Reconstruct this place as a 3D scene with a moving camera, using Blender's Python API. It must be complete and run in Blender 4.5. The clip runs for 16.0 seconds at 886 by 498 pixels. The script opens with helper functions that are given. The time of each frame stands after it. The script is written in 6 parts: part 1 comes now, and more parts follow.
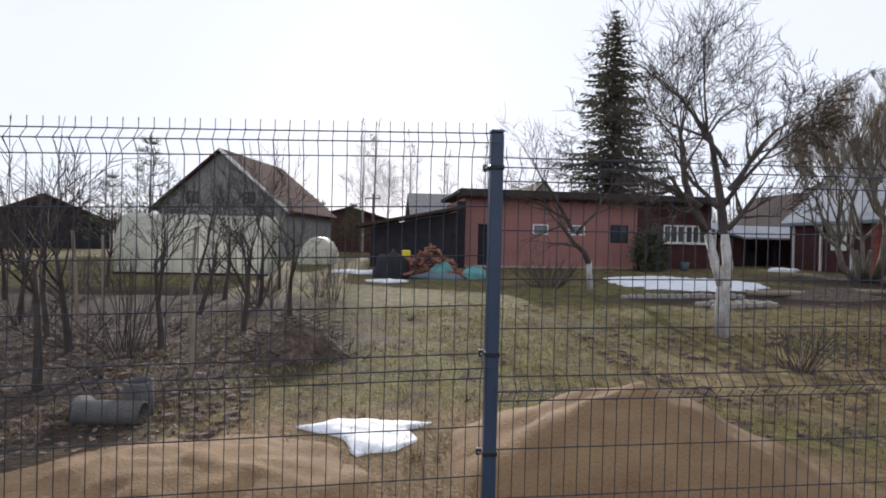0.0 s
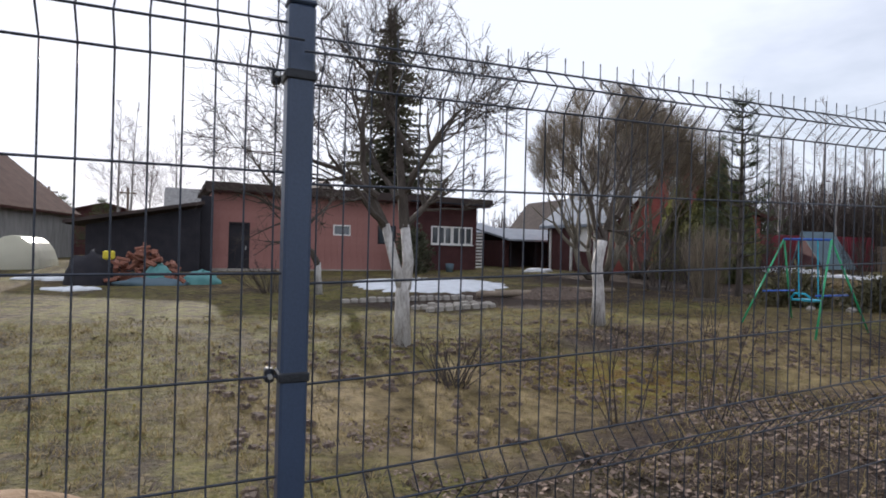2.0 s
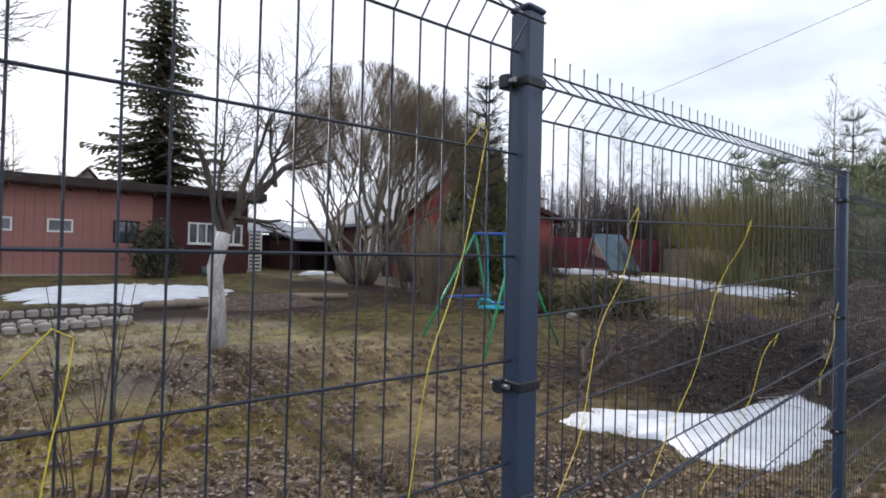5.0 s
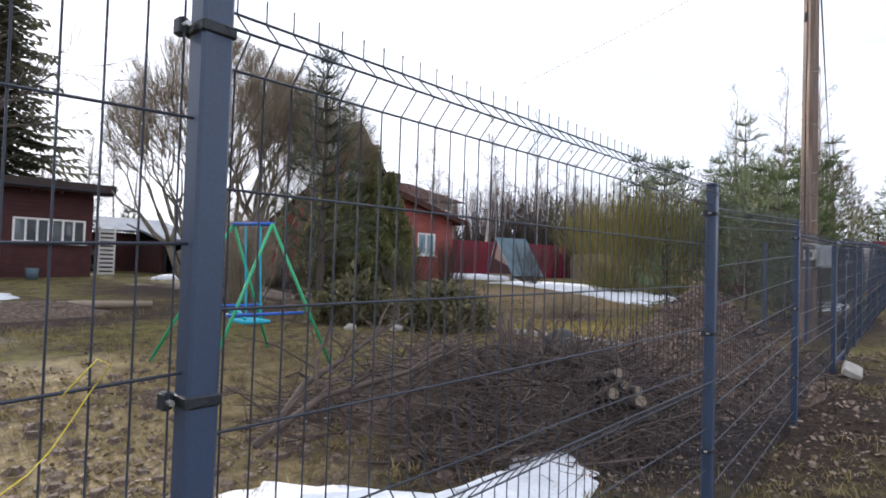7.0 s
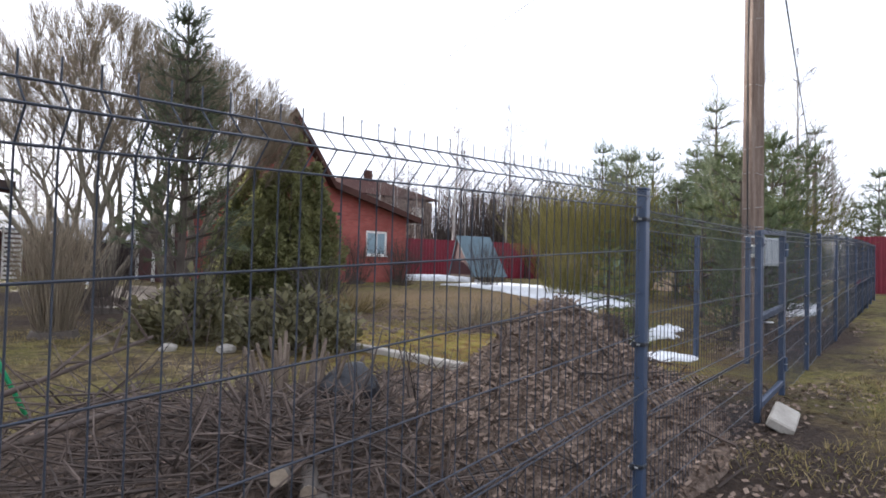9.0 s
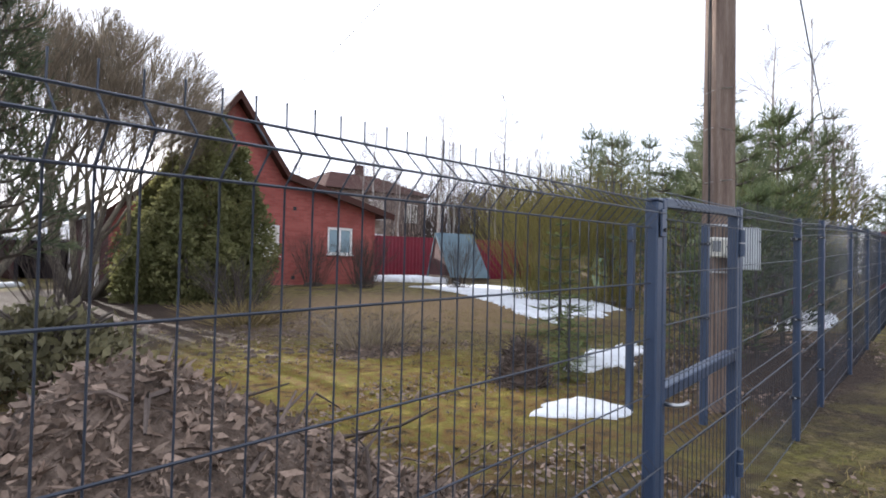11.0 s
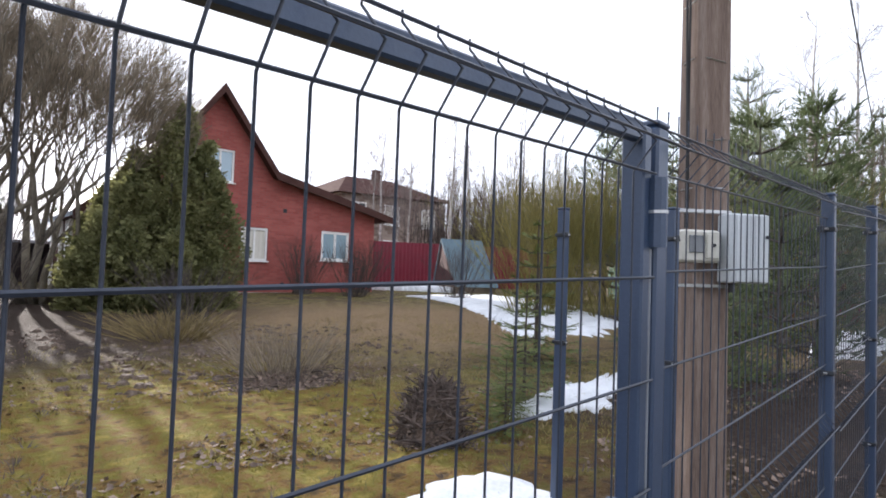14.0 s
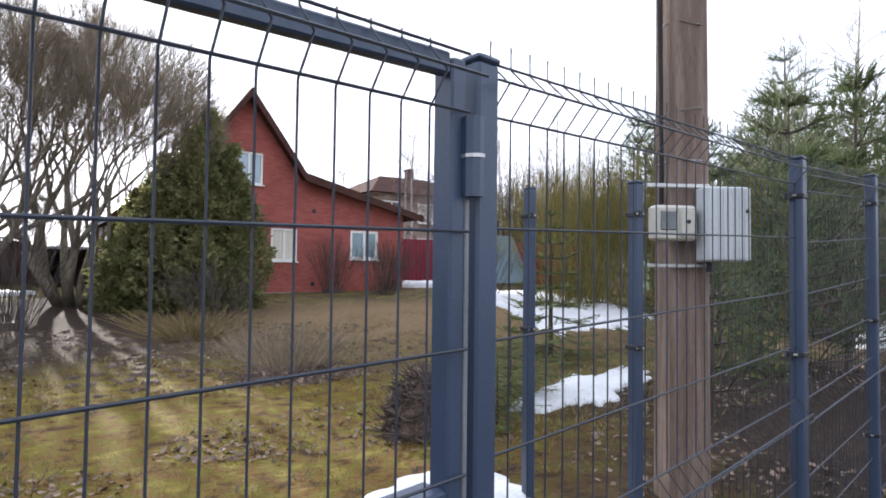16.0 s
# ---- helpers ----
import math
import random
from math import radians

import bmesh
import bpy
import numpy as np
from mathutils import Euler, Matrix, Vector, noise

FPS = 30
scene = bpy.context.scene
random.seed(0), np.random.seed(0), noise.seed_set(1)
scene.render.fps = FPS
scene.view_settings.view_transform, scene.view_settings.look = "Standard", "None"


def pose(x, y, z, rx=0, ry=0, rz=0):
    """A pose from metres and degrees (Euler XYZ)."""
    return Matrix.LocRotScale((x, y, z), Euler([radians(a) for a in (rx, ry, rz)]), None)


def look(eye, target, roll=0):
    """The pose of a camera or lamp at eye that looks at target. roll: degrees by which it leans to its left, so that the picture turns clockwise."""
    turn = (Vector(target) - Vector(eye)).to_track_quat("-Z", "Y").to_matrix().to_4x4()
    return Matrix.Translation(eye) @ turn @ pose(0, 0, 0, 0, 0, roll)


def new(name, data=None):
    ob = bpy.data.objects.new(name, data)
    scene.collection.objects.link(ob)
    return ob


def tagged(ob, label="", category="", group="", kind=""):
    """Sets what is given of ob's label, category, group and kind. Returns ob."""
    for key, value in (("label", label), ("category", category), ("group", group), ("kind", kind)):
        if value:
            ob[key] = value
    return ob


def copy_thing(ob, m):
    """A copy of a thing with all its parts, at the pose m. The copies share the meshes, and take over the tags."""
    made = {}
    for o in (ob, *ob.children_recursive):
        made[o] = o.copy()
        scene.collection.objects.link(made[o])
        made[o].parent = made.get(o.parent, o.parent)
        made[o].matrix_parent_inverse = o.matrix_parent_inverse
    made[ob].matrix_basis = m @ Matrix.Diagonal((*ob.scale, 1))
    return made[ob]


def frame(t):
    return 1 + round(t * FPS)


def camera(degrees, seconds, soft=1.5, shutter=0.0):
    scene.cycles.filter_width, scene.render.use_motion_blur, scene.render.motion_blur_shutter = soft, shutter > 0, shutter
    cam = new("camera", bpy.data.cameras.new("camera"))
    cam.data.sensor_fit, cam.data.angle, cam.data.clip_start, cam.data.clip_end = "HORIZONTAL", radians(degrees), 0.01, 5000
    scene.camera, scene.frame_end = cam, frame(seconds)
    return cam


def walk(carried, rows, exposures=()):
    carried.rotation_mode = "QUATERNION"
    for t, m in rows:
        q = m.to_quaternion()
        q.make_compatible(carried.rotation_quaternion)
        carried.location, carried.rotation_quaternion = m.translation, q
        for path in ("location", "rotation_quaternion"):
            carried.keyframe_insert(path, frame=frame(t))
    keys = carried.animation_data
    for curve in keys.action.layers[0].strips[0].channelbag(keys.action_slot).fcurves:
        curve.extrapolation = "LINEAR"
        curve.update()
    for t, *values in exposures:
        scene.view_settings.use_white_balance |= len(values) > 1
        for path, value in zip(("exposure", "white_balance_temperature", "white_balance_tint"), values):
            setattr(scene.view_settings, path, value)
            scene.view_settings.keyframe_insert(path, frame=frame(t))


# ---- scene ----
cam = camera(75.0, 16.0, soft=1.8)
PATH = [
    (0, (-0.3, -0.084, 1.605), (-0.043, 1.9, 1.584), 1.4),
    (0.5, (0.361, 0.253, 1.595), (0.809, 2.202, 1.583), 1.5),
    (1, (1.125, 0.558, 1.559), (1.755, 2.456, 1.555), 1.4),
    (1.5, (1.885, 0.863, 1.55), (2.604, 2.729, 1.549), 1.4),
    (2, (2.54, 1.029, 1.548), (3.396, 2.837, 1.555), 1.4),
    (2.5, (3.288, 1.188, 1.518), (4.172, 2.982, 1.525), 1.6),
    (3, (3.991, 1.411, 1.523), (4.913, 3.186, 1.533), 1.6),
    (3.5, (4.717, 1.57, 1.54), (5.653, 3.338, 1.552), 1.5),
    (4, (5.479, 1.541, 1.508), (6.521, 3.248, 1.531), 1.5),
    (4.5, (6.335, 1.475, 1.511), (7.464, 3.126, 1.538), 1.33),
    (4.8, (6.757, 1.476, 1.519), (7.975, 3.062, 1.547), 1.3),
    (5, (7.046, 1.462, 1.545), (8.309, 3.013, 1.575), 1.4),
    (7.4, (10.593, 1.56, 1.516), (12.022, 2.959, 1.567), 1.9),
    (7.5, (10.726, 1.567, 1.55), (12.153, 2.967, 1.598), 2.0),
    (8, (11.471, 1.58, 1.588), (12.896, 2.984, 1.639), 1.7),
    (8.3, (11.895, 1.612, 1.553), (13.317, 3.017, 1.606), 1.8),
    (8.8, (12.587, 1.579, 1.559), (14.02, 2.974, 1.614), 1.5),
    (9, (12.928, 1.591, 1.597), (14.364, 2.981, 1.653), 1.4),
    (11.5, (16.744, 2.111, 1.688), (18.138, 3.544, 1.738), 1.3),
    (11.8, (17.132, 2.123, 1.646), (18.54, 3.542, 1.7), 1.4),
    (12.2, (17.587, 2.177, 1.653), (19.004, 3.587, 1.711), 1.4),
    (12.5, (17.897, 2.25, 1.647), (19.314, 3.659, 1.705), 1.3),
    (13, (18.095, 2.283, 1.651), (19.482, 3.723, 1.717), 1.6),
    (13.5, (18.124, 2.447, 1.686), (19.45, 3.942, 1.755), 2.1),
    (14, (18.105, 2.509, 1.698), (19.422, 4.012, 1.775), 2.0),
    (14.5, (18.08, 2.512, 1.697), (19.392, 4.019, 1.776), 1.5),
    (15, (18.079, 2.506, 1.679), (19.364, 4.036, 1.76), 1.7),
    (15.6, (18.214, 2.456, 1.679), (19.443, 4.032, 1.751), 1.0),
    (16, (18.51, 2.342, 1.64), (19.721, 3.932, 1.708), 0.7),
]

walk(cam, [(t, look(e, a, r)) for t, e, a, r in PATH], exposures=[(0, 0.06), (2.5, 0.2), (4, 0.34), (5, 0.36), (7.5, 0.84), (9, 0.94), (12, 0.96), (16, 1.03)])

# ---------------------------------------------------------------- light
scene.view_settings.use_white_balance = True
scene.view_settings.white_balance_temperature, scene.view_settings.white_balance_tint = 6250, 15
SUN_AZ, SUN_EL = 1.5, 15.8           # degrees: clockwise from +y, above the horizon
world = bpy.data.worlds.new("sky")
scene.world = world
world.use_nodes = True
wn, wl = world.node_tree.nodes, world.node_tree.links
wn.clear()
w_out = wn.new("ShaderNodeOutputWorld")
w_bg = wn.new("ShaderNodeBackground")
w_sky = wn.new("ShaderNodeTexSky")
w_sky.sky_type = 'NISHITA'
w_sky.sun_disc = False
w_sky.sun_elevation = radians(SUN_EL)
w_sky.sun_rotation = radians(SUN_AZ)
w_sky.air_density, w_sky.dust_density, w_sky.ozone_density = 1.0, 1.2, 1.0
w_tc = wn.new("ShaderNodeTexCoord")
w_map = wn.new("ShaderNodeMapping")
w_map.inputs["Scale"].default_value = (1.0, 1.0, 2.8)
w_noise = wn.new("ShaderNodeTexNoise")
w_noise.inputs["Scale"].default_value = 1.6
w_noise.inputs["Detail"].default_value = 6.0
w_noise.inputs["Roughness"].default_value = 0.55
w_ramp = wn.new("ShaderNodeValToRGB")
w_ramp.color_ramp.elements[0].position = 0.28
w_ramp.color_ramp.elements[0].color = (0.5, 0.5, 0.5, 1)
w_ramp.color_ramp.elements[1].position = 0.5
w_ramp.color_ramp.elements[1].color = (0.95, 0.95, 0.95, 1)
w_mix = wn.new("ShaderNodeMix")
w_mix.data_type = 'RGBA'
w_mix.inputs["B"].default_value = (9.5, 10.1, 10.95, 1)     # thin bright cloud
w_bg.inputs["Strength"].default_value = 0.094
wl.new(w_tc.outputs["Generated"], w_map.inputs["Vector"])
wl.new(w_map.outputs["Vector"], w_noise.inputs["Vector"])
wl.new(w_noise.outputs["Fac"], w_ramp.inputs["Fac"])
wl.new(w_ramp.outputs["Color"], w_mix.inputs["Factor"])
wl.new(w_sky.outputs["Color"], w_mix.inputs["A"])
wl.new(w_mix.outputs["Result"], w_bg.inputs["Color"])
wl.new(w_bg.outputs["Background"], w_out.inputs["Surface"])

sun = new("sun", bpy.data.lights.new("sun", 'SUN'))
sun.data.energy, sun.data.angle, sun.data.color = 5.0, radians(0.8), (1.0, 0.93, 0.82)
sun_to = Vector((math.sin(radians(SUN_AZ)) * math.cos(radians(SUN_EL)),
                 math.cos(radians(SUN_AZ)) * math.cos(radians(SUN_EL)), math.sin(radians(SUN_EL))))
sun.matrix_world = look(sun_to * 60, (0, 0, 0))


# ---------------------------------------------------------------- materials
def rgb(c):
    return (c[0], c[1], c[2], 1.0)


def surface(name, stops, scale=6.0, rough=0.85, metal=0.0, bump=0.25, fine=60.0, stretch=(1, 1, 1),
            vary=0.0, spec=0.4, translucent=0.0):
    """A two-scale noise material: broad stains and fine grain, with bump."""
    m = bpy.data.materials.new(name)
    m.use_nodes = True
    n, l = m.node_tree.nodes, m.node_tree.links
    b = n["Principled BSDF"]
    b.inputs["Roughness"].default_value = rough
    b.inputs["Metallic"].default_value = metal
    b.inputs["Specular IOR Level"].default_value = spec
    tc = n.new("ShaderNodeTexCoord")
    mp = n.new("ShaderNodeMapping")
    mp.inputs["Scale"].default_value = stretch
    n1, n2 = n.new("ShaderNodeTexNoise"), n.new("ShaderNodeTexNoise")
    n1.inputs["Scale"].default_value, n1.inputs["Detail"].default_value = scale, 5
    n2.inputs["Scale"].default_value, n2.inputs["Detail"].default_value = fine, 4
    add = n.new("ShaderNodeMix")
    add.data_type = 'FLOAT'
    add.inputs["Factor"].default_value = 0.38
    ramp = n.new("ShaderNodeValToRGB")
    els = ramp.color_ramp.elements
    while len(els) < len(stops):
        els.new(0.5)
    for i, c in enumerate(stops):
        els[i].position = 0.32 + 0.36 * i / (len(stops) - 1)
        els[i].color = rgb(c)
    l.new(tc.outputs["Object"], mp.inputs["Vector"])
    l.new(mp.outputs["Vector"], n1.inputs["Vector"])
    l.new(mp.outputs["Vector"], n2.inputs["Vector"])
    l.new(n1.outputs["Fac"], add.inputs["A"])
    l.new(n2.outputs["Fac"], add.inputs["B"])
    l.new(add.outputs["Result"], ramp.inputs["Fac"])
    col = ramp.outputs["Color"]
    if vary:
        geo = n.new("ShaderNodeNewGeometry")
        hsv = n.new("ShaderNodeHueSaturation")
        mr = n.new("ShaderNodeMapRange")
        mr.inputs["To Min"].default_value, mr.inputs["To Max"].default_value = 1 - vary, 1 + vary
        l.new(geo.outputs["Random Per Island"], mr.inputs["Value"])
        l.new(mr.outputs["Result"], hsv.inputs["Value"])
        l.new(col, hsv.inputs["Color"])
        col = hsv.outputs["Color"]
    l.new(col, b.inputs["Base Color"])
    if bump:
        bp = n.new("ShaderNodeBump")
        bp.inputs["Strength"].default_value, bp.inputs["Distance"].default_value = bump, 0.02
        l.new(n2.outputs["Fac"], bp.inputs["Height"])
        l.new(bp.outputs["Normal"], b.inputs["Normal"])
    if translucent:
        tr, mx = n.new("ShaderNodeBsdfTranslucent"), n.new("ShaderNodeMixShader")
        l.new(col, tr.inputs["Color"])
        mx.inputs["Fac"].default_value = translucent
        l.new(b.outputs["BSDF"], mx.inputs[1])
        l.new(tr.outputs["BSDF"], mx.inputs[2])
        l.new(mx.outputs["Shader"], n["Material Output"].inputs["Surface"])
    return m


def brick_surface(name, c1, c2, mortar, wide=0.25, high=0.075):
    m = bpy.data.materials.new(name)
    m.use_nodes = True
    n, l = m.node_tree.nodes, m.node_tree.links
    b = n["Principled BSDF"]
    b.inputs["Roughness"].default_value = 0.85
    tc, mp, br = n.new("ShaderNodeTexCoord"), n.new("ShaderNodeMapping"), n.new("ShaderNodeTexBrick")
    mp.inputs["Rotation"].default_value = (radians(90), 0, 0)
    br.inputs["Scale"].default_value = 1.0
    br.inputs["Brick Width"].default_value, br.inputs["Row Height"].default_value = wide, high
    br.inputs["Mortar Size"].default_value = 0.006
    br.inputs["Color1"].default_value, br.inputs["Color2"].default_value = rgb(c1), rgb(c2)
    br.inputs["Mortar"].default_value = rgb(mortar)
    nz = n.new("ShaderNodeTexNoise")
    nz.inputs["Scale"].default_value, nz.inputs["Detail"].default_value = 1.1, 6
    mx = n.new("ShaderNodeMix")
    mx.data_type, mx.blend_type = 'RGBA', 'MULTIPLY'
    mx.inputs["Factor"].default_value = 0.55
    rp = n.new("ShaderNodeValToRGB")
    rp.color_ramp.elements[0].position, rp.color_ramp.elements[0].color = 0.3, (0.55, 0.5, 0.5, 1)
    rp.color_ramp.elements[1].position, rp.color_ramp.elements[1].color = 0.65, (1, 1, 1, 1)
    bp = n.new("ShaderNodeBump")
    bp.inputs["Strength"].default_value, bp.inputs["Distance"].default_value = 0.5, 0.01
    l.new(tc.outputs["Object"], mp.inputs["Vector"])
    l.new(mp.outputs["Vector"], br.inputs["Vector"])
    l.new(tc.outputs["Object"], nz.inputs["Vector"])
    l.new(nz.outputs["Fac"], rp.inputs["Fac"])
    l.new(br.outputs["Color"], mx.inputs["A"])
    l.new(rp.outputs["Color"], mx.inputs["B"])
    l.new(mx.outputs["Result"], b.inputs["Base Color"])
    l.new(br.outputs["Fac"], bp.inputs["Height"])
    bp.invert = True
    l.new(bp.outputs["Normal"], b.inputs["Normal"])
    return m


def ground_surface():
    """Thawing garden soil: straw-coloured grass, moss, bare sand, dark beds."""
    m = bpy.data.materials.new("garden_ground")
    m.use_nodes = True
    n, l = m.node_tree.nodes, m.node_tree.links
    b = n["Principled BSDF"]
    b.inputs["Roughness"].default_value = 0.95
    b.inputs["Specular IOR Level"].default_value = 0.2
    tc = n.new("ShaderNodeTexCoord")

    def noise_at(scale, detail=5, stretch=None):
        z = n.new("ShaderNodeTexNoise")
        z.inputs["Scale"].default_value, z.inputs["Detail"].default_value = scale, detail
        z.inputs["Roughness"].default_value = 0.62
        l.new(tc.outputs["Object"], z.inputs["Vector"])
        return z.outputs["Fac"]

    def ramp_of(value, stops):
        r = n.new("ShaderNodeValToRGB")
        els = r.color_ramp.elements
        while len(els) < len(stops):
            els.new(0.5)
        for e, (p, c) in zip(els, stops):
            e.position, e.color = p, rgb(c)
        l.new(value, r.inputs["Fac"])
        return r.outputs["Color"]

    def mixed(a, c, fac):
        x = n.new("ShaderNodeMix")
        x.data_type = 'RGBA'
        l.new(fac, x.inputs["Factor"])
        l.new(a, x.inputs["A"])
        l.new(c, x.inputs["B"])
        return x.outputs["Result"]

    def spot(cx, cy, rx, ry, soft, wobble):
        """A patch with a ragged outline, as a factor from 0 to 1."""
        mp = n.new("ShaderNodeMapping")
        mp.vector_type = 'TEXTURE'
        mp.inputs["Location"].default_value = (cx, cy, 0)
        mp.inputs["Scale"].default_value = (rx, ry, 1000)
        l.new(tc.outputs["Object"], mp.inputs["Vector"])
        ln = n.new("ShaderNodeVectorMath")
        ln.operation = 'LENGTH'
        l.new(mp.outputs["Vector"], ln.inputs[0])
        ad = n.new("ShaderNodeMath")
        ad.operation = 'MULTIPLY_ADD'
        l.new(ragged, ad.inputs[0])
        ad.inputs[1].default_value = wobble
        l.new(ln.outputs["Value"], ad.inputs[2])
        mr = n.new("ShaderNodeMapRange")
        mr.inputs["From Min"].default_value, mr.inputs["From Max"].default_value = 1 + wobble / 2 + soft, 1 + wobble / 2 - soft
        l.new(ad.outputs["Value"], mr.inputs["Value"])
        return mr.outputs["Result"]

    ragged = noise_at(1.7, 6)
    straw = ramp_of(noise_at(9.0, 8), [(0.34, (0.055, 0.037, 0.017)), (0.5, (0.145, 0.105, 0.045)), (0.68, (0.29, 0.22, 0.1))])
    moss = ramp_of(noise_at(14.0, 6), [(0.3, (0.06, 0.056, 0.014)), (0.7, (0.21, 0.19, 0.05))])
    soil = ramp_of(noise_at(22.0, 8), [(0.3, (0.022, 0.015, 0.011)), (0.55, (0.055, 0.037, 0.027)), (0.75, (0.118, 0.084, 0.062))])
    sand = ramp_of(noise_at(12.0, 8), [(0.3, (0.17, 0.112, 0.06)), (0.7, (0.28, 0.195, 0.108))])
    patch = ramp_of(noise_at(0.42, 6), [(0.38, (0, 0, 0)), (0.54, (0.85, 0.85, 0.85))])
    bare = ramp_of(noise_at(0.75, 7), [(0.5, (0, 0, 0)), (0.62, (0.75, 0.75, 0.75))])
    c = mixed(straw, moss, patch)
    for args in ((2.5, 9.5, 5.0, 5.5, 0.5, 1.0), (10.5, 9.5, 2.5, 2.0, 0.5, 0.9)):
        c = mixed(c, moss, spot(*args))
    c = mixed(c, soil, bare)
    clods = ramp_of(noise_at(3.1, 9), [(0.47, (0, 0, 0)), (0.6, (0.8, 0.8, 0.8))])
    c = mixed(c, soil, clods)
    tuft = ramp_of(noise_at(6.5, 9), [(0.53, (0, 0, 0)), (0.64, (0.5, 0.5, 0.5))])
    pale = ramp_of(noise_at(30.0, 5), [(0.35, (0.2, 0.15, 0.07)), (0.7, (0.4, 0.31, 0.16))])
    c = mixed(c, pale, tuft)
    for args in ((-6.5, 9.5, 6.2, 6.0, 0.12, 0.6), (-4.5, 4.2, 2.4, 1.6, 0.15, 0.5), (8.2, 4.5, 3.4, 1.6, 0.2, 0.7), (14.6, 4.8, 2.3, 2.0, 0.15, 0.5),
                 (16.5, 4.0, 3.0, 2.2, 0.15, 0.5), (9.3, 8.3, 1.4, 1.0, 0.3, 0.8), (10.5, 13.5, 4.5, 2.0, 0.15, 0.5), (20.0, 14.0, 5.5, 4.2, 0.2, 0.6), (19.0, 18.8, 4.6, 3.4, 0.2, 0.5),
                 (21.0, 8.6, 1.6, 0.9, 0.2, 0.5), (23.5, 4.6, 4.0, 1.6, 0.2, 0.6)):
        c = mixed(c, soil, spot(*args))
    lawn = ramp_of(noise_at(5.0, 8), [(0.36, (0.07, 0.042, 0.014)), (0.46, (0.2, 0.115, 0.03)), (0.55, (0.17, 0.145, 0.022)), (0.66, (0.3, 0.225, 0.05))])
    for args in ((19.7, 7.0, 2.6, 2.9, 0.4, 0.7), (7.5, 6.8, 1.6, 0.8, 0.5, 0.7)):
        c = mixed(c, lawn, spot(*args))
    for args in ((0.6, 3.4, 2.9, 1.6, 0.12, 0.6), (26.0, 12.5, 4.5, 4.0, 0.4, 0.5)):
        c = mixed(c, sand, spot(*args))
    # pale straw; low sunlight on lawn and lane is put into its colour
    pale_straw = ramp_of(noise_at(4.0, 9), [(0.34, (0.1, 0.072, 0.035)), (0.5, (0.235, 0.175, 0.085)), (0.68, (0.36, 0.275, 0.14))])
    for args in ((12.0, 7.2, 1.9, 2.0, 0.35, 0.8), (4.9, 6.6, 2.0, 1.4, 0.4, 0.9), (28.0, 1.2, 8.0, 1.7, 0.25, 0.6)):
        c = mixed(c, pale_straw, spot(*args))
    l.new(c, b.inputs["Base Color"])
    bp = n.new("ShaderNodeBump")
    bp.inputs["Strength"].default_value, bp.inputs["Distance"].default_value = 1.0, 0.09
    l.new(noise_at(20.0, 9), bp.inputs["Height"])
    l.new(bp.outputs["Normal"], b.inputs["Normal"])
    return m


def glass_surface(name, tint=(0.05, 0.06, 0.07)):
    m = bpy.data.materials.new(name)
    m.use_nodes = True
    b = m.node_tree.nodes["Principled BSDF"]
    b.inputs["Base Color"].default_value = rgb(tint)
    b.inputs["Roughness"].default_value = 0.06
    b.inputs["Specular IOR Level"].default_value = 0.9
    return m


GROUND = ground_surface()
STEEL = surface("painted_steel", [(0.025, 0.042, 0.079), (0.04, 0.064, 0.117)], 3, 0.42, 0.0, 0.05, 160, spec=0.5)
STEEL_EDGE = surface("galvanised", [(0.35, 0.36, 0.37), (0.5, 0.5, 0.5)], 9, 0.4, 0.9, 0.05)
# a lighter grey than the painted steel, for the gate's stop strip
PALESTEEL = surface("pale_steel", [(0.12, 0.135, 0.16), (0.2, 0.215, 0.24)], 6, 0.5, 0.2, 0.05, 90)
WIREPAINT = surface("painted_wire", [(0.02, 0.025, 0.038), (0.036, 0.044, 0.064)], 3, 0.45, 0.0, 0.0, 160, spec=0.4)
CLAMP = surface("dark_clamp", [(0.012, 0.014, 0.02), (0.02, 0.024, 0.03)], 9, 0.5)
PINK = surface("pink_render", [(0.27, 0.125, 0.108), (0.37, 0.18, 0.158)], 1.2, 0.9, bump=0.15, fine=30)
MAROON = surface("maroon_boards", [(0.05, 0.017, 0.018), (0.085, 0.03, 0.03)], 2.5, 0.8, bump=0.2, fine=30, vary=0.15)
BLACKWOOD = surface("tarred_boards", [(0.014, 0.013, 0.018), (0.032, 0.03, 0.036)], 2.5, 0.9, vary=0.2)
ROOFFELT = surface("roof_felt", [(0.03, 0.022, 0.02), (0.07, 0.05, 0.045)], 2.0, 0.95)
GREYWOOD = surface("weathered_boards", [(0.16, 0.155, 0.15), (0.3, 0.29, 0.28)], 2.0, 0.9, fine=40, stretch=(3, 3, 0.5), vary=0.18)
WHITEPAINT = surface("white_paint", [(0.68, 0.67, 0.64), (0.82, 0.81, 0.79)], 5, 0.6, bump=0.05)
LIMEWASH = surface("limewashed_bark", [(0.2, 0.18, 0.16), (0.46, 0.44, 0.42), (0.66, 0.65, 0.63)], 9, 0.95, bump=0.6, fine=45, stretch=(1, 1, 0.35))
BARK = surface("bark", [(0.045, 0.036, 0.03), (0.1, 0.082, 0.068)], 8, 0.95, bump=0.7, fine=40, stretch=(1, 1, 0.3))
WILLOWBARK = surface("grey_willow_bark", [(0.075, 0.063, 0.046), (0.15, 0.13, 0.098), (0.23, 0.2, 0.155)], 6, 0.95, bump=0.7, fine=40, stretch=(1, 1, 0.3))
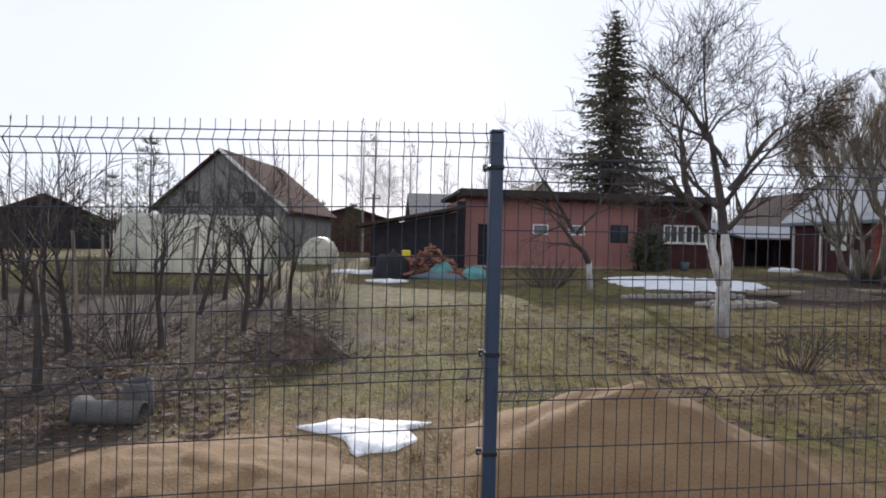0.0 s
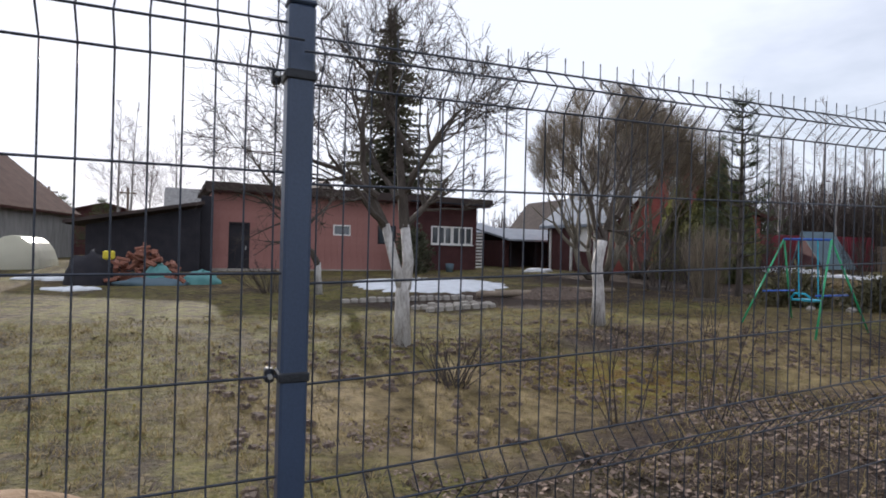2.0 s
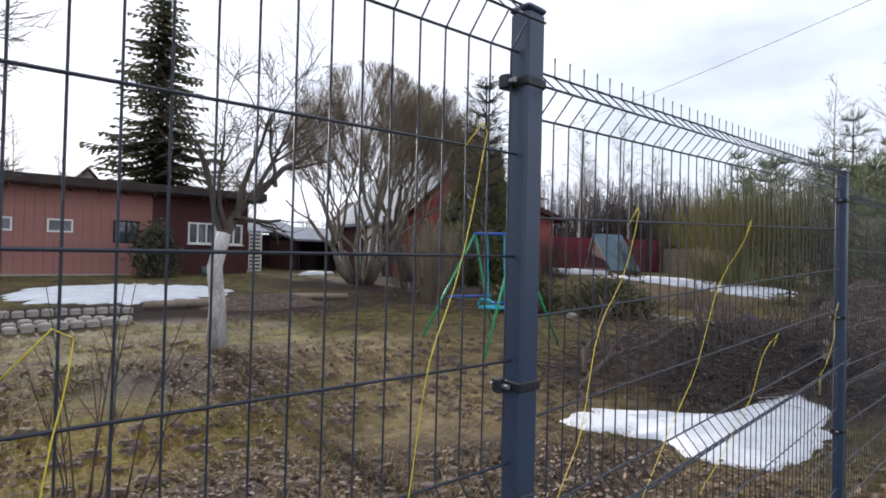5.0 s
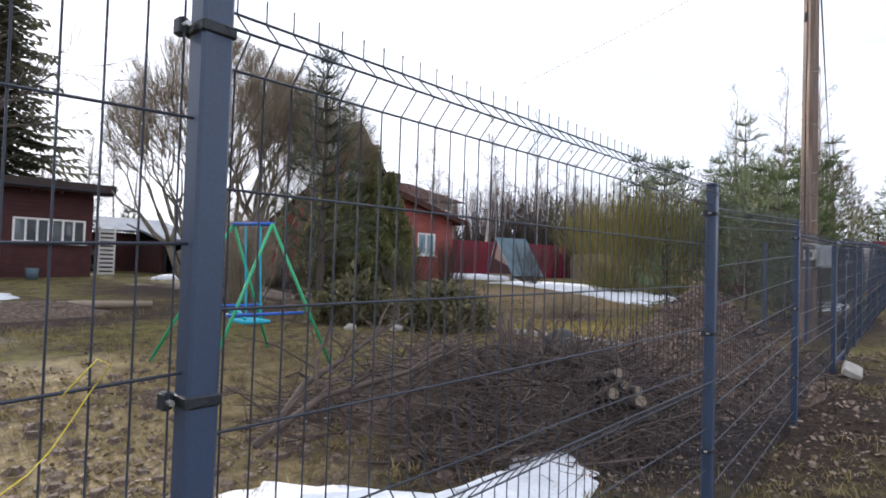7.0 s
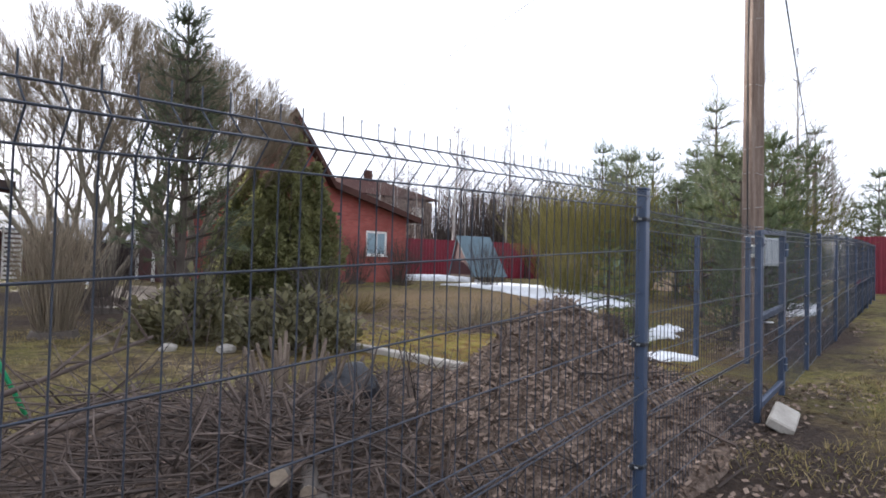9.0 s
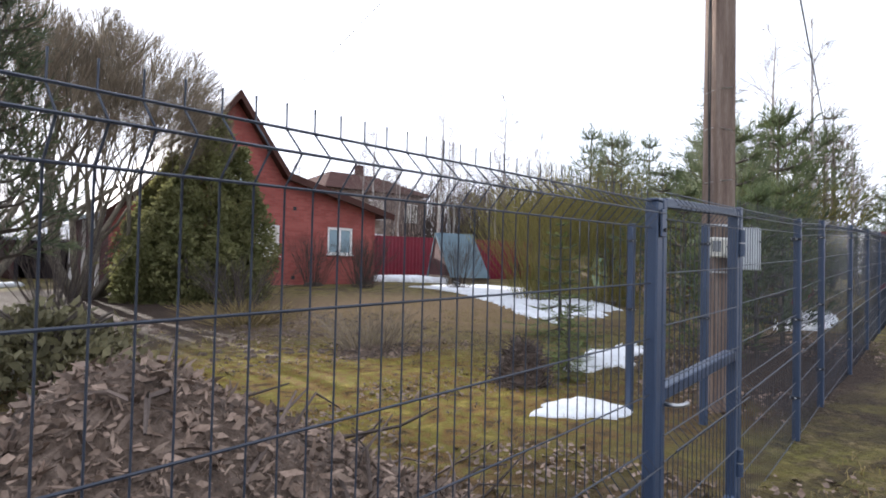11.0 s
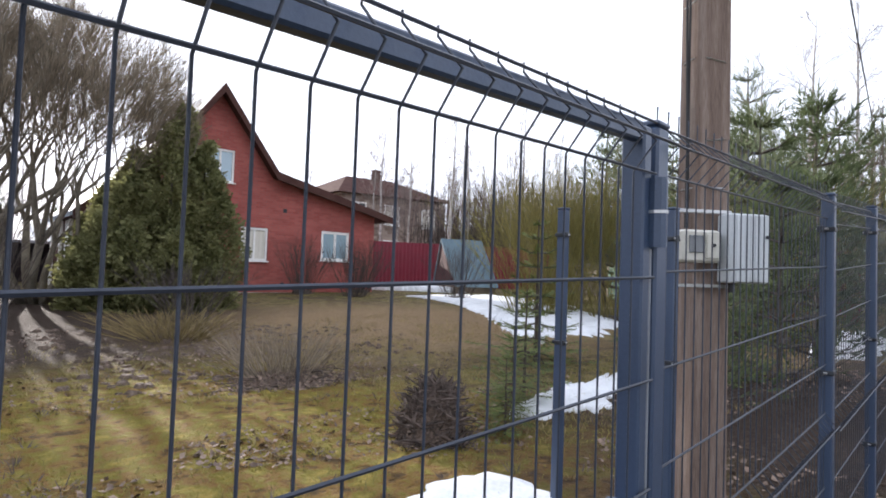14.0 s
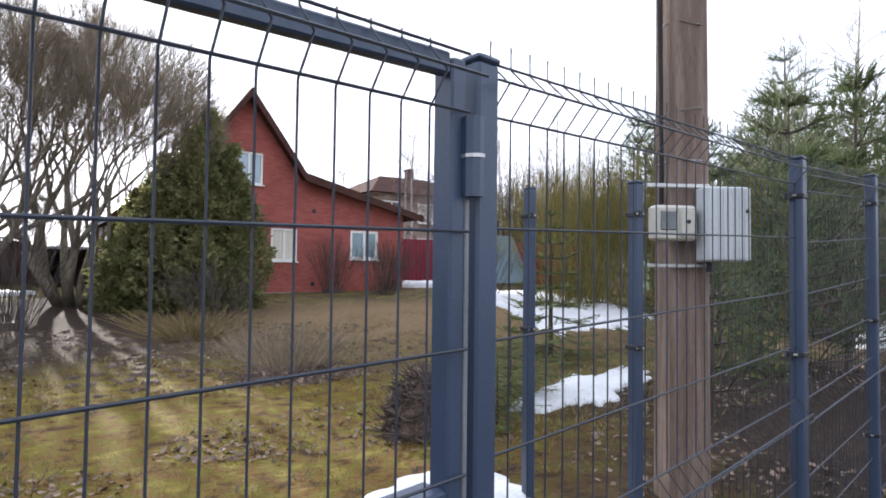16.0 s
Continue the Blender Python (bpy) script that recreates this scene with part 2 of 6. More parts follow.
STUMPWOOD = surface("weathered_stems", [(0.075, 0.055, 0.042), (0.2, 0.155, 0.12)], 6, 0.9, bump=0.3, vary=0.35)
BRUSH = surface("cut_brushwood", [(0.048, 0.034, 0.028), (0.112, 0.084, 0.07)], 5, 0.9, bump=0.0, vary=0.45)
DIRTY = surface("dirty_concrete", [(0.06, 0.056, 0.052), (0.15, 0.145, 0.14)], 5, 0.95, bump=0.5)
TWIG = surface("twigs", [(0.04, 0.03, 0.026), (0.08, 0.064, 0.055)], 5, 0.9, bump=0.0, vary=0.3)
WILLOW = surface("willow_twigs", [(0.14, 0.112, 0.078), (0.27, 0.218, 0.158)], 3, 0.9, bump=0.0, vary=0.35)
BIRCHBARK = surface("birch_bark", [(0.1, 0.09, 0.085), (0.55, 0.52, 0.49)], 5, 0.9, fine=18, stretch=(0.5, 0.5, 3))
BIRCHTWIG = surface("birch_twigs", [(0.11, 0.085, 0.077), (0.19, 0.148, 0.135)], 3, 0.9, bump=0, vary=0.2)
SPRUCE = surface("spruce_needles", [(0.055, 0.06, 0.038), (0.13, 0.132, 0.085)], 2, 0.8, bump=0, vary=0.35, translucent=0.4)
PINE = surface("pine_needles", [(0.04, 0.062, 0.028), (0.115, 0.14, 0.06)], 2, 0.7, bump=0, vary=0.35, translucent=0.3)
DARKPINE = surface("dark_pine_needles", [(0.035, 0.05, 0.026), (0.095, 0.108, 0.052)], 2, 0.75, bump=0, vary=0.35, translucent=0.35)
YOUNGSPRUCE = surface("young_spruce_needles", [(0.075, 0.1, 0.026), (0.18, 0.215, 0.065)], 2, 0.8, bump=0, vary=0.35, translucent=0.3)
THUJA = surface("thuja_sprays", [(0.1, 0.112, 0.045), (0.25, 0.243, 0.105)], 1.2, 0.8, bump=0, vary=0.28, translucent=0.45)
HEATHER = surface("dull_juniper_sprays", [(0.07, 0.066, 0.034), (0.175, 0.155, 0.085)], 1.5, 0.85, bump=0, vary=0.35, translucent=0.25)
OLIVE = surface("olive_shoots", [(0.12, 0.108, 0.03), (0.27, 0.235, 0.07)], 1.5, 0.85, bump=0, vary=0.35, translucent=0.4)
SNOW = surface("old_snow", [(0.5, 0.515, 0.54), (0.74, 0.76, 0.79)], 3, 0.7, bump=0.5, fine=35)
SAND = surface("wet_sand", [(0.15, 0.09, 0.045), (0.24, 0.155, 0.08)], 3, 0.95, bump=0.6, fine=50)
MULCH = surface("leaf_mould", [(0.035, 0.024, 0.018), (0.1, 0.07, 0.052), (0.2, 0.15, 0.12)], 14, 0.95, bump=1.0, fine=60)
LEAF = surface("dead_leaves", [(0.085, 0.055, 0.04), (0.27, 0.2, 0.155)], 6, 0.9, bump=0, vary=0.5)
STRAW = surface("dry_grass", [(0.16, 0.12, 0.052), (0.31, 0.24, 0.108)], 5, 0.9, bump=0, vary=0.35, translucent=0.3)
REDBRICK = brick_surface("red_brick", (0.3, 0.062, 0.052), (0.38, 0.1, 0.08), (0.26, 0.115, 0.1))
TANBRICK = brick_surface("tan_brick", (0.16, 0.11, 0.085), (0.36, 0.29, 0.24), (0.3, 0.27, 0.24), 0.5, 0.25)
CRIMSON = surface("crimson_sheet", [(0.14, 0.012, 0.025), (0.2, 0.02, 0.036)], 2, 0.45, bump=0.03)
BROWNROOF = surface("brown_roof", [(0.05, 0.024, 0.021), (0.085, 0.045, 0.038)], 2, 1.0, spec=0.08)
CONCRETE = surface("concrete", [(0.24, 0.22, 0.19), (0.42, 0.39, 0.35)], 5, 0.9, bump=0.4)
POLEWOOD = surface("weathered_pole", [(0.1, 0.068, 0.052), (0.18, 0.13, 0.105), (0.28, 0.225, 0.19)], 5, 0.9, bump=0.6, fine=60, stretch=(4, 4, 0.25))
GREYBOX = surface("grey_enamel", [(0.42, 0.45, 0.47), (0.52, 0.55, 0.57)], 4, 0.4, bump=0.03)
CREAMBOX = surface("cream_plastic", [(0.42, 0.41, 0.36), (0.5, 0.49, 0.44)], 4, 0.4, bump=0.0)
BLACKRUBBER = surface("black_cable", [(0.012, 0.012, 0.013), (0.02, 0.02, 0.022)], 8, 0.6, bump=0)
BAGPLASTIC = surface("black_bag", [(0.008, 0.009, 0.012), (0.02, 0.022, 0.028)], 6, 0.5, bump=0.6, fine=25)
SWINGGREEN = surface("green_tube", [(0.02, 0.28, 0.12), (0.03, 0.36, 0.16)], 4, 0.4, bump=0)
SWINGBLUE = surface("blue_tube", [(0.015, 0.07, 0.36), (0.025, 0.12, 0.48)], 4, 0.4, bump=0)
CYAN = surface("cyan_plastic", [(0.01, 0.3, 0.42), (0.02, 0.4, 0.52)], 4, 0.4, bump=0)
TEAL = surface("teal_tarp", [(0.06, 0.2, 0.2), (0.13, 0.32, 0.31)], 5, 0.6, bump=0.5, fine=12)
FIREWOOD = surface("split_firewood", [(0.16, 0.055, 0.04), (0.32, 0.15, 0.1)], 5, 0.9, vary=0.4)
LOGEND = surface("sawn_log_end", [(0.15, 0.115, 0.085), (0.28, 0.225, 0.17)], 18, 0.9)
YELLOW = surface("yellow_twine", [(0.6, 0.48, 0.03), (0.72, 0.6, 0.06)], 8, 0.7, bump=0)
POLY = surface("polycarbonate", [(0.6, 0.6, 0.53), (0.78, 0.77, 0.7)], 1.2, 0.35, bump=0.05, translucent=0.72)
GLASS = glass_surface("dark_pane")
# glass whose pale blue base colour stands in for the reflected sky
SKYPANE = glass_surface("sky_tinted_pane", (0.26, 0.36, 0.42))
CURTAIN = surface("pale_curtain", [(0.5, 0.47, 0.4), (0.68, 0.65, 0.58)], 1.5, 0.9, stretch=(8, 8, 0.5), fine=12, bump=0.3)
BLUEGREY = surface("blue_grey_sheet", [(0.07, 0.11, 0.135), (0.12, 0.17, 0.2)], 2, 0.85, bump=0.03)
ZINC = surface("zinc_roof", [(0.15, 0.17, 0.2), (0.27, 0.3, 0.34)], 2, 0.7, 0.0, 0.05)
OLDWOOD = surface("raw_planks", [(0.16, 0.12, 0.085), (0.32, 0.26, 0.2)], 3, 0.9, fine=40, vary=0.25)
GREENPAINT = surface("green_paint", [(0.05, 0.13, 0.085), (0.09, 0.19, 0.12)], 3, 0.7, vary=0.2)
FARWHITE = surface("pale_render", [(0.5, 0.49, 0.46), (0.66, 0.65, 0.62)], 1, 0.9)


# ---------------------------------------------------------------- mesh tools
class Geo:
    """Collects faces for one mesh."""

    def __init__(self):
        self.v, self.f = [], []

    def add(self, verts, faces):
        k = len(self.v)
        self.v.extend(verts)
        self.f.extend([tuple(i + k for i in q) for q in faces])
        return self

    def box(self, x0, x1, y0, y1, z0, z1, bevel=0.0, m=None):
        """A box, its edges chamfered by bevel."""
        if bevel <= 0:
            v = [(x, y, z) for z in (z0, z1) for y in (y0, y1) for x in (x0, x1)]
            q = [(0, 2, 3, 1), (4, 5, 7, 6), (0, 1, 5, 4), (2, 6, 7, 3), (0, 4, 6, 2), (1, 3, 7, 5)]
        else:
            c = bevel
            ring = lambda a, b, z: [(x0 + a, y0 + b, z), (x1 - a, y0 + b, z), (x1 - b, y0 + a, z), (x1 - b, y1 - a, z),
                                    (x1 - a, y1 - b, z), (x0 + a, y1 - b, z), (x0 + b, y1 - a, z), (x0 + b, y0 + a, z)]
            v = ring(c + c, c, z0) + ring(c, 0, z0 + c) + ring(c, 0, z1 - c) + ring(c + c, c, z1)
            q = [tuple(range(7, -1, -1)), tuple(range(24, 32))]
            for r in range(3):
                q += [(r * 8 + i, r * 8 + (i + 1) % 8, r * 8 + 8 + (i + 1) % 8, r * 8 + 8 + i) for i in range(8)]
        if m is not None:
            v = [tuple(m @ Vector(p)) for p in v]
        return self.add(v, q)

    def tube(self, pts, radii, n=5, cap=True):
        """A round tube along a line of points."""
        pts = [Vector(p) for p in pts]
        verts, faces = [], []
        up = Vector((0.31, 0.17, 0.93))
        for i, p in enumerate(pts):
            d = (pts[min(i + 1, len(pts) - 1)] - pts[max(i - 1, 0)])
            d = d.normalized() if d.length > 1e-9 else Vector((0, 0, 1))
            a = d.cross(up)
            a = a.normalized() if a.length > 1e-3 else d.orthogonal().normalized()
            b = d.cross(a)
            r = radii[i] if isinstance(radii, (list, tuple)) else radii
            for k in range(n):
                w = 2 * math.pi * k / n
                verts.append(tuple(p + a * (r * math.cos(w)) + b * (r * math.sin(w))))
        for i in range(len(pts) - 1):
            faces += [(i * n + k, i * n + (k + 1) % n, i * n + n + (k + 1) % n, i * n + n + k) for k in range(n)]
        if cap:
            faces += [tuple(range(n - 1, -1, -1)), tuple(range((len(pts) - 1) * n, len(pts) * n))]
        return self.add(verts, faces)

    def prism(self, outline, axis, a, b):
        """An outline (2D) drawn out along an axis from a to b. axis 'y': outline is (x, z); 'x': (y, z); 'z': (x, y)."""
        put = {'y': lambda p, s: (p[0], s, p[1]), 'x': lambda p, s: (s, p[0], p[1]), 'z': lambda p, s: (p[0], p[1], s)}[axis]
        k = len(outline)
        v = [put(p, a) for p in outline] + [put(p, b) for p in outline]
        q = [tuple(range(k)), tuple(range(2 * k - 1, k - 1, -1))]
        q += [(i, k + i, k + (i + 1) % k, (i + 1) % k) for i in range(k)]
        return self.add(v, q)

    def weld(self):
        """Joins vertices that lie in one place."""
        seen, order, turn = {}, [], []
        for p in self.v:
            k = (round(p[0], 4), round(p[1], 4), round(p[2], 4))
            if k not in seen:
                seen[k] = len(order)
                order.append(p)
            turn.append(seen[k])
        self.v, self.f = order, [tuple(turn[i] for i in q) for q in self.f]
        return self

    def mesh(self, name, mat, smooth=False):
        me = bpy.data.meshes.new(name)
        me.from_pydata([tuple(p) for p in self.v], [], self.f)
        me.materials.append(mat)
        if smooth:
            me.polygons.foreach_set("use_smooth", [True] * len(me.polygons))
        me.update()
        return me


def part(name, g, mat, parent=None, label="", smooth=False):
    """One mesh object from a Geo (or shared mesh data) under a thing or part."""
    data = g.mesh(name, mat, smooth) if isinstance(g, Geo) else g
    ob = new(name, data)
    if parent is not None:
        ob.parent = parent
    if label:
        tagged(ob, label)
    return ob


def thing(name, place, label, category, group="", kind=""):
    ob = new(name)
    ob.empty_display_size = 0.2
    ob.matrix_world = place if isinstance(place, Matrix) else pose(*place)
    return tagged(ob, label, category, group, kind)


def single(name, g, mat, label, category, group="", kind="", place=(0, 0, 0), smooth=False):
    ob = part(name, g, mat, None, "", smooth)
    ob.location = place
    return tagged(ob, label, category, group, kind)


def wave(x, y, s=1.0):
    return noise.noise(Vector((x * s, y * s, 3.7)))


# ---------------------------------------------------------------- the ground
GX = [-40, -12, 0, 5, 10, 14, 17, 22, 30, 45]
GY = [-30, 2, 4, 6, 9, 13, 20, 28, 60]
GZ = [[.1, .1, .15, .15, .2, .25, .35, .5, .6],
      [.1, .1, .15, .15, .2, .25, .3, .5, .6],
      [.05, .05, .15, .12, .14, .25, .35, .55, .6],
      [.0, .0, -.02, -.12, .1, .3, .4, .55, .6],
      [.0, .0, -.1, -.15, .3, .35, .48, .6, .7],
      [.15, .15, .2, .2, .35, .4, .52, .65, .7],
      [.38, .4, .4, .4, .42, .45, .6, .7, .8],
      [.5, .52, .5, .42, .42, .5, .65, .75, .8],
      [.75, .8, .7, .6, .6, .65, .75, .8, .9],
      [.9, .9, .9, .9, .9, .9, .9, .9, .9]]


def soft_index(axis, value):
    value = min(max(value, axis[0]), axis[-1] - 1e-6)
    i = max(k for k in range(len(axis) - 1) if axis[k] <= value)
    w = (value - axis[i]) / (axis[i + 1] - axis[i])
    return i, w * w * (3 - 2 * w) * 0.5 + w * 0.5


def ground_z(x, y):
    i, u = soft_index(GX, x)
    j, w = soft_index(GY, y)
    z = (GZ[i][j] * (1 - u) * (1 - w) + GZ[i + 1][j] * u * (1 - w) + GZ[i][j + 1] * (1 - u) * w + GZ[i + 1][j + 1] * u * w)
    return z + 0.035 * wave(x, y, 0.8) + 0.018 * wave(x, y, 2.6)


def stretch_axis(a, b, step, far):
    mid = list(np.arange(a, b + 1e-6, step))
    out, d, x = [], step, b
    while x < far:
        d *= 1.35
        x += d
        out.append(x)
    low, d, x = [], step, a
    while x > -far:
        d *= 1.35
        x -= d
        low.append(x)
    return low[::-1] + mid + out


xs, ys = stretch_axis(-8, 30, 0.22, 900), stretch_axis(-2, 16, 0.22, 900)
g = Geo()
g.v = [(x, y, ground_z(x, y)) for y in ys for x in xs]
nx = len(xs)
g.f = [(j * nx + i, j * nx + i + 1, (j + 1) * nx + i + 1, (j + 1) * nx + i) for j in range(len(ys) - 1) for i in range(nx - 1)]
ground = part("ground", g, GROUND, None, "", True)
tagged(ground, "thawing garden ground with straw-coloured grass, moss and bare soil", "ground", "", "structure")

# ---------------------------------------------------------------- buildings
def boards(parent, name, mat, x0, x1, y, z0, z1, wide, thick=0.022, holes=()):
    """Upright boards side by side on a wall that faces -y, leaving the holes (x0, x1, z0, z1) free."""
    x, k = x0, 0
    shared = {}
    while x < x1 - 0.02:
        w = min(wide, x1 - x)
        spans = [(z0, z1)]
        for a, b, c, d in holes:
            if x + w > a + 0.01 and x < b - 0.01:
                spans = [s for lo, hi in spans for s in ((lo, min(hi, c)), (max(lo, d), hi)) if s[1] - s[0] > 0.03]
        for lo, hi in spans:
            key = (round(w, 3), round(lo, 3), round(hi, 3))
            if key not in shared:
                shared[key] = Geo().box(0.004, w - 0.004, -thick, 0, lo, hi, 0.004).mesh(name, mat)
            ob = part(name, shared[key], mat, parent)
            ob.location = (x, y - 0.004 * (k % 2), 0)
        x += wide
        k += 1


def window(parent, x0, x1, z0, z1, y, cols=2, mat=WHITEPAINT, bar=0.07, pane=GLASS, sill=True):
    """A window whose face lies at y and looks to -y."""
    w = part("window", Geo().box(x0, x1, y + 0.05, y + 0.07, z0, z1), CLAMP, parent)
    fr = Geo().box(x0, x1, y - 0.03, y + 0.05, z1 - bar, z1, 0.006).box(x0, x1, y - 0.03, y + 0.05, z0, z0 + bar, 0.006)
    for i in range(cols + 1):
        c = x0 + (x1 - x0 - bar) * i / cols
        fr.box(c, c + bar, y - 0.028, y + 0.048, z0 + bar, z1 - bar, 0.006)
    part("window_frame", fr, mat, w)
    for i in range(cols):
        a = x0 + (x1 - x0 - bar) * i / cols + bar
        b = x0 + (x1 - x0 - bar) * (i + 1) / cols
        part("pane", Geo().box(a, b, y + 0.01, y + 0.02, z0 + bar, z1 - bar), pane if not isinstance(pane, list) else pane[i % len(pane)], w)
    if sill:
        part("window_sill", Geo().box(x0 - 0.05, x1 + 0.05, y - 0.12, y - 0.03, z0 - 0.04, z0, 0.008), mat, w)
    return w


def wall_with_holes(x0, x1, y0, y1, z0, z1, holes):
    """A wall along x, of thickness y0..y1, with rectangular openings (a, b, c, d), not overlapping in x."""
    g = Geo()
    x = x0
    for a, b, c, d in sorted(holes):
        g.box(x, a, y0, y1, z0, z1)
        if c > z0:
            g.box(a, b, y0, y1, z0, c)
        g.box(a, b, y0, y1, d, z1)
        x = b
    g.box(x, x1, y0, y1, z0, z1)
    return g


# pink garden house with a maroon boarded end
shed = thing("garden_house", (0, 0, 0), "pink flat-roofed garden house with a maroon boarded end", "house")
W = 26.2
p_holes = [(4.72, 5.54, 0.5, 2.53), (7.32, 8.07, 2.11, 2.59), (9.06, 9.85, 2.12, 2.6), (11.13, 12.01, 1.8, 2.66)]
part("wall", wall_with_holes(4.05, 12.47, W, W + 0.2, 0.3, 3.72, p_holes), PINK, shed, "faded pink front wall")
boards(shed, "board", PINK, 4.05, 12.47, W, 0.55, 3.7, 0.29, 0.018, p_holes)
d_holes = [(13.8, 16.02, 1.86, 2.74)]
part("wall", wall_with_holes(12.47, 16.25, W, W + 0.2, 0.3, 3.72, d_holes), MAROON, shed, "dark maroon boarded wall")
g = Geo()
z = 0.6
while z < 3.68:
    if z > 2.74 or z + 0.15 < 1.86:
        g = Geo().box(12.47, 16.25, W - 0.03, W, z, z + 0.15, 0.006)
        part("plank", g, MAROON, shed)
    else:
        part("plank", Geo().box(12.47, 13.8, W - 0.03, W, z, z + 0.15, 0.006), MAROON, shed)
        part("plank", Geo().box(16.02, 16.25, W - 0.03, W, z, z + 0.15, 0.006), MAROON, shed)
    z += 0.156
part("side_wall", Geo().box(16.05, 16.25, W + 0.2, W + 6, 0.3, 3.72), MAROON, shed)
part("side_wall", Geo().box(4.05, 4.25, W + 0.2, W + 6, 0.3, 3.72), PINK, shed)
part("back_wall", Geo().box(4.05, 16.25, W + 6, W + 6.2, 0.3, 3.72), PINK, shed)
part("roof", Geo().box(3.75, 16.85, W - 0.55, W + 6.5, 3.9, 4.08, 0.02), ROOFFELT, shed, "dark felt roof with a deep overhang")
part("fascia", Geo().box(3.75, 16.85, W - 0.58, W - 0.552, 3.78, 4.1, 0.006), ROOFFELT, shed)
part("soffit", Geo().box(3.8, 16.8, W - 0.5, W + 0.1, 3.722, 3.78), MAROON, shed)
for xr in np.arange(4.3, 16.7, 0.9):
    part("rafter", Geo().box(xr, xr + 0.07, W - 0.5, W - 0.035, 3.64, 3.72, 0.005), MAROON, shed)
part("plinth", Geo().box(4.0, 12.5, W - 0.06, W - 0.02, 0.2, 0.62, 0.01), CONCRETE, shed)
dr = part("door", Geo().box(4.78, 5.48, W + 0.06, W + 0.1, 0.5, 2.47, 0.004), BLACKWOOD, shed, "dark plank door")
part("door_frame", Geo().box(4.72, 4.78, W - 0.03, W + 0.12, 0.5, 2.53).box(5.48, 5.54, W - 0.03, W + 0.12, 0.5, 2.53).box(4.78, 5.48, W - 0.03, W + 0.12, 2.47, 2.53), BLACKWOOD, dr)
part("door_handle", Geo().box(5.38, 5.42, W + 0.02, W + 0.06, 1.4, 1.56, 0.006), STEEL_EDGE, dr)
window(shed, 7.32, 8.07, 2.11, 2.59, W, 1, WHITEPAINT, 0.06, GLASS, False)
window(shed, 9.06, 9.85, 2.12, 2.6, W, 1, WHITEPAINT, 0.06, GLASS, False)
window(shed, 11.13, 12.01, 1.8, 2.66, W, 2, BLACKWOOD, 0.06, GLASS, False)
window(shed, 13.8, 14.9, 1.86, 2.74, W - 0.02, 3, WHITEPAINT, 0.07, GLASS, True)
window(shed, 14.92, 16.02, 1.86, 2.74, W - 0.02, 3, WHITEPAINT, 0.07, GLASS, True)
part("gutter", Geo().tube([(12.5, W - 0.6, 3.82), (16.7, W - 0.6, 3.8)], 0.05, 6), BLACKWOOD, shed)

# black lean-to beside it
lean = thing("lean_to", (0, 0, 0), "black tarred lean-to with a sloping roof", "shed")
part("wall", Geo().prism([(-0.2, 0.3), (3.6, 0.3), (3.6, 3.0), (-0.2, 2.2)], 'y', 25.3, 25.45), BLACKWOOD, lean)
k = 0
for x in np.arange(-0.2, 3.55, 0.19):
    part("board", Geo().prism([(x, 0.32), (x + 0.18, 0.32), (x + 0.18, 2.2 + (x + 0.36) * 0.205), (x, 2.2 + (x + 0.18) * 0.205)], 'y', 25.27 - 0.008 * (k % 2), 25.298), BLACKWOOD, lean)
    k += 1
part("roof", Geo().prism([(-0.85, 2.2), (3.72, 3.12), (3.72, 3.24), (-0.85, 2.32)], 'y', 24.8, 29.5), ROOFFELT, lean)
part("side_wall", Geo().box(-0.2, -0.05, 25.45, 29.2, 0.3, 2.2), BLACKWOOD, lean)
part("end_wall", Geo().box(3.62, 4.02, 25.6, 25.75, 0.3, 3.5), BLACKWOOD, lean)


def gable_house(name, label, x0, x1, y0, depth, z0, eave, ridge, wall_mat, roof_mat, place, over=0.35, apex=None, windows=(), thick=0.14):
    h = thing(name, place, label, "house")
    ax = (x0 + x1) / 2 if apex is None else apex
    part("wall", Geo().prism([(x0, z0), (x1, z0), (x1, eave), (ax, ridge), (x0, eave)], 'y', y0, y0 + 0.2), wall_mat, h)
    part("back_wall", Geo().prism([(x0, z0), (x1, z0), (x1, eave), (ax, ridge), (x0, eave)], 'y', y0 + depth - 0.2, y0 + depth), wall_mat, h)
    part("side_wall", Geo().box(x0, x0 + 0.2, y0 + 0.2, y0 + depth - 0.2, z0, eave), wall_mat, h)
    part("side_wall", Geo().box(x1 - 0.2, x1, y0 + 0.2, y0 + depth - 0.2, z0, eave), wall_mat, h)
    sl = (ridge - eave) / (ax - x0)
    sr = (ridge - eave) / (x1 - ax)
    t = thick
    part("roof", Geo().prism([(x0 - over, eave - over * sl), (ax, ridge), (ax, ridge + t), (x0 - over, eave - over * sl + t)], 'y', y0 - over, y0 + depth + over), roof_mat, h)
    part("roof", Geo().prism([(ax, ridge), (x1 + over, eave - over * sr), (x1 + over, eave - over * sr + t), (ax, ridge + t)], 'y', y0 - over, y0 + depth + over), roof_mat, h)
    for a, b, c, d in windows:
        window(h, a, b, c, d, y0 - 0.04, 2, WHITEPAINT if wall_mat is not GREYWOOD else BLACKWOOD, 0.07, GLASS, False)
    return h


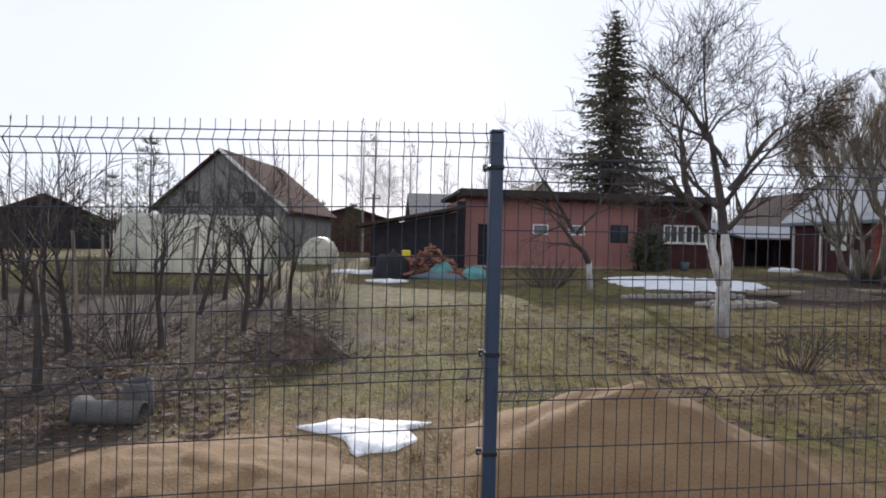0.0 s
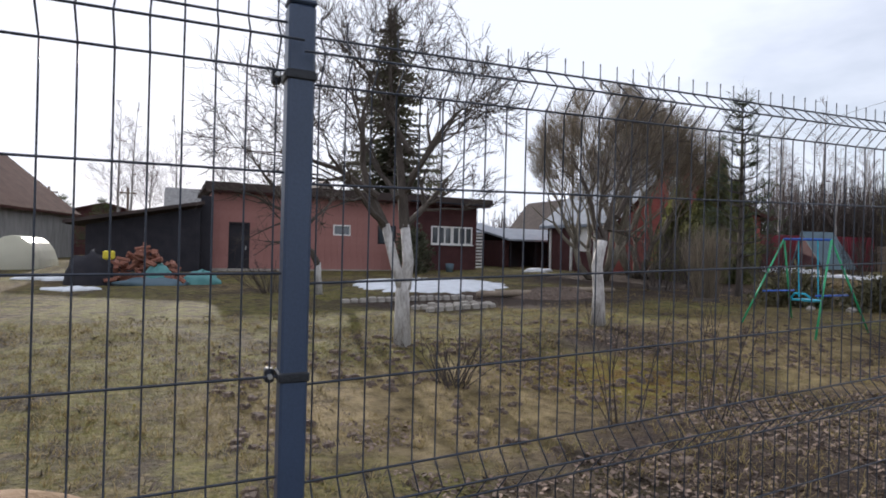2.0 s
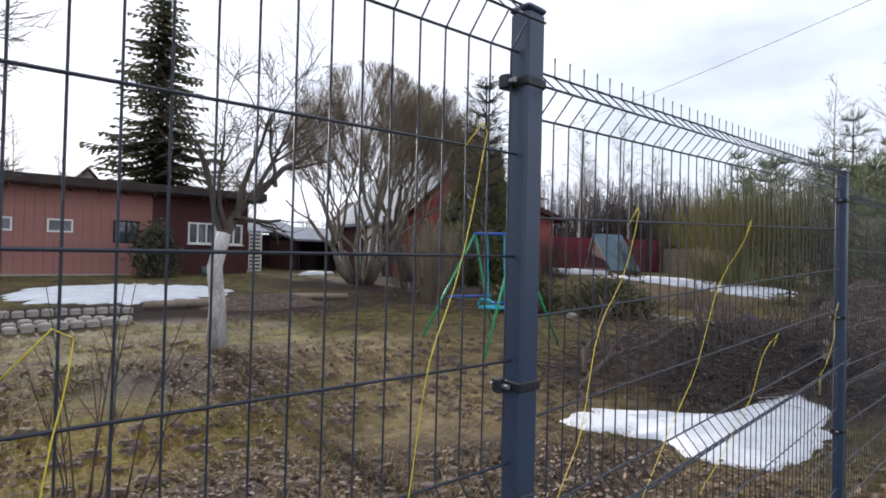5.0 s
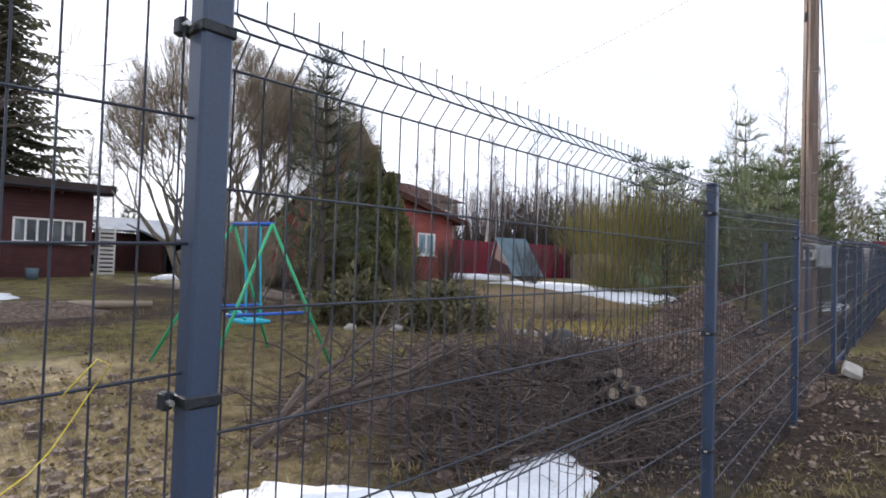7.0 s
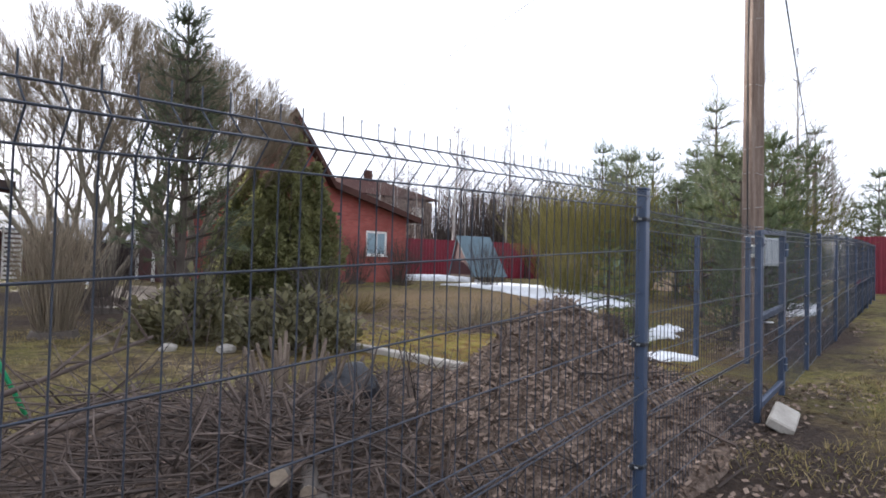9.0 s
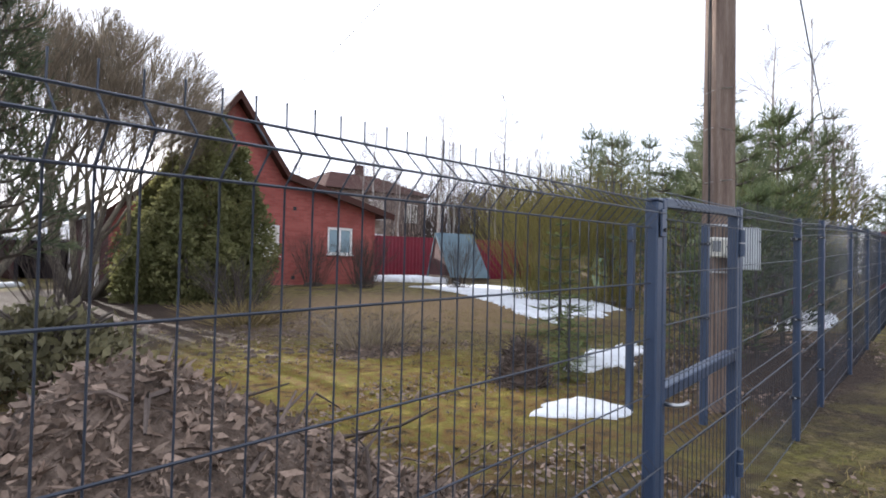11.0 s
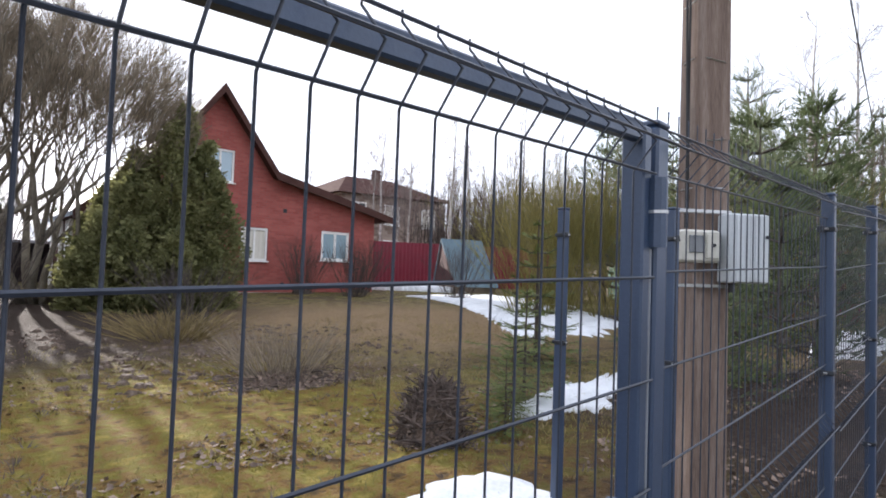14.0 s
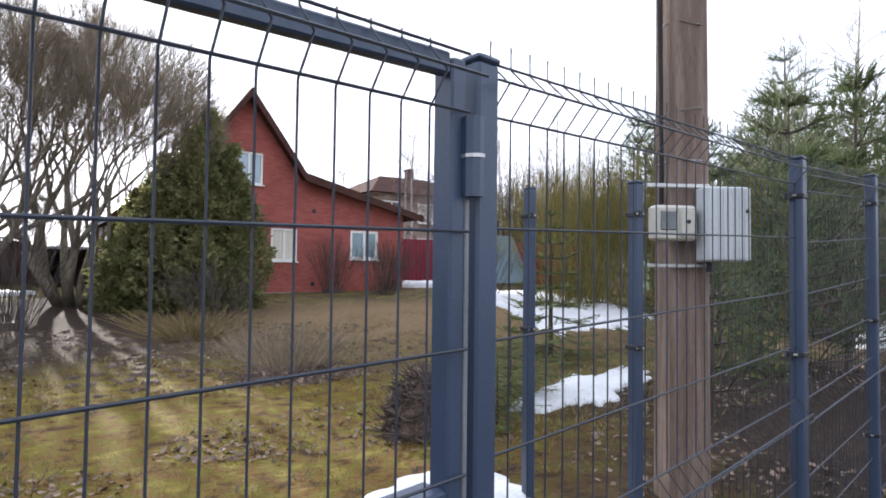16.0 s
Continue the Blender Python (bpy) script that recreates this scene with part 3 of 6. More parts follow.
grey = gable_house("grey_cottage", "weathered grey boarded cottage with a steep roof", -4.1, 4.1, 0, 9, 0, 3.0, 6.4, GREYWOOD, BROWNROOF,
                   (-9.3, 36.8, 0.5, 0, 0, -14), 0.4, None, [(-2.2, -1.4, 3.2, 3.9), (1.4, 2.2, 3.2, 3.9)])
for x in np.arange(-4.0, 4.0, 0.22):
    top = 3.0 + 3.4 * (1 - abs(x + 0.11) / 4.1)
    part("board", Geo().box(x, x + 0.205, -0.025, -0.002, 0.1, top - 0.1, 0.004), GREYWOOD, grey)
part("bargeboard", Geo().prism([(0, 6.38), (4.5, 2.64), (4.5, 2.86), (0, 6.6)], 'y', -0.44, -0.402), WHITEPAINT, grey)

# polytunnel greenhouse
gh = thing("greenhouse", (-6.15, 21.6, 0.28), "arched polycarbonate greenhouse on a dark base", "greenhouse")
arch = [(1.38 * math.cos(a) * (1 if abs(math.cos(a)) < 0.999 else 1), 1.0 + 1.12 * math.sin(a)) for a in np.linspace(0, math.pi, 15)]
arch = [(1.4, 0.12)] + [(y, z) for y, z in arch] + [(-1.4, 0.12)]
g = Geo()
for s in range(16):
    xa, xb = -2.45 + 4.9 * s / 16, -2.45 + 4.9 * (s + 1) / 16
    gg = Geo()
    for (ya, za), (yb, zb) in zip(arch, arch[1:]):
        gg.add([(xa + 0.004, ya, za), (xb - 0.004, ya, za), (xb - 0.004, yb, zb), (xa + 0.004, yb, zb)], [(0, 1, 2, 3)])
    part("panel", gg, POLY, gh)
part("end_panel", Geo().prism(arch, 'x', 2.452, 2.465), POLY, gh)
part("end_panel", Geo().prism(arch, 'x', -2.465, -2.452), POLY, gh)
for s in range(9):
    x = -2.45 + 4.9 * s / 8
    part("rib", Geo().tube([(x, y * 0.985, z * 0.99) for y, z in arch], 0.02, 5), STEEL_EDGE, gh)
part("base", Geo().box(-2.5, 2.5, -1.45, 1.45, -0.1, 0.115, 0.01), BLACKWOOD, gh)
part("door", Geo().box(2.467, 2.48, -0.45, 0.45, 0.14, 1.85, 0.004), POLY, gh)

# small white tunnel behind, and the far roofs on that side
gh2 = thing("cold_frame", (-2.6, 26.5, 0.4), "low white plastic tunnel", "greenhouse")
arch2 = [(0.85 * math.cos(a), 1.35 * math.sin(a)) for a in np.linspace(0, math.pi, 11)]
part("cover", Geo().prism(arch2, 'y', 0, 4), POLY, gh2)
gable_house("barn", "low brown-roofed barn in the distance", -4, 4, 0, 8, 0, 2.0, 3.8, BLACKWOOD, BROWNROOF, (-23, 44, 0.5, 0, 0, 20), 0.4)
gable_house("barn", "far red-brown house behind the gardens", -5, 5, 0, 8, 0, 2.6, 4.0, MAROON, BROWNROOF, (-2.0, 52, 0.5, 0, 0, 10), 0.4)
gable_house("cottage", "grey-roofed cottage behind the garden house", -2.5, 2.5, 0, 4.5, 0, 2.7, 4.2, BLACKWOOD, GREYWOOD, (7.0, 38, 0.5, 0, 0, 90), 0.3)
gable_house("cottage", "small pale-gabled cottage behind the garden house", -1.5, 1.5, 0, 6, 0, 3.8, 5.6, FARWHITE, ROOFFELT, (12.0, 40, 0.5), 0.4)
gable_house("cottage", "tall white-gabled cottage beyond the sheds", -2.1, 2.1, 0, 8, 0, 2.6, 5.2, FARWHITE, ROOFFELT, (31.2, 36, 0.6, 0, 0, 0), 0.2)

# low sheds to the right of the garden house
low = thing("low_shed", (0, 0, 0), "open low shed with a zinc roof", "shed")
part("roof", Geo().prism([(28.0, 2.2), (32.5, 3.0), (32.5, 3.1), (28.0, 2.3)], 'x', 19.3, 26.6), ZINC, low)
part("back_wall", Geo().box(19.6, 26.4, 31.8, 32, 0.5, 2.7), BLACKWOOD, low)
for x in (19.7, 21.4, 23.6, 26.2):
    part("post", Geo().box(x, x + 0.12, 28.5, 28.62, 0.5, 2.2, 0.01), BLACKWOOD, low)
part("side_wall", Geo().box(19.6, 19.72, 28.7, 31.8, 0.5, 2.25), MAROON, low)
for i, x in enumerate((20.3, 21.8, 23.4, 25.0)):
    part("plank", Geo().box(x, x + 0.9, 29.4, 29.6, 0.55, 1.5 + 0.12 * (i % 3), 0.01), BLACKWOOD, low)
low2 = thing("side_shed", (0, 0, 0), "maroon side shed with a grey sheet roof", "shed")
part("wall", Geo().box(17.4, 21.0, 33.0, 36.5, 0.5, 2.6), MAROON, low2)
part("roof", Geo().prism([(32.6, 2.65), (36.9, 3.5), (36.9, 3.6), (32.6, 2.75)], 'x', 17.2, 22.5), ZINC, low2)

# lattice screen between the buildings
lat = thing("lattice_screen", (16.9, 27.6, 0.55), "white slatted garden screen", "screen")
for i in range(11):
    part("slat", Geo().box(0, 0.5, 0, 0.03, 0.15 + i * 0.17, 0.25 + i * 0.17, 0.004), WHITEPAINT, lat)
part("post", Geo().box(-0.06, 0, -0.02, 0.05, 0, 2.1, 0.004), WHITEPAINT, lat)
part("post", Geo().box(0.5, 0.56, -0.02, 0.05, 0, 2.1, 0.004), WHITEPAINT, lat)

# red brick house with a long saltbox roof
red = thing("red_brick_house", (0, 0, 0), "red brick house with a steep gable and a long low roof", "house")
Y = 21.9
AX, AZ, KX, KZ, EX, EZ, LX = 24.97, 7.45, 26.96, 4.78, 32.03, 3.6, 20.9
WX0, WX1 = 21.2, 31.35
JX, JZ = 23.05, 4.75
wz = lambda x: (EZ + (EX - x) * (KZ - EZ) / (EX - KX)) if x > KX else (KZ + (KX - x) * (AZ - KZ) / (KX - AX)) if x > AX else (AZ - (AX - x) * (AZ - JZ) / (AX - JX)) if x > JX else (JZ - (JX - x) * (JZ - 2.9) / (JX - LX))
r_holes = [(24.6, 25.56, 4.43, 5.54), (25.89, 26.86, 1.83, 2.99), (28.98, 30.2, 1.95, 3.06)]
g = Geo()
xs2 = sorted({WX0, WX1, AX, KX, JX, 24.6, 25.56, 25.89, 26.86, 28.98, 30.2})
for a, b in zip(xs2, xs2[1:]):
    cuts = [h for h in r_holes if h[0] <= a + 1e-6 and h[1] >= b - 1e-6]
    lo = 0.45
    if cuts:
        g.prism([(a, lo), (b, lo), (b, cuts[0][2]), (a, cuts[0][2])], 'y', Y, Y + 0.35)
        lo = cuts[0][3]
    g.prism([(a, lo), (b, lo), (b, wz(b)), (a, wz(a))], 'y', Y, Y + 0.35)
part("wall", g.weld(), REDBRICK, red, "red brick gable wall")
part("side_wall", Geo().box(WX1 - 0.35, WX1, Y + 0.35, Y + 5.2, 0.45, 3.7), REDBRICK, red)
part("side_wall", Geo().box(WX0, WX0 + 0.35, Y + 0.35, Y + 5.2, 0.45, 3.0), MAROON, red, "dark maroon boarded side wall")
for yy in (1.2, 3.0, 4.8):
    part("post", Geo().box(WX0 - 0.12, WX0 - 0.02, Y + yy, Y + yy + 0.1, 0.45, 2.9, 0.008), WHITEPAINT, red)
part("plinth", Geo().box(WX0, WX1 + 0.06, Y - 0.08, Y - 0.003, 0.3, 0.74, 0.015), CONCRETE, red, "pale concrete plinth")
part("roof", Geo().prism([(JX, JZ), (AX, AZ), (AX, AZ + 0.17), (JX, JZ + 0.17)], 'y', Y - 0.45, Y + 5.6), ZINC, red, "pale sheet roof slope")
part("roof", Geo().prism([(LX, 2.9), (JX, JZ), (JX, JZ + 0.17), (LX, 3.05)], 'y', Y - 0.45, Y + 5.6), ZINC, red, "pale sheet roof slope")
part("back_wall", Geo().prism([(WX0, 0.45), (WX1, 0.45), (WX1, 3.7), (KX, KZ), (AX, AZ), (JX, JZ), (WX0, 3.1)], 'y', Y + 4.9, Y + 5.2), REDBRICK, red)
part("side_window", Geo().box(WX0 - 0.04, WX0 - 0.003, Y + 1.6, Y + 2.5, 1.7, 2.9, 0.01), WHITEPAINT, red)
part("roof", Geo().prism([(AX, AZ), (KX, KZ), (KX, KZ + 0.17), (AX, AZ + 0.17)], 'y', Y - 0.45, Y + 5.6), BROWNROOF, red)
part("roof", Geo().prism([(KX, KZ), (EX, EZ), (EX, EZ + 0.14), (KX, KZ + 0.17)], 'y', Y - 0.45, Y + 5.6), BROWNROOF, red)
part("bargeboard", Geo().prism([(AX, AZ - 0.12), (KX, KZ - 0.12), (KX, KZ + 0.19), (AX, AZ + 0.19)], 'y', Y - 0.49, Y - 0.452), BROWNROOF, red)
part("bargeboard", Geo().prism([(KX, KZ - 0.1), (EX, EZ - 0.1), (EX, EZ + 0.16), (KX, KZ + 0.19)], 'y', Y - 0.49, Y - 0.452), BROWNROOF, red)
part("bargeboard", Geo().prism([(JX, JZ - 0.12), (AX, AZ - 0.12), (AX, AZ + 0.19), (JX, JZ + 0.19)], 'y', Y - 0.49, Y - 0.452), BROWNROOF, red)
part("bargeboard", Geo().prism([(LX, 2.78), (JX, JZ - 0.12), (JX, JZ + 0.19), (LX, 3.07)], 'y', Y - 0.49, Y - 0.452), BROWNROOF, red)
window(red, 24.6, 25.56, 4.43, 5.54, Y + 0.05, 2, WHITEPAINT, 0.07, SKYPANE)
window(red, 25.89, 26.86, 1.83, 2.99, Y + 0.05, 2, WHITEPAINT, 0.08, CURTAIN)
window(red, 28.98, 30.2, 1.95, 3.06, Y + 0.05, 2, WHITEPAINT, 0.1, SKYPANE)
for x, zz in ((27.4, 0.95), (27.4, 3.6)):
    part("vent", Geo().box(x, x + 0.14, Y - 0.012, Y - 0.002, zz, zz + 0.14, 0.003), CLAMP, red)

# two-storey brick house behind
nb = thing("brick_villa", (0, 0, 0), "two-storey tan brick villa with a brown hipped roof", "house")
part("wall", Geo().box(40.6, 51.0, 40.0, 49.0, 0.6, 7.4), TANBRICK, nb)
g = Geo()
g.add([(40.0, 39.4, 7.35), (51.6, 39.4, 7.6), (51.6, 49.6, 7.6), (40.0, 49.6, 7.35), (43.6, 44.2, 9.4), (48.2, 44.2, 9.5)],
      [(0, 1, 5, 4), (1, 2, 5), (2, 3, 4, 5), (3, 0, 4), (3, 2, 1, 0)])
part("roof", g, BROWNROOF, nb)
part("chimney", Geo().box(46.0, 46.6, 43.5, 44.1, 8.8, 10.2, 0.03), BROWNROOF, nb)
for x, z in ((41.4, 5.2), (44.6, 5.2), (48.4, 5.2), (44.6, 2.4)):
    window(nb, x, x + 1.5, z, z + 1.6, 39.96, 2, WHITEPAINT, 0.1, CURTAIN if x > 44 else GLASS)


# ---------------------------------------------------------------- boundary fences of sheet and boards
def sheet_fence(name, label, a, b, z0, z1, mat, pitch=0.2):
    """A run of corrugated sheet from a to b, one panel every 1.15 m."""
    a, b = Vector((*a, 0)), Vector((*b, 0))
    run = (b - a).length
    ang = math.degrees(math.atan2(b.y - a.y, b.x - a.x))
    f = thing(name, pose(a.x, a.y, 0, 0, 0, ang), label, "fence")
    count = max(1, round(run / 1.15))
    w = run / count
    out, n = [], max(2, round(w / pitch))
    for i in range(n):
        s = w * i / n
        out += [(s, 0), (s + w / n * 0.35, 0), (s + w / n * 0.5, -0.03), (s + w / n * 0.85, -0.03)]
    out += [(w, 0), (w, 0.012)] + [(x, y + 0.012) for x, y in out[::-1]]
    m = Geo().prism(out, 'z', z0, z1).mesh("sheet", mat)
    for i in range(count):
        part("sheet", m, mat, f).location = (w * i, -0.003 * (i % 2), 0)
    return f


sheet_fence("sheet_fence", "crimson corrugated sheet fence", (31.6, 27.5), (44.0, 23.0), 0.75, 3.1, CRIMSON)
sheet_fence("sheet_fence", "crimson corrugated sheet fence beside the board fence", (36.0, 10.5), (36.0, 6.6), 0.6, 3.1, CRIMSON)
sheet_fence("sheet_fence", "crimson corrugated sheet fence across the lane end", (42.0, 6.0), (43.5, -4.0), 0.6, 3.2, CRIMSON)
bf = thing("board_fence", pose(44.0, 23.0, 0, 0, 0, -122.5), "raw board fence partly painted green", "fence")
for i in range(62):
    x = i * 0.235
    part("board", Geo().box(x, x + 0.215, -0.012 * (i % 2), 0.012, 0.75, 2.5 + 0.05 * wave(i, 2, 3.1), 0.004), GREENPAINT if 32 < i < 46 else OLDWOOD, bf)
part("rail", Geo().box(0, 14.6, 0.016, 0.07, 1.1, 1.2, 0.005), OLDWOOD, bf)
part("rail", Geo().box(0, 14.6, 0.016, 0.07, 2.0, 2.1, 0.005), OLDWOOD, bf)

# A-frame well cover
af = thing("well_cover", pose(36.0, 21.4, 0.75, 0, 0, -106), "A-frame well cover with a blue-grey sheet roof", "well")
part("base", Geo().box(-1.1, 1.1, -1.0, 1.0, 0, 0.42, 0.02), OLDWOOD, af)
part("roof", Geo().prism([(-1.2, 0.3), (-0.45, 2.35), (-0.4, 2.38), (-1.12, 0.3)], 'y', -1.05, 1.05), BLUEGREY, af)
part("roof", Geo().prism([(-0.45, 2.35), (1.2, 0.3), (1.28, 0.3), (-0.4, 2.42)], 'y', -1.05, 1.05), BLUEGREY, af)
part("gable", Geo().prism([(-1.1, 0.4), (1.1, 0.4), (-0.42, 2.3)], 'y', -1.0, -0.96), MAROON, af)

# ---------------------------------------------------------------- trees
def rand_dir(rng, d, spread):
    d = Vector(d).normalized()
    a = d.orthogonal().normalized()
    b = d.cross(a)
    w, s = rng.uniform(0, 2 * math.pi), math.tan(spread * rng.uniform(0.6, 1.3))
    return (d + (a * math.cos(w) + b * math.sin(w)) * s).normalized()


def limb(rng, thick, thin, p, d, length, r, level, top, bend=0.25, lift=0.06, kids=4, spread=0.75, shrink=0.62):
    """A limb that tapers, bends and carries smaller ones; the thin ones go into a mesh of their own."""
    n = 4 if level < 2 else 3
    pts, radii = [Vector(p)], [r]
    d = Vector(d).normalized()
    for i in range(n):
        d = (d + Vector((rng.gauss(0, bend), rng.gauss(0, bend), rng.gauss(0, bend) + lift)) * (1.0 / n) * 2).normalized()
        pts.append(pts[-1] + d * (length / n))
        radii.append(r * (1 - 0.62 * (i + 1) / n))
    (thick if level < 2 else thin).tube(pts, radii, 6 if level == 0 else 5 if level == 1 else 3, level < 2)
    if level >= top:
        return
    for k in range(kids):
        s = rng.uniform(0.35, 1.0) if k else 1.0
        i = min(int(s * n), n - 1)
        q = pts[i].lerp(pts[i + 1], s * n - i)
        limb(rng, thick, thin, q, rand_dir(rng, (pts[i + 1] - pts[i]), spread if k else 0.25), length * shrink * rng.uniform(0.7, 1.25),
             max(radii[i + 1] * rng.uniform(0.55, 0.8), 0.0052), level + 1, top, bend, lift, kids, spread, shrink)


def fruit_tree(seed, place, label, trunk_pts, trunk_r, limbs, lime=1.9, kids=5, top=4):
    rng = random.Random(seed)
    t = thing("fruit_tree", place, label, "tree", "fruit trees in the garden")
    stems, bark = Geo(), Geo()
    for pts, radii in zip(trunk_pts, trunk_r):
        stems.tube(pts, radii, 9)
    for p, d, ln, r in limbs:
        limb(rng, bark, bark_thin := Geo(), p, d, ln, r * 1.25, 0, top, 0.28, 0.05, kids, 0.7, 0.6)
        bark.add(bark_thin.v, bark_thin.f)
    part("trunk", stems, LIMEWASH, t, "limewashed trunk", True)
    part("crown", bark, BARK, t, "bare twiggy crown")
    return t


# forked limewashed tree: two white stems from one foot
fruit_tree(3, (5.67, 9.0, 0.02), "bare fruit tree with a forked limewashed trunk",
           [[(0.02, 0, 0), (0.0, 0, 0.9), (0.02, 0, 1.05)], [(0.0, 0, 0.95), (-0.12, 0.02, 1.3), (-0.28, 0.05, 1.9)], [(0.03, 0, 0.95), (0.08, 0, 1.35), (0.03, 0.05, 1.9)]],
           [[0.14, 0.105, 0.11], [0.09, 0.075, 0.065], [0.095, 0.085, 0.07]],
           [((-0.28, 0.05, 1.85), (-0.35, 0.1, 1), 2.0, 0.062), ((-0.27, 0.05, 1.88), (-1.0, -0.2, 0.35), 1.4, 0.04),
            ((0.03, 0.05, 1.85), (0.1, 0.05, 1), 2.4, 0.068), ((0.03, 0.05, 1.88), (0.8, 0.2, 0.6), 1.15, 0.045),
            ((-0.4, 0.05, 2.3), (-0.9, 0.3, 0.7), 1.4, 0.042), ((0.1, 0.05, 2.6), (0.6, -0.3, 0.9), 1.25, 0.042), ((0.1, 0.1, 3.0), (-0.5, 0.4, 0.9), 1.5, 0.038), ((-0.1, 0.05, 2.3), (-0.1, 0.7, 0.6), 1.5, 0.04), ((0.05, 0.05, 2.4), (0.2, -0.8, 0.7), 1.3, 0.035)], kids=5, top=4)
# leaning pollard with a short white trunk
fruit_tree(8, (9.56, 9.27, 0.25), "pollarded fruit tree with a limewashed leaning trunk",
           [[(0.02, 0, 0), (0.02, 0, 0.6), (-0.03, 0, 1.1), (0.08, 0, 1.55)]], [[0.14, 0.105, 0.1, 0.095]],
           [((0.08, 0, 1.5), (0.6, 0.1, 0.9), 0.9, 0.07), ((0.05, 0, 1.52), (-0.35, 0.2, 1), 1.3, 0.035), ((0.45, 0.05, 2.0), (0.9, 0.2, 0.5), 1.7, 0.045), ((0.25, 0.02, 1.75), (0.15, 0.2, 1), 1.5, 0.04), ((0.1, 0.0, 1.6), (-0.5, -0.1, 0.9), 1.3, 0.03),
            ((0.45, 0.05, 2.0), (0.35, -0.2, 1), 1.3, 0.032), ((0.8, 0.08, 2.25), (0.3, 0.3, 0.9), 1.1, 0.028)], kids=5, top=3)
# small leaning apple by the garden house
fruit_tree(5, (5.99, 15.8, 0.33), "small leaning apple tree with a whitewashed foot",
           [[(0.05, 0, 0), (0.02, 0, 0.5), (0.0, 0, 0.85)]], [[0.1, 0.08, 0.075]],
           [((0, 0, 0.8), (-0.45, 0, 1), 1.5, 0.07), ((-0.5, 0, 1.7), (-0.6, 0.1, 1), 1.9, 0.05), ((-0.4, 0, 1.6), (0.5, 0.2, 0.8), 1.6, 0.04), ((-0.6, 0, 2.0), (-0.9, -0.2, 0.4), 1.6, 0.035)], kids=5, top=3)


def round_willow(seed, place, label, height, radius, stems=8, twigs=5600, shift=(0, 0)):
    """A vase of forking stems that ends in a round airy brush of fine twigs."""
    rng = random.Random(seed)
    t = thing("willow", place, label, "tree", "round-headed willows")
    wood, fine = Geo(), Geo()
    centre = Vector((shift[0], shift[1], height - radius))
    spurs = []

    def room(p, d):
        """Distance from p along d to the round outline of the crown."""
        o = p - centre
        k = o.dot(d)
        q = k * k - o.length_squared + radius * radius
        return -k + math.sqrt(q) if q > 0 else 0.0

    def fork(p, d, ln, r, level):
        d = d.normalized()
        out = Vector((d.x, d.y, 0))
        m = p + d * ln * 0.5 + Vector((rng.gauss(0, 0.05), rng.gauss(0, 0.05), -0.03)) * ln
        e = p + (d + Vector((shift[0] * 0.12, shift[1] * 0.12, 0.16)) + out * 0.03).normalized() * ln
        (wood if level else stem).tube([p, m, e], [r, r * 0.86, r * 0.72], 6 if level < 2 else 4, level == 0)
        if level >= 3:
            spurs.extend([(m, (e - m).normalized()), (p.lerp(m, 0.5), (e - m).normalized())])
        if level == 4 or room(e, (e - m).normalized()) < 0.3:
            spurs.append((e, (e - m).normalized()))
            return
        w = rng.uniform(0, 6.28)
        n = 3 if level < 2 and rng.random() < 0.7 else 2
        for k in range(n):
            a = w + 6.28 * k / n
            axis = (e - m).normalized()
            u = axis.orthogonal().normalized()
            v = axis.cross(u)
            fork(e, axis + (u * math.cos(a) + v * math.sin(a)) * rng.uniform(0.3, 0.68), ln * rng.uniform(0.7, 0.98), r * (rng.uniform(0.5, 0.64) if level < 1 else rng.uniform(0.42, 0.52)), level + 1)

    for s in range(stems):
        a = 2 * math.pi * s / stems + rng.uniform(-0.35, 0.35)
        lean = rng.uniform(0.3, 1.05)
        stem = Geo()
        fork(Vector((math.cos(a) * 0.22, math.sin(a) * 0.22, -0.05)), Vector((math.cos(a) * lean, math.sin(a) * lean, 1)), height * rng.uniform(0.2, 0.29), rng.uniform(0.085, 0.13), 0)
        part("stem", stem, WILLOWBARK, t, "", True)
    made = 0
    while made < twigs:
        p, d = rng.choice(spurs)
        if p.z < height * 0.42:
            made += 0.2
            continue
        rad = (p - Vector((shift[0], shift[1], height * 0.22))).normalized()
        d = rand_dir(rng, d * 0.6 + rad + Vector((0, 0, 0.12)), 0.36)
        ln = min(radius * rng.uniform(0.2, 0.55), room(p, d) * rng.uniform(0.9, 1.03))
        if room(p, d) > radius * 0.75 and rng.random() < 0.75:
            continue
        made += 1
        if ln < 0.12:
            continue
        m = p + d * ln * 0.5 + Vector((rng.gauss(0, 0.035), rng.gauss(0, 0.035), rng.gauss(0, 0.02)))
        e = p + d * ln
        fine.tube([p, m, e], [0.005, 0.004, 0.0027], 3, False)
        if rng.random() < 0.5 and ln > 0.3:
            fine.tube([m, m + rand_dir(rng, d, 0.3) * ln * 0.45], [0.005, 0.003], 3, False)
    tagged(part("limb_work", wood, WILLOWBARK, t, "forking grey-brown limbs", True), kind="stuff")
    part("crown", fine, WILLOW, t, "round airy head of fine brown twigs")
    return t


round_willow(11, (17.3, 18.3, 0.5), "large round-headed bare willow with many stems", 7.55, 2.95, 9, 7000)
round_willow(12, (19.9, 19.0, 0.55), "round-headed bare willow beside a thuja", 7.55, 2.85, 10, 7000, (0.7, -0.1))


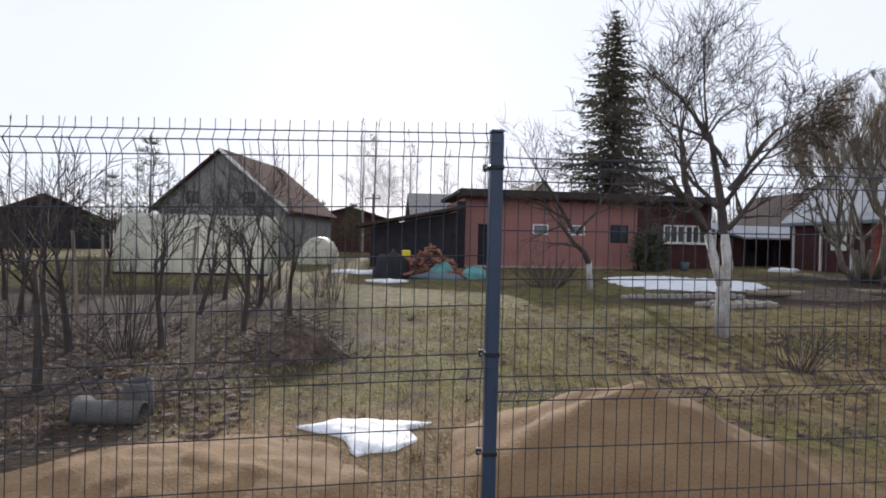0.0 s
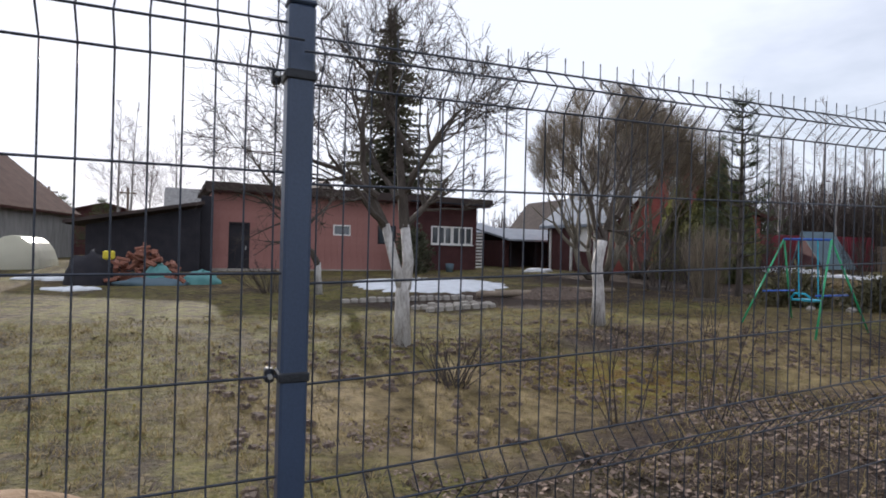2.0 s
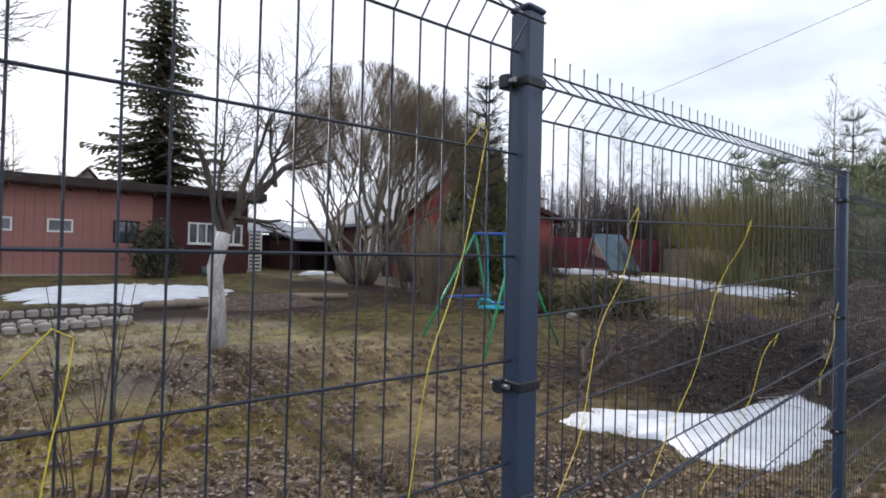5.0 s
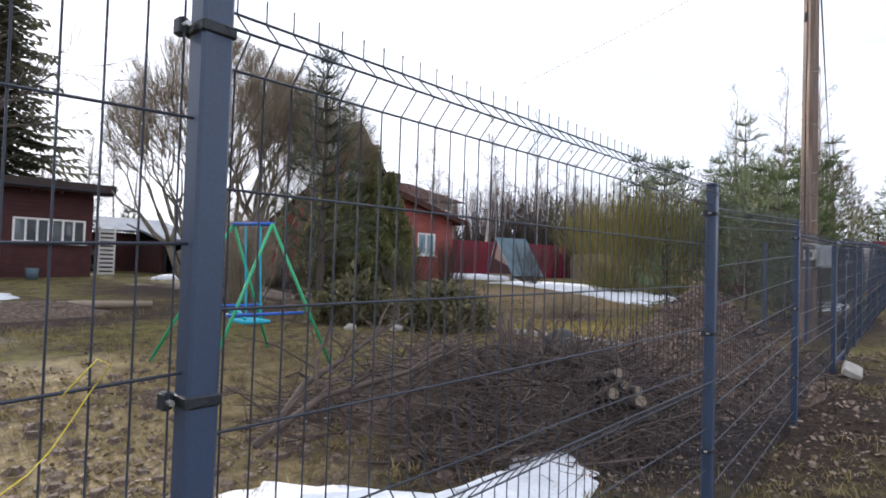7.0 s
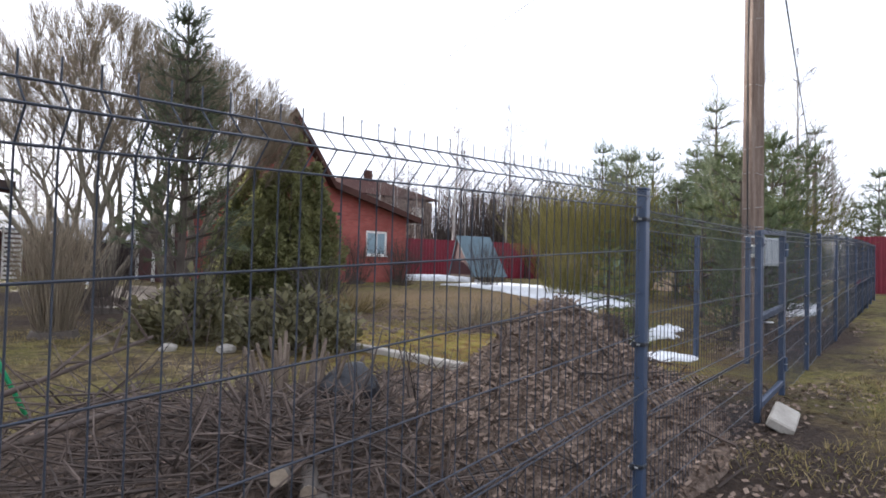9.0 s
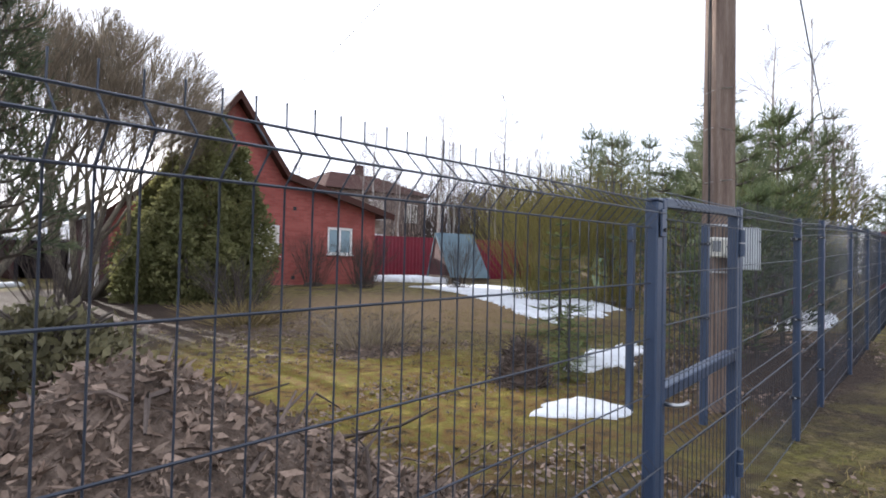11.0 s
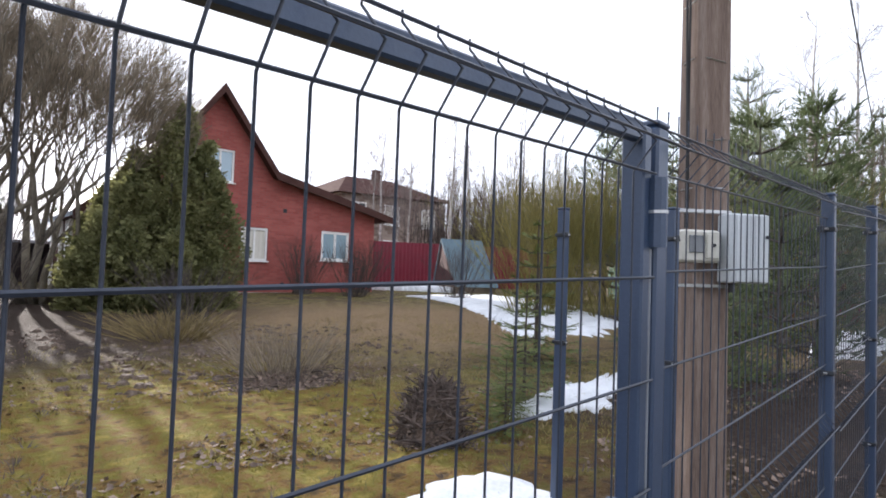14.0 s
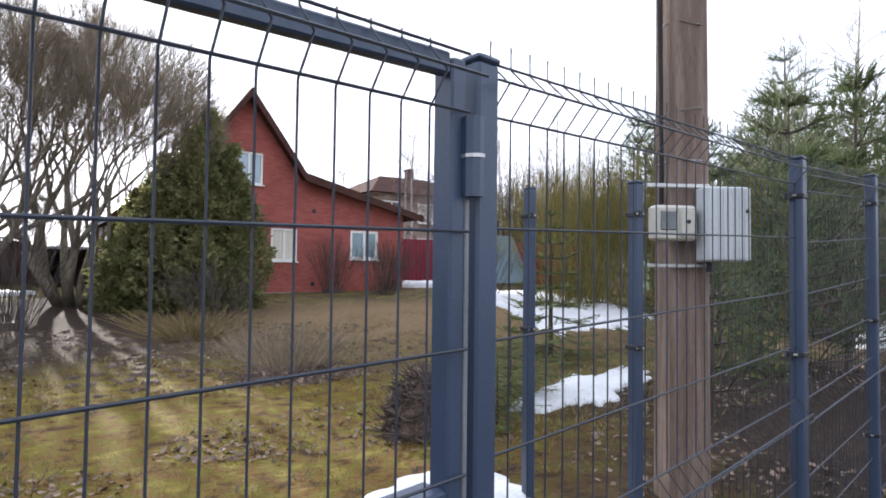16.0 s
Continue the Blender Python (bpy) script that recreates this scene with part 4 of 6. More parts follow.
def whisk(seed, name, place, label, category, height, spread, count, mat, r=0.007, lean=0.25, forks=2, group=""):
    """A shrub of many upright rods from one foot."""
    rng = random.Random(seed)
    g = Geo()
    for i in range(count):
        a, s = rng.uniform(0, 2 * math.pi), rng.random() ** 0.6
        base = Vector((math.cos(a) * s * spread * 0.35, math.sin(a) * s * spread * 0.35, -0.03))
        h = height * rng.uniform(0.6, 1.05)
        tip = base + Vector((math.cos(a) * s * spread * 0.7 + rng.gauss(0, lean * 0.3), math.sin(a) * s * spread * 0.7 + rng.gauss(0, lean * 0.3), h))
        mid = base.lerp(tip, 0.5) + Vector((rng.gauss(0, 0.05), rng.gauss(0, 0.05), 0))
        g.tube([base, mid, tip], [r * 1.4, r, r * 0.45], 3, False)
        for k in range(forks):
            q = mid.lerp(tip, rng.random() * 0.7)
            g.tube([q, q + rand_dir(rng, tip - base, 0.45) * h * rng.uniform(0.15, 0.35)], [r * 0.7, r * 0.35], 3, False)
    if height > 1.9:
        t = thing(name, place, label, category, group)
        tagged(part("brushwood", g, mat, t), kind="stuff")
        part("root_crown", Geo().tube([(0, 0, -0.1), (0, 0, 0.12)], [0.4, 0.3], 10), BARK, t)
        return t
    return single(name, g, mat, label, category, group, "", place)


whisk(21, "broom_shrub", (15.1, 11.6, 0.38), "tall brown broom-like shrub of bare rods", "shrub", 1.95, 0.62, 230, WILLOW, 0.0055, 0.3, 3)
whisk(22, "bare_shrub", (5.6, 7.1, 0.0), "low bare currant bush", "shrub", 0.6, 0.6, 34, TWIG, 0.005, 0.4)
whisk(23, "bare_shrub", (6.6, 5.4, -0.12), "thin bare bush near the mesh fence", "shrub", 1.35, 0.5, 8, TWIG, 0.005, 0.4)
whisk(24, "bare_shrub", (7.6, 5.2, -0.15), "young bare bush with tall shoots", "shrub", 1.6, 0.45, 9, TWIG, 0.005, 0.35)
whisk(25, "dry_clump", (21.1, 8.6, 0.36), "clump of dry brown stalks on the lawn", "plant", 0.72, 0.85, 190, WILLOW, 0.0035, 0.35)
whisk(26, "dry_clump", (21.0, 12.3, 0.42), "tuft of dry straw grass below the thuja", "plant", 0.55, 1.1, 240, STRAW, 0.005, 0.9)
whisk(27, "bare_shrub", (5.0, 16.5, 0.35), "bare currant bush below the garden house", "shrub", 0.9, 1.2, 60, TWIG)


def flakes(rng, g, centre, out, size, count):
    """A clump of small leaf sprays round a point, leaning outwards."""
    for _ in range(count):
        c = centre + Vector((rng.gauss(0, size), rng.gauss(0, size), rng.gauss(0, size)))
        d = rand_dir(rng, out, 0.8)
        s = size * rng.uniform(0.5, 1.1)
        a = d.orthogonal().normalized()
        a = (a * math.cos(k := rng.uniform(0, 6.28)) + d.cross(a) * math.sin(k)) * s * 0.35
        g.add([tuple(c - a * 0.4), tuple(c + d * s * 0.6 - a), tuple(c + d * s * 1.3), tuple(c + d * s * 0.6 + a)], [(0, 1, 2, 3)])


def dense_evergreen(seed, name, place, label, category, profile, mat, clumps=1500, size=0.13, per=9, lumps=0.18, at=(0, 0), thing_of=None, lean=(0, 0), rise=1.3):
    """A dense bush. profile: (height, radius) pairs from the ground up."""
    rng = random.Random(seed)
    t = thing_of or thing(name, place, label, category)
    g, hs = Geo(), [p[0] for p in profile]
    top = hs[-1]
    ax, ay = at
    for _ in range(clumps):
        h = top * rng.random() ** 0.9
        i = max(k for k in range(len(hs) - 1) if hs[k] <= h)
        r = profile[i][1] + (profile[i + 1][1] - profile[i][1]) * (h - hs[i]) / (hs[i + 1] - hs[i])
        a = rng.uniform(0, 2 * math.pi)
        r *= (1 + lumps * noise.noise(Vector((math.cos(a) * 2.2, math.sin(a) * 2.2, h * 1.3 + seed)))) * (1 - 0.3 * rng.random() ** 2)
        r *= 1 + 0.22 * noise.noise(Vector((math.cos(a) * 5, math.sin(a) * 5, h * 0.9 - seed)))
        p = Vector((ax + lean[0] * h / top + math.cos(a) * r, ay + lean[1] * h / top + math.sin(a) * r, h + 0.12 * noise.noise(Vector((a * 3, h * 2, seed)))))
        flakes(rng, g, p, Vector((math.cos(a), math.sin(a), rise)), size * rng.uniform(0.7, 1.5), per)
    part("foliage", g, mat, t)
    core = Geo()
    core.tube([(ax, ay, -0.05), (ax, ay, top * 0.55), (ax + 0.03, ay, top * 0.93)], [0.1, 0.07, 0.02], 7)
    twig_work = Geo()
    rng2 = random.Random(seed + 1)
    for k in range(26):
        h = top * rng2.uniform(0.05, 0.85)
        a = rng2.uniform(0, 6.28)
        i = max(q for q in range(len(hs) - 1) if hs[q] <= h)
        twig_work.tube([(ax, ay, h), (ax + math.cos(a) * profile[i][1] * 0.75, ay + math.sin(a) * profile[i][1] * 0.75, h + 0.3)], [0.03, 0.01], 4, False)
    part("trunk", core, BARK, t)
    tagged(part("branching", twig_work, BARK, t), kind="stuff")
    return t


def plumed_thuja(seed, place, label, plumes):
    """A broad conifer of many upright plumes (x, y, height, radius), each with its own ragged tip."""
    rng = random.Random(seed)
    t = thing("thuja", place, label, "tree")
    stems = Geo()
    for k, (px, py, high, wide) in enumerate(plumes):
        g = Geo()
        n = int(310 * high * wide)
        for _ in range(n):
            u = rng.random() ** 0.85
            h = 0.05 + high * u
            r = wide * (0.72 + 0.5 * u if u < 0.35 else 0.9 * (1 - ((u - 0.35) / 0.65) ** 1.5) + 0.02)
            a = rng.uniform(0, 2 * math.pi)
            r *= 1 + 0.65 * noise.noise(Vector((math.cos(a) * 2.3 + k, math.sin(a) * 2.3, h * 2.0 + seed)))
            r *= (1 - 0.35 * rng.random() ** 2) * (1.22 if rng.random() < 0.12 else 1.0)
            bend = 0.12 * math.sin(h * 1.1 + k)
            p = Vector((px * (1 + 0.08 * u) + bend + math.cos(a) * r, py + math.sin(a) * r, h))
            for _ in range(7):
                c = p + Vector((rng.gauss(0, 0.055), rng.gauss(0, 0.055), rng.gauss(0, 0.06)))
                d = rand_dir(rng, Vector((math.cos(a) * 0.9, math.sin(a) * 0.9, rng.uniform(0.2, 1.6))), 0.5)
                ln, w = rng.uniform(0.07, 0.17), d.orthogonal().normalized()
                w = (w * math.cos(q := rng.uniform(0, 6.28)) + d.cross(w) * math.sin(q)) * ln * 0.26
                tip = c + d * ln - Vector((0, 0, 0.25 * ln))
                g.add([tuple(c), tuple(c + d * ln * 0.55 - w), tuple(tip), tuple(c + d * ln * 0.55 + w)], [(0, 1, 2, 3)])
        part("plume", g, THUJA, t)
        stems.tube([(px * 0.5, py * 0.5, -0.05), (px, py, high * 0.5), (px * 1.05, py, high * 0.92)], [0.07, 0.045, 0.012], 6)
    part("trunk", stems, BARK, t)
    return t


rng = random.Random(31)
plumes = [(0.55, 0.1, 5.0, 0.72), (0.15, -0.25, 4.45, 0.8), (0.85, -0.3, 4.15, 0.72), (-0.35, 0.2, 3.7, 0.78), (-0.85, -0.1, 2.9, 0.76), (-1.2, 0.1, 2.2, 0.66), (-1.45, -0.1, 1.6, 0.5),
          (-0.75, 1.2, 3.0, 0.75), (-0.2, 1.4, 4.0, 0.75), (-1.1, 1.1, 2.2, 0.62)]
plumes += [(math.cos(a) * 1.15 + 0.05, math.sin(a) * 0.95 - 0.1, rng.uniform(1.5, 3.2) * (1.1 if math.cos(a) > 0 else 0.85), rng.uniform(0.5, 0.66)) for a in np.linspace(0.2, 6.0, 10)]
plumed_thuja(31, (22.05, 17.25, 0.4), "large ragged thuja with bronzed tips in front of the brick house", plumes)
dense_evergreen(33, "juniper", (16.5, 10.2, 0.4), "low spreading juniper bush", "shrub", [(0, 0.5), (0.22, 0.72), (0.42, 0.5), (0.62, 0.08)], HEATHER, 330, 0.1, 8, 0.4)
dense_evergreen(34, "juniper", (17.2, 8.5, 0.4), "yellow-green spreading juniper bush", "shrub", [(0, 0.5), (0.25, 0.74), (0.45, 0.5), (0.62, 0.08)], HEATHER, 460, 0.08, 9, 0.5)
dense_evergreen(37, "juniper", (12.2, 24.4, 0.55), "dark bush against the pink wall", "shrub", [(0, 0.5), (0.8, 0.7), (1.5, 0.4), (1.8, 0.05)], SPRUCE, 300, 0.12, 8, 0.4)


def spruce(seed, place, label, height, width, mat=SPRUCE, whorls=30, per=11, name="spruce", group="", droop=0.35, first=0.08, step=0.22, fan=0.3, taper=0.8):
    rng = random.Random(seed)
    t = thing(name, place, label, "tree", group)
    part("trunk", Geo().tube([(0, 0, -0.1), (0.03, 0, height * 0.5), (0, 0, height)], [height * 0.014, height * 0.009, 0.01], 7), BARK, t)
    g = Geo()
    for w in range(whorls):
        s = first + (0.99 - first) * w / (whorls - 1)
        h = height * s
        reach = width * (1 - s) ** taper * rng.uniform(0.62, 1.12) + 0.06
        for k in range(per):
            a = 2 * math.pi * k / per + rng.uniform(-0.35, 0.35)
            ln = reach * rng.uniform(0.6, 1.15)
            d = Vector((math.cos(a), math.sin(a), 0))
            side = Vector((-d.y, d.x, 0))
            n = max(3, int(ln / step))
            for i in range(n):
                u = (i + 0.6) / n
                p = Vector((0, 0, h)) + d * ln * u + Vector((0, 0, -droop * ln * u * (1.5 - u)))
                wd = fan * ln * (1.1 - u * 0.6) * rng.uniform(0.5, 1.0) + 0.05
                for sgn in (-1, 1):
                    q = p + side * sgn * wd + d * wd * 0.5 + Vector((0, 0, -wd * rng.uniform(0.15, 0.7)))
                    b = (d * 0.5 - side * sgn * 0.15).normalized() * ln / n * 0.55
                    g.add([tuple(p - b), tuple(p + b), tuple(q + b * 0.35), tuple(q - b * 0.15)], [(0, 1, 2, 3)])
    part("foliage", g, mat, t)
    return t


def pine_tree(seed, place, label, height, width, whorls=9, per=6, mat=PINE, group="young pines beyond the fences", first=0.12):
    """A young pine: open whorls of rising branches with brushes of needles."""
    rng = random.Random(seed)
    t = thing("pine", place, label, "tree", group)
    wood, g = Geo(), Geo()
    wood.tube([(0, 0, -0.1), (0.04, 0, height * 0.5), (0, 0, height)], [height * 0.016, height * 0.01, 0.012], 6)

    def brush(p, d, ln):
        for _ in range(11):
            e = rand_dir(rng, d, 0.5)
            q = p + d * ln * rng.uniform(-0.6, 0.6)
            s = e.orthogonal().normalized() * 0.014
            g.add([tuple(q - s), tuple(q + s), tuple(q + e * ln * rng.uniform(0.5, 0.9))], [(0, 1, 2)])

    for w in range(whorls):
        s = first + (0.95 - first) * w / (whorls - 1)
        h = height * s
        reach = width * (1 - s) ** 0.75 * rng.uniform(0.8, 1.1) + 0.15
        for k in range(per):
            a = 2 * math.pi * k / per + rng.uniform(-0.4, 0.4) + w
            ln = reach * rng.uniform(0.7, 1.15)
            d = Vector((math.cos(a), math.sin(a), 0.25))
            tip = Vector((0, 0, h)) + d * ln + Vector((0, 0, 0.25 * ln))
            mid = Vector((0, 0, h)) + d * ln * 0.55
            wood.tube([(0, 0, h), mid, tip], [0.03, 0.018, 0.008], 3, False)
            brush(tip, (tip - mid).normalized() + Vector((0, 0, 0.5)), 0.34)
            for j in range(4 + int(ln * 2)):
                u = rng.uniform(0.3, 0.97)
                p = Vector((0, 0, h)).lerp(tip, u)
                q = p + rand_dir(rng, d + Vector((0, 0, 0.3)), 0.9) * ln * 0.3
                brush(q, (q - p).normalized() + Vector((0, 0, 0.35)), 0.3)
    brush(Vector((0, 0, height)), Vector((0, 0, 1)), 0.45)
    brush(Vector((0, 0, height - 0.25)), Vector((0, 0, 1)), 0.45)
    part("trunk", wood, BARK, t)
    part("foliage", g, mat, t)
    return t


spruce(41, (14.3, 33.5, 0.5), "tall dark spruce behind the garden house", 15.6, 4.3, SPRUCE, 46, 10, "spruce", "", 0.42, 0.08, 0.26, 0.24, 0.62)
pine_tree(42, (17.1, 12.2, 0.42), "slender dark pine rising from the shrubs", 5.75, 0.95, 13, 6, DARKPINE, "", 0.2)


def birch(seed, place, label, height, group="bare birches beyond the plots", twigs=5, name="birch", bark=BIRCHBARK, fine=BIRCHTWIG):
    rng = random.Random(seed)
    t = thing(name, place, label, "tree", group)
    w, f = Geo(), Geo()
    pts = [Vector((0, 0, -0.1))]
    for i in range(5):
        pts.append(pts[-1] + Vector((rng.gauss(0, 0.09), rng.gauss(0, 0.09), height / 5)))
    w.tube(pts, [height * 0.011, height * 0.009, height * 0.007, height * 0.005, height * 0.003, 0.006], 6)
    for k in range(34):
        s = rng.uniform(0.25, 0.97) * 5
        i = min(int(s), 4)
        q = pts[i].lerp(pts[i + 1], s - i)
        a = rng.uniform(0, 6.28)
        limb(rng, f, f, q, (math.cos(a), math.sin(a), 1.5), height * 0.2 * (1.15 - s / 5), 0.016, 2, 4, 0.25, 0.02, twigs, 0.5, 0.6)
    part("trunk", w, bark, t)
    part("crown", f, fine, t)
    return t


def scaled(x, y, z, turn, s):
    return pose(x, y, z, 0, 0, turn) @ Matrix.Diagonal((s, s, s, 1))


b1 = birch(51, (36.0, 28.0, 0.8), "slender bare birch beyond the crimson fence", 9.5)
b2 = birch(52, (39.5, 26.5, 0.8), "bare birch with fine upright twigs", 11.0)
b3 = birch(53, (42.5, 24.5, 0.8), "bare multi-twigged birch behind the fence", 8.5)
rng = random.Random(78)
scrub = Geo()
for i in range(1900):
    x, y = rng.uniform(42, 62), rng.uniform(23, 34)
    y += (x - 42) * -0.25
    h = rng.uniform(2.6, 6.8)
    top = Vector((x + rng.gauss(0, 0.35), y + rng.gauss(0, 0.35), 0.8 + h))
    scrub.tube([(x, y, 0.6), top], [0.045, 0.012], 3, False)
    for k in range(6):
        q = Vector((x, y, 0.6)).lerp(top, rng.uniform(0.25, 0.95))
        scrub.tube([q, q + Vector((rng.gauss(0, 0.45), rng.gauss(0, 0.45), rng.uniform(0.3, 1.1)))], [0.018, 0.007], 3, False)
single("bare_scrub", scrub, TWIG, "dense bare scrub beyond the crimson fence", "scrub", "", "stuff")
rng = random.Random(77)
for i in range(60):
    src = (b1, b2, b3)[i % 3]
    u = rng.random()
    x, y = 41 + 34 * u + rng.uniform(-4, 4), 33 - 21 * u + rng.uniform(-5, 9)
    if 39 < x < 53 and y > 36:
        y -= 9
    copy_thing(src, scaled(x, y, 0.8, rng.uniform(0, 360), rng.uniform(0.7, 1.1)))
for x, y, s in ((15.5, 40, 0.95), (17.5, 41, 1.0), (19.3, 39, 0.9), (21.5, 42, 1.0), (3.0, 45, 1.0), (1.2, 47, 0.95), (0.0, 46, 1.1), (-0.8, 48, 1.0),
                (41.4, 7.8, 0.98), (43.0, 9.9, 1.05), (49.0, 29.4, 1.25), (42.4, 6.6, 0.8), (55, 16, 1.35), (66, 13, 1.4), (70, 6, 1.3), (22.5, 52, 0.9), (25, 50, 0.9), (9, 44, 0.9), (11.5, 46, 0.9), (6, 48, 0.9)):
    copy_thing((b1, b2, b3)[int(x * 7) % 3], scaled(x, y, 0.8, x * 57, s))

p1 = pine_tree(61, (37.0, 9.8, 0.8), "young green pine with upright candles", 7.6, 2.0, 10, 6)
p2 = pine_tree(62, (33.0, 11.6, 0.7), "bushy young green pine beyond the board fence", 5.2, 1.9, 8, 7)
p3 = pine_tree(63, (30.0, 7.2, 0.65), "dark young pine near the lane fence", 4.4, 1.6, 8, 6)
for x, y, s, k in ((39.5, 13.5, 0.85, 1), (42.0, 12.0, 1.2, 2), (38.0, 7.6, 0.75, 1), (44, 10, 1.0, 1), (46, 8.5, 1.35, 2), (33.5, 8.6, 1.05, 3),
                   (35.8, 12.8, 1.1, 2), (36.5, 14.5, 0.85, 1), (41, 16, 1.1, 2), (28.2, 6.2, 0.85, 3), (31.8, 6.4, 1.1, 3), (50, 9, 1.2, 1), (53, 6.5, 1.3, 2),
                   (57, 5.5, 1.4, 2), (30.2, 8.6, 0.8, 3), (36.5, 11.0, 1.0, 3), (40.5, 10.2, 1.1, 2), (48, 12, 1.2, 2), (49, 15, 1.1, 1), (-11.0, 30, 0.75, 1), (-14, 33, 0.8, 2), (60, 2, 1.2, 1), (64, -1, 1.3, 2), (44.5, 5.2, 0.95, 3), (46.0, 4.2, 1.05, 3), (45.2, 6.2, 0.95, 3), (47.5, 3.2, 1.1, 3), (20.5, 47, 1.0, 2), (24, 48, 0.8, 2), (-1.5, 44, 0.7, 2), (-4, 47, 0.75, 2)):
    copy_thing((p1, p2, p3)[k - 1], scaled(x, y, 0.7, x * 71, s))

for x, y, sc in ((24.4, 4.6, 0.5), (25.9, 4.7, 0.55), (23.1, 4.75, 0.36), (27.6, 5.2, 0.6), (29.6, 6.3, 0.7), (26.8, 6.6, 0.6)):
    copy_thing(p3, scaled(x, y, ground_z(x, y), x * 33, sc))
# small spruces and olive thicket by the wicket gate
def sapling(seed, place, label, height, width, whorls, group):
    """A young spruce: thin branches fringed with short needled side shoots."""
    rng = random.Random(seed)
    t = thing("spruce", place, label, "tree", group)
    wood, g = Geo(), Geo()
    wood.tube([(0, 0, -0.08), (0.01, 0, height)], [0.022, 0.005], 6)

    def shoot(p, d, ln):
        """A needled shoot: a flat fringe on either side of its stalk."""
        side = d.cross(Vector((rng.gauss(0, 0.3), rng.gauss(0, 0.3), 1))).normalized()
        n = max(4, int(ln / 0.009))
        for k in range(n):
            q = p + d * ln * k / n
            for sg in (-1, 1):
                e = q + (side * sg + d * 0.9 + Vector((0, 0, rng.uniform(-0.3, 0.4)))).normalized() * rng.uniform(0.018, 0.032)
                g.add([tuple(q - d * 0.005), tuple(q + d * 0.005), tuple(e)], [(0, 1, 2)])

    for w in range(whorls):
        u = 0.08 + 0.88 * w / (whorls - 1)
        for k in range(6):
            a = 1.05 * k + w * 0.5 + rng.uniform(-0.3, 0.3)
            ln = width * (1.05 - u) * rng.uniform(0.65, 1.1)
            d = Vector((math.cos(a), math.sin(a), 0.25 - 0.55 * (1 - u)))
            root = Vector((0, 0, height * u))
            tip = root + d * ln + Vector((0, 0, 0.12 * ln))
            mid = root + d * ln * 0.5 - Vector((0, 0, 0.05 * ln))
            wood.tube([root, mid, tip], [0.006, 0.004, 0.002], 3, False)
            axis = (tip - mid).normalized()
            shoot(mid, axis, (tip - mid).length + 0.04)
            for v in np.arange(0.2, 1.0, 0.055 / max(ln, 0.1)):
                p = root.lerp(mid, v * 2) if v < 0.5 else mid.lerp(tip, v * 2 - 1)
                for sg in (-1, 1):
                    sd = (axis.cross(Vector((0, 0, 1))).normalized() * sg + axis * 0.8 + Vector((0, 0, rng.uniform(-0.5, 0.1)))).normalized()
                    shoot(p, sd, ln * 0.34 * (1.1 - v) * rng.uniform(0.6, 1.2) + 0.02)
    part("trunk", wood, BARK, t)
    part("foliage", g, YOUNGSPRUCE, t)
    return t


sp1 = sapling(71, (22.5, 6.25, 0.4), "young light green spruce behind the wicket gate", 1.15, 0.62, 10, "small spruces by the gate")
for x, y, s in ((24.5, 7.75, 1.75), (21.55, 5.62, 0.55), (25.4, 5.4, 1.3), (22.0, 5.95, 0.7)):
    copy_thing(sp1, scaled(x, y, ground_z(x, y), x * 91, s))
for i, (x, y, h) in enumerate(((29.5, 11.8, 3.9), (30.8, 10.4, 3.6), (31.6, 12.6, 4.4), (32.8, 14.2, 4.0), (33.8, 11.6, 4.2), (33.5, 9.2, 3.0), (29.6, 6.2, 3.1))):
    whisk(80 + i, "willow_thicket", (x, y, ground_z(x, y)), "olive-green thicket of thin shoots", "shrub", h, 2.0, 150, OLIVE, 0.005, 2.2, 7, "olive thickets by the fence")
for i, (x, y, h) in enumerate(((29.0, 19.5, 1.9), (27.8, 21.0, 2.0), (30.6, 21.6, 2.1), (18.6, 15.2, 2.2), (16.6, 14.6, 2.0), (22.0, 14.6, 1.2), (31.5, 17.0, 2.0))):
    whisk(150 + i, "bare_shrub", (x, y, ground_z(x, y)), "thin bare shrub with reddish-brown shoots", "shrub", h, 1.1, 70, TWIG, 0.006, 0.9, 4, "bare shrubs by the crimson fence")
# bare scrub behind, in the left garden
rng = random.Random(5)
for i in range(17):
    x, y = -9.5 + rng.random() * 9.0, 6.8 + rng.random() * 9.5
    if x > -3 and y < 10:
        y += 4
    whisk(120 + i, "bare_shrub", (x, y, ground_z(x, y)), "tangled bare bush in the dark bed", "shrub", rng.uniform(0.5, 1.3), rng.uniform(0.6, 1.0), 24, TWIG, 0.005, 0.8, 3, "bare bushes in the bed")
for i, (x, y, h) in enumerate(((-5.6, 9.5, 2.4), (-3.4, 13.0, 2.6), (-7.5, 12.5, 2.8), (-4.6, 15.0, 2.8), (-2.6, 15.5, 2.4), (-4.9, 6.6, 1.9), (-5.9, 16.5, 2.7), (-3.7, 17.0, 2.5), (-6.9, 15.6, 2.6),
                               (-3.35, 5.75, 2.0), (-2.9, 7.7, 1.9), (-3.9, 7.5, 2.1), (-4.6, 8.4, 2.3), (-2.2, 9.2, 2.2), (-1.7, 10.8, 2.4), (-3.3, 10.8, 2.3), (-2.5, 12.2, 2.5))):
    rng2 = random.Random(200 + i)
    t = thing("fruit_tree", (x, y, ground_z(x, y) - 0.03), "thin bare plum tree in the dark bed", "tree", "plum trees")
    w = Geo()
    limb(rng2, w, w, (0, 0, 0), (0.05, 0, 1), h * 0.6, 0.05, 0, 3, 0.2, 0.05, 5, 0.6, 0.6)
    part("trunk", w, TWIG, t)

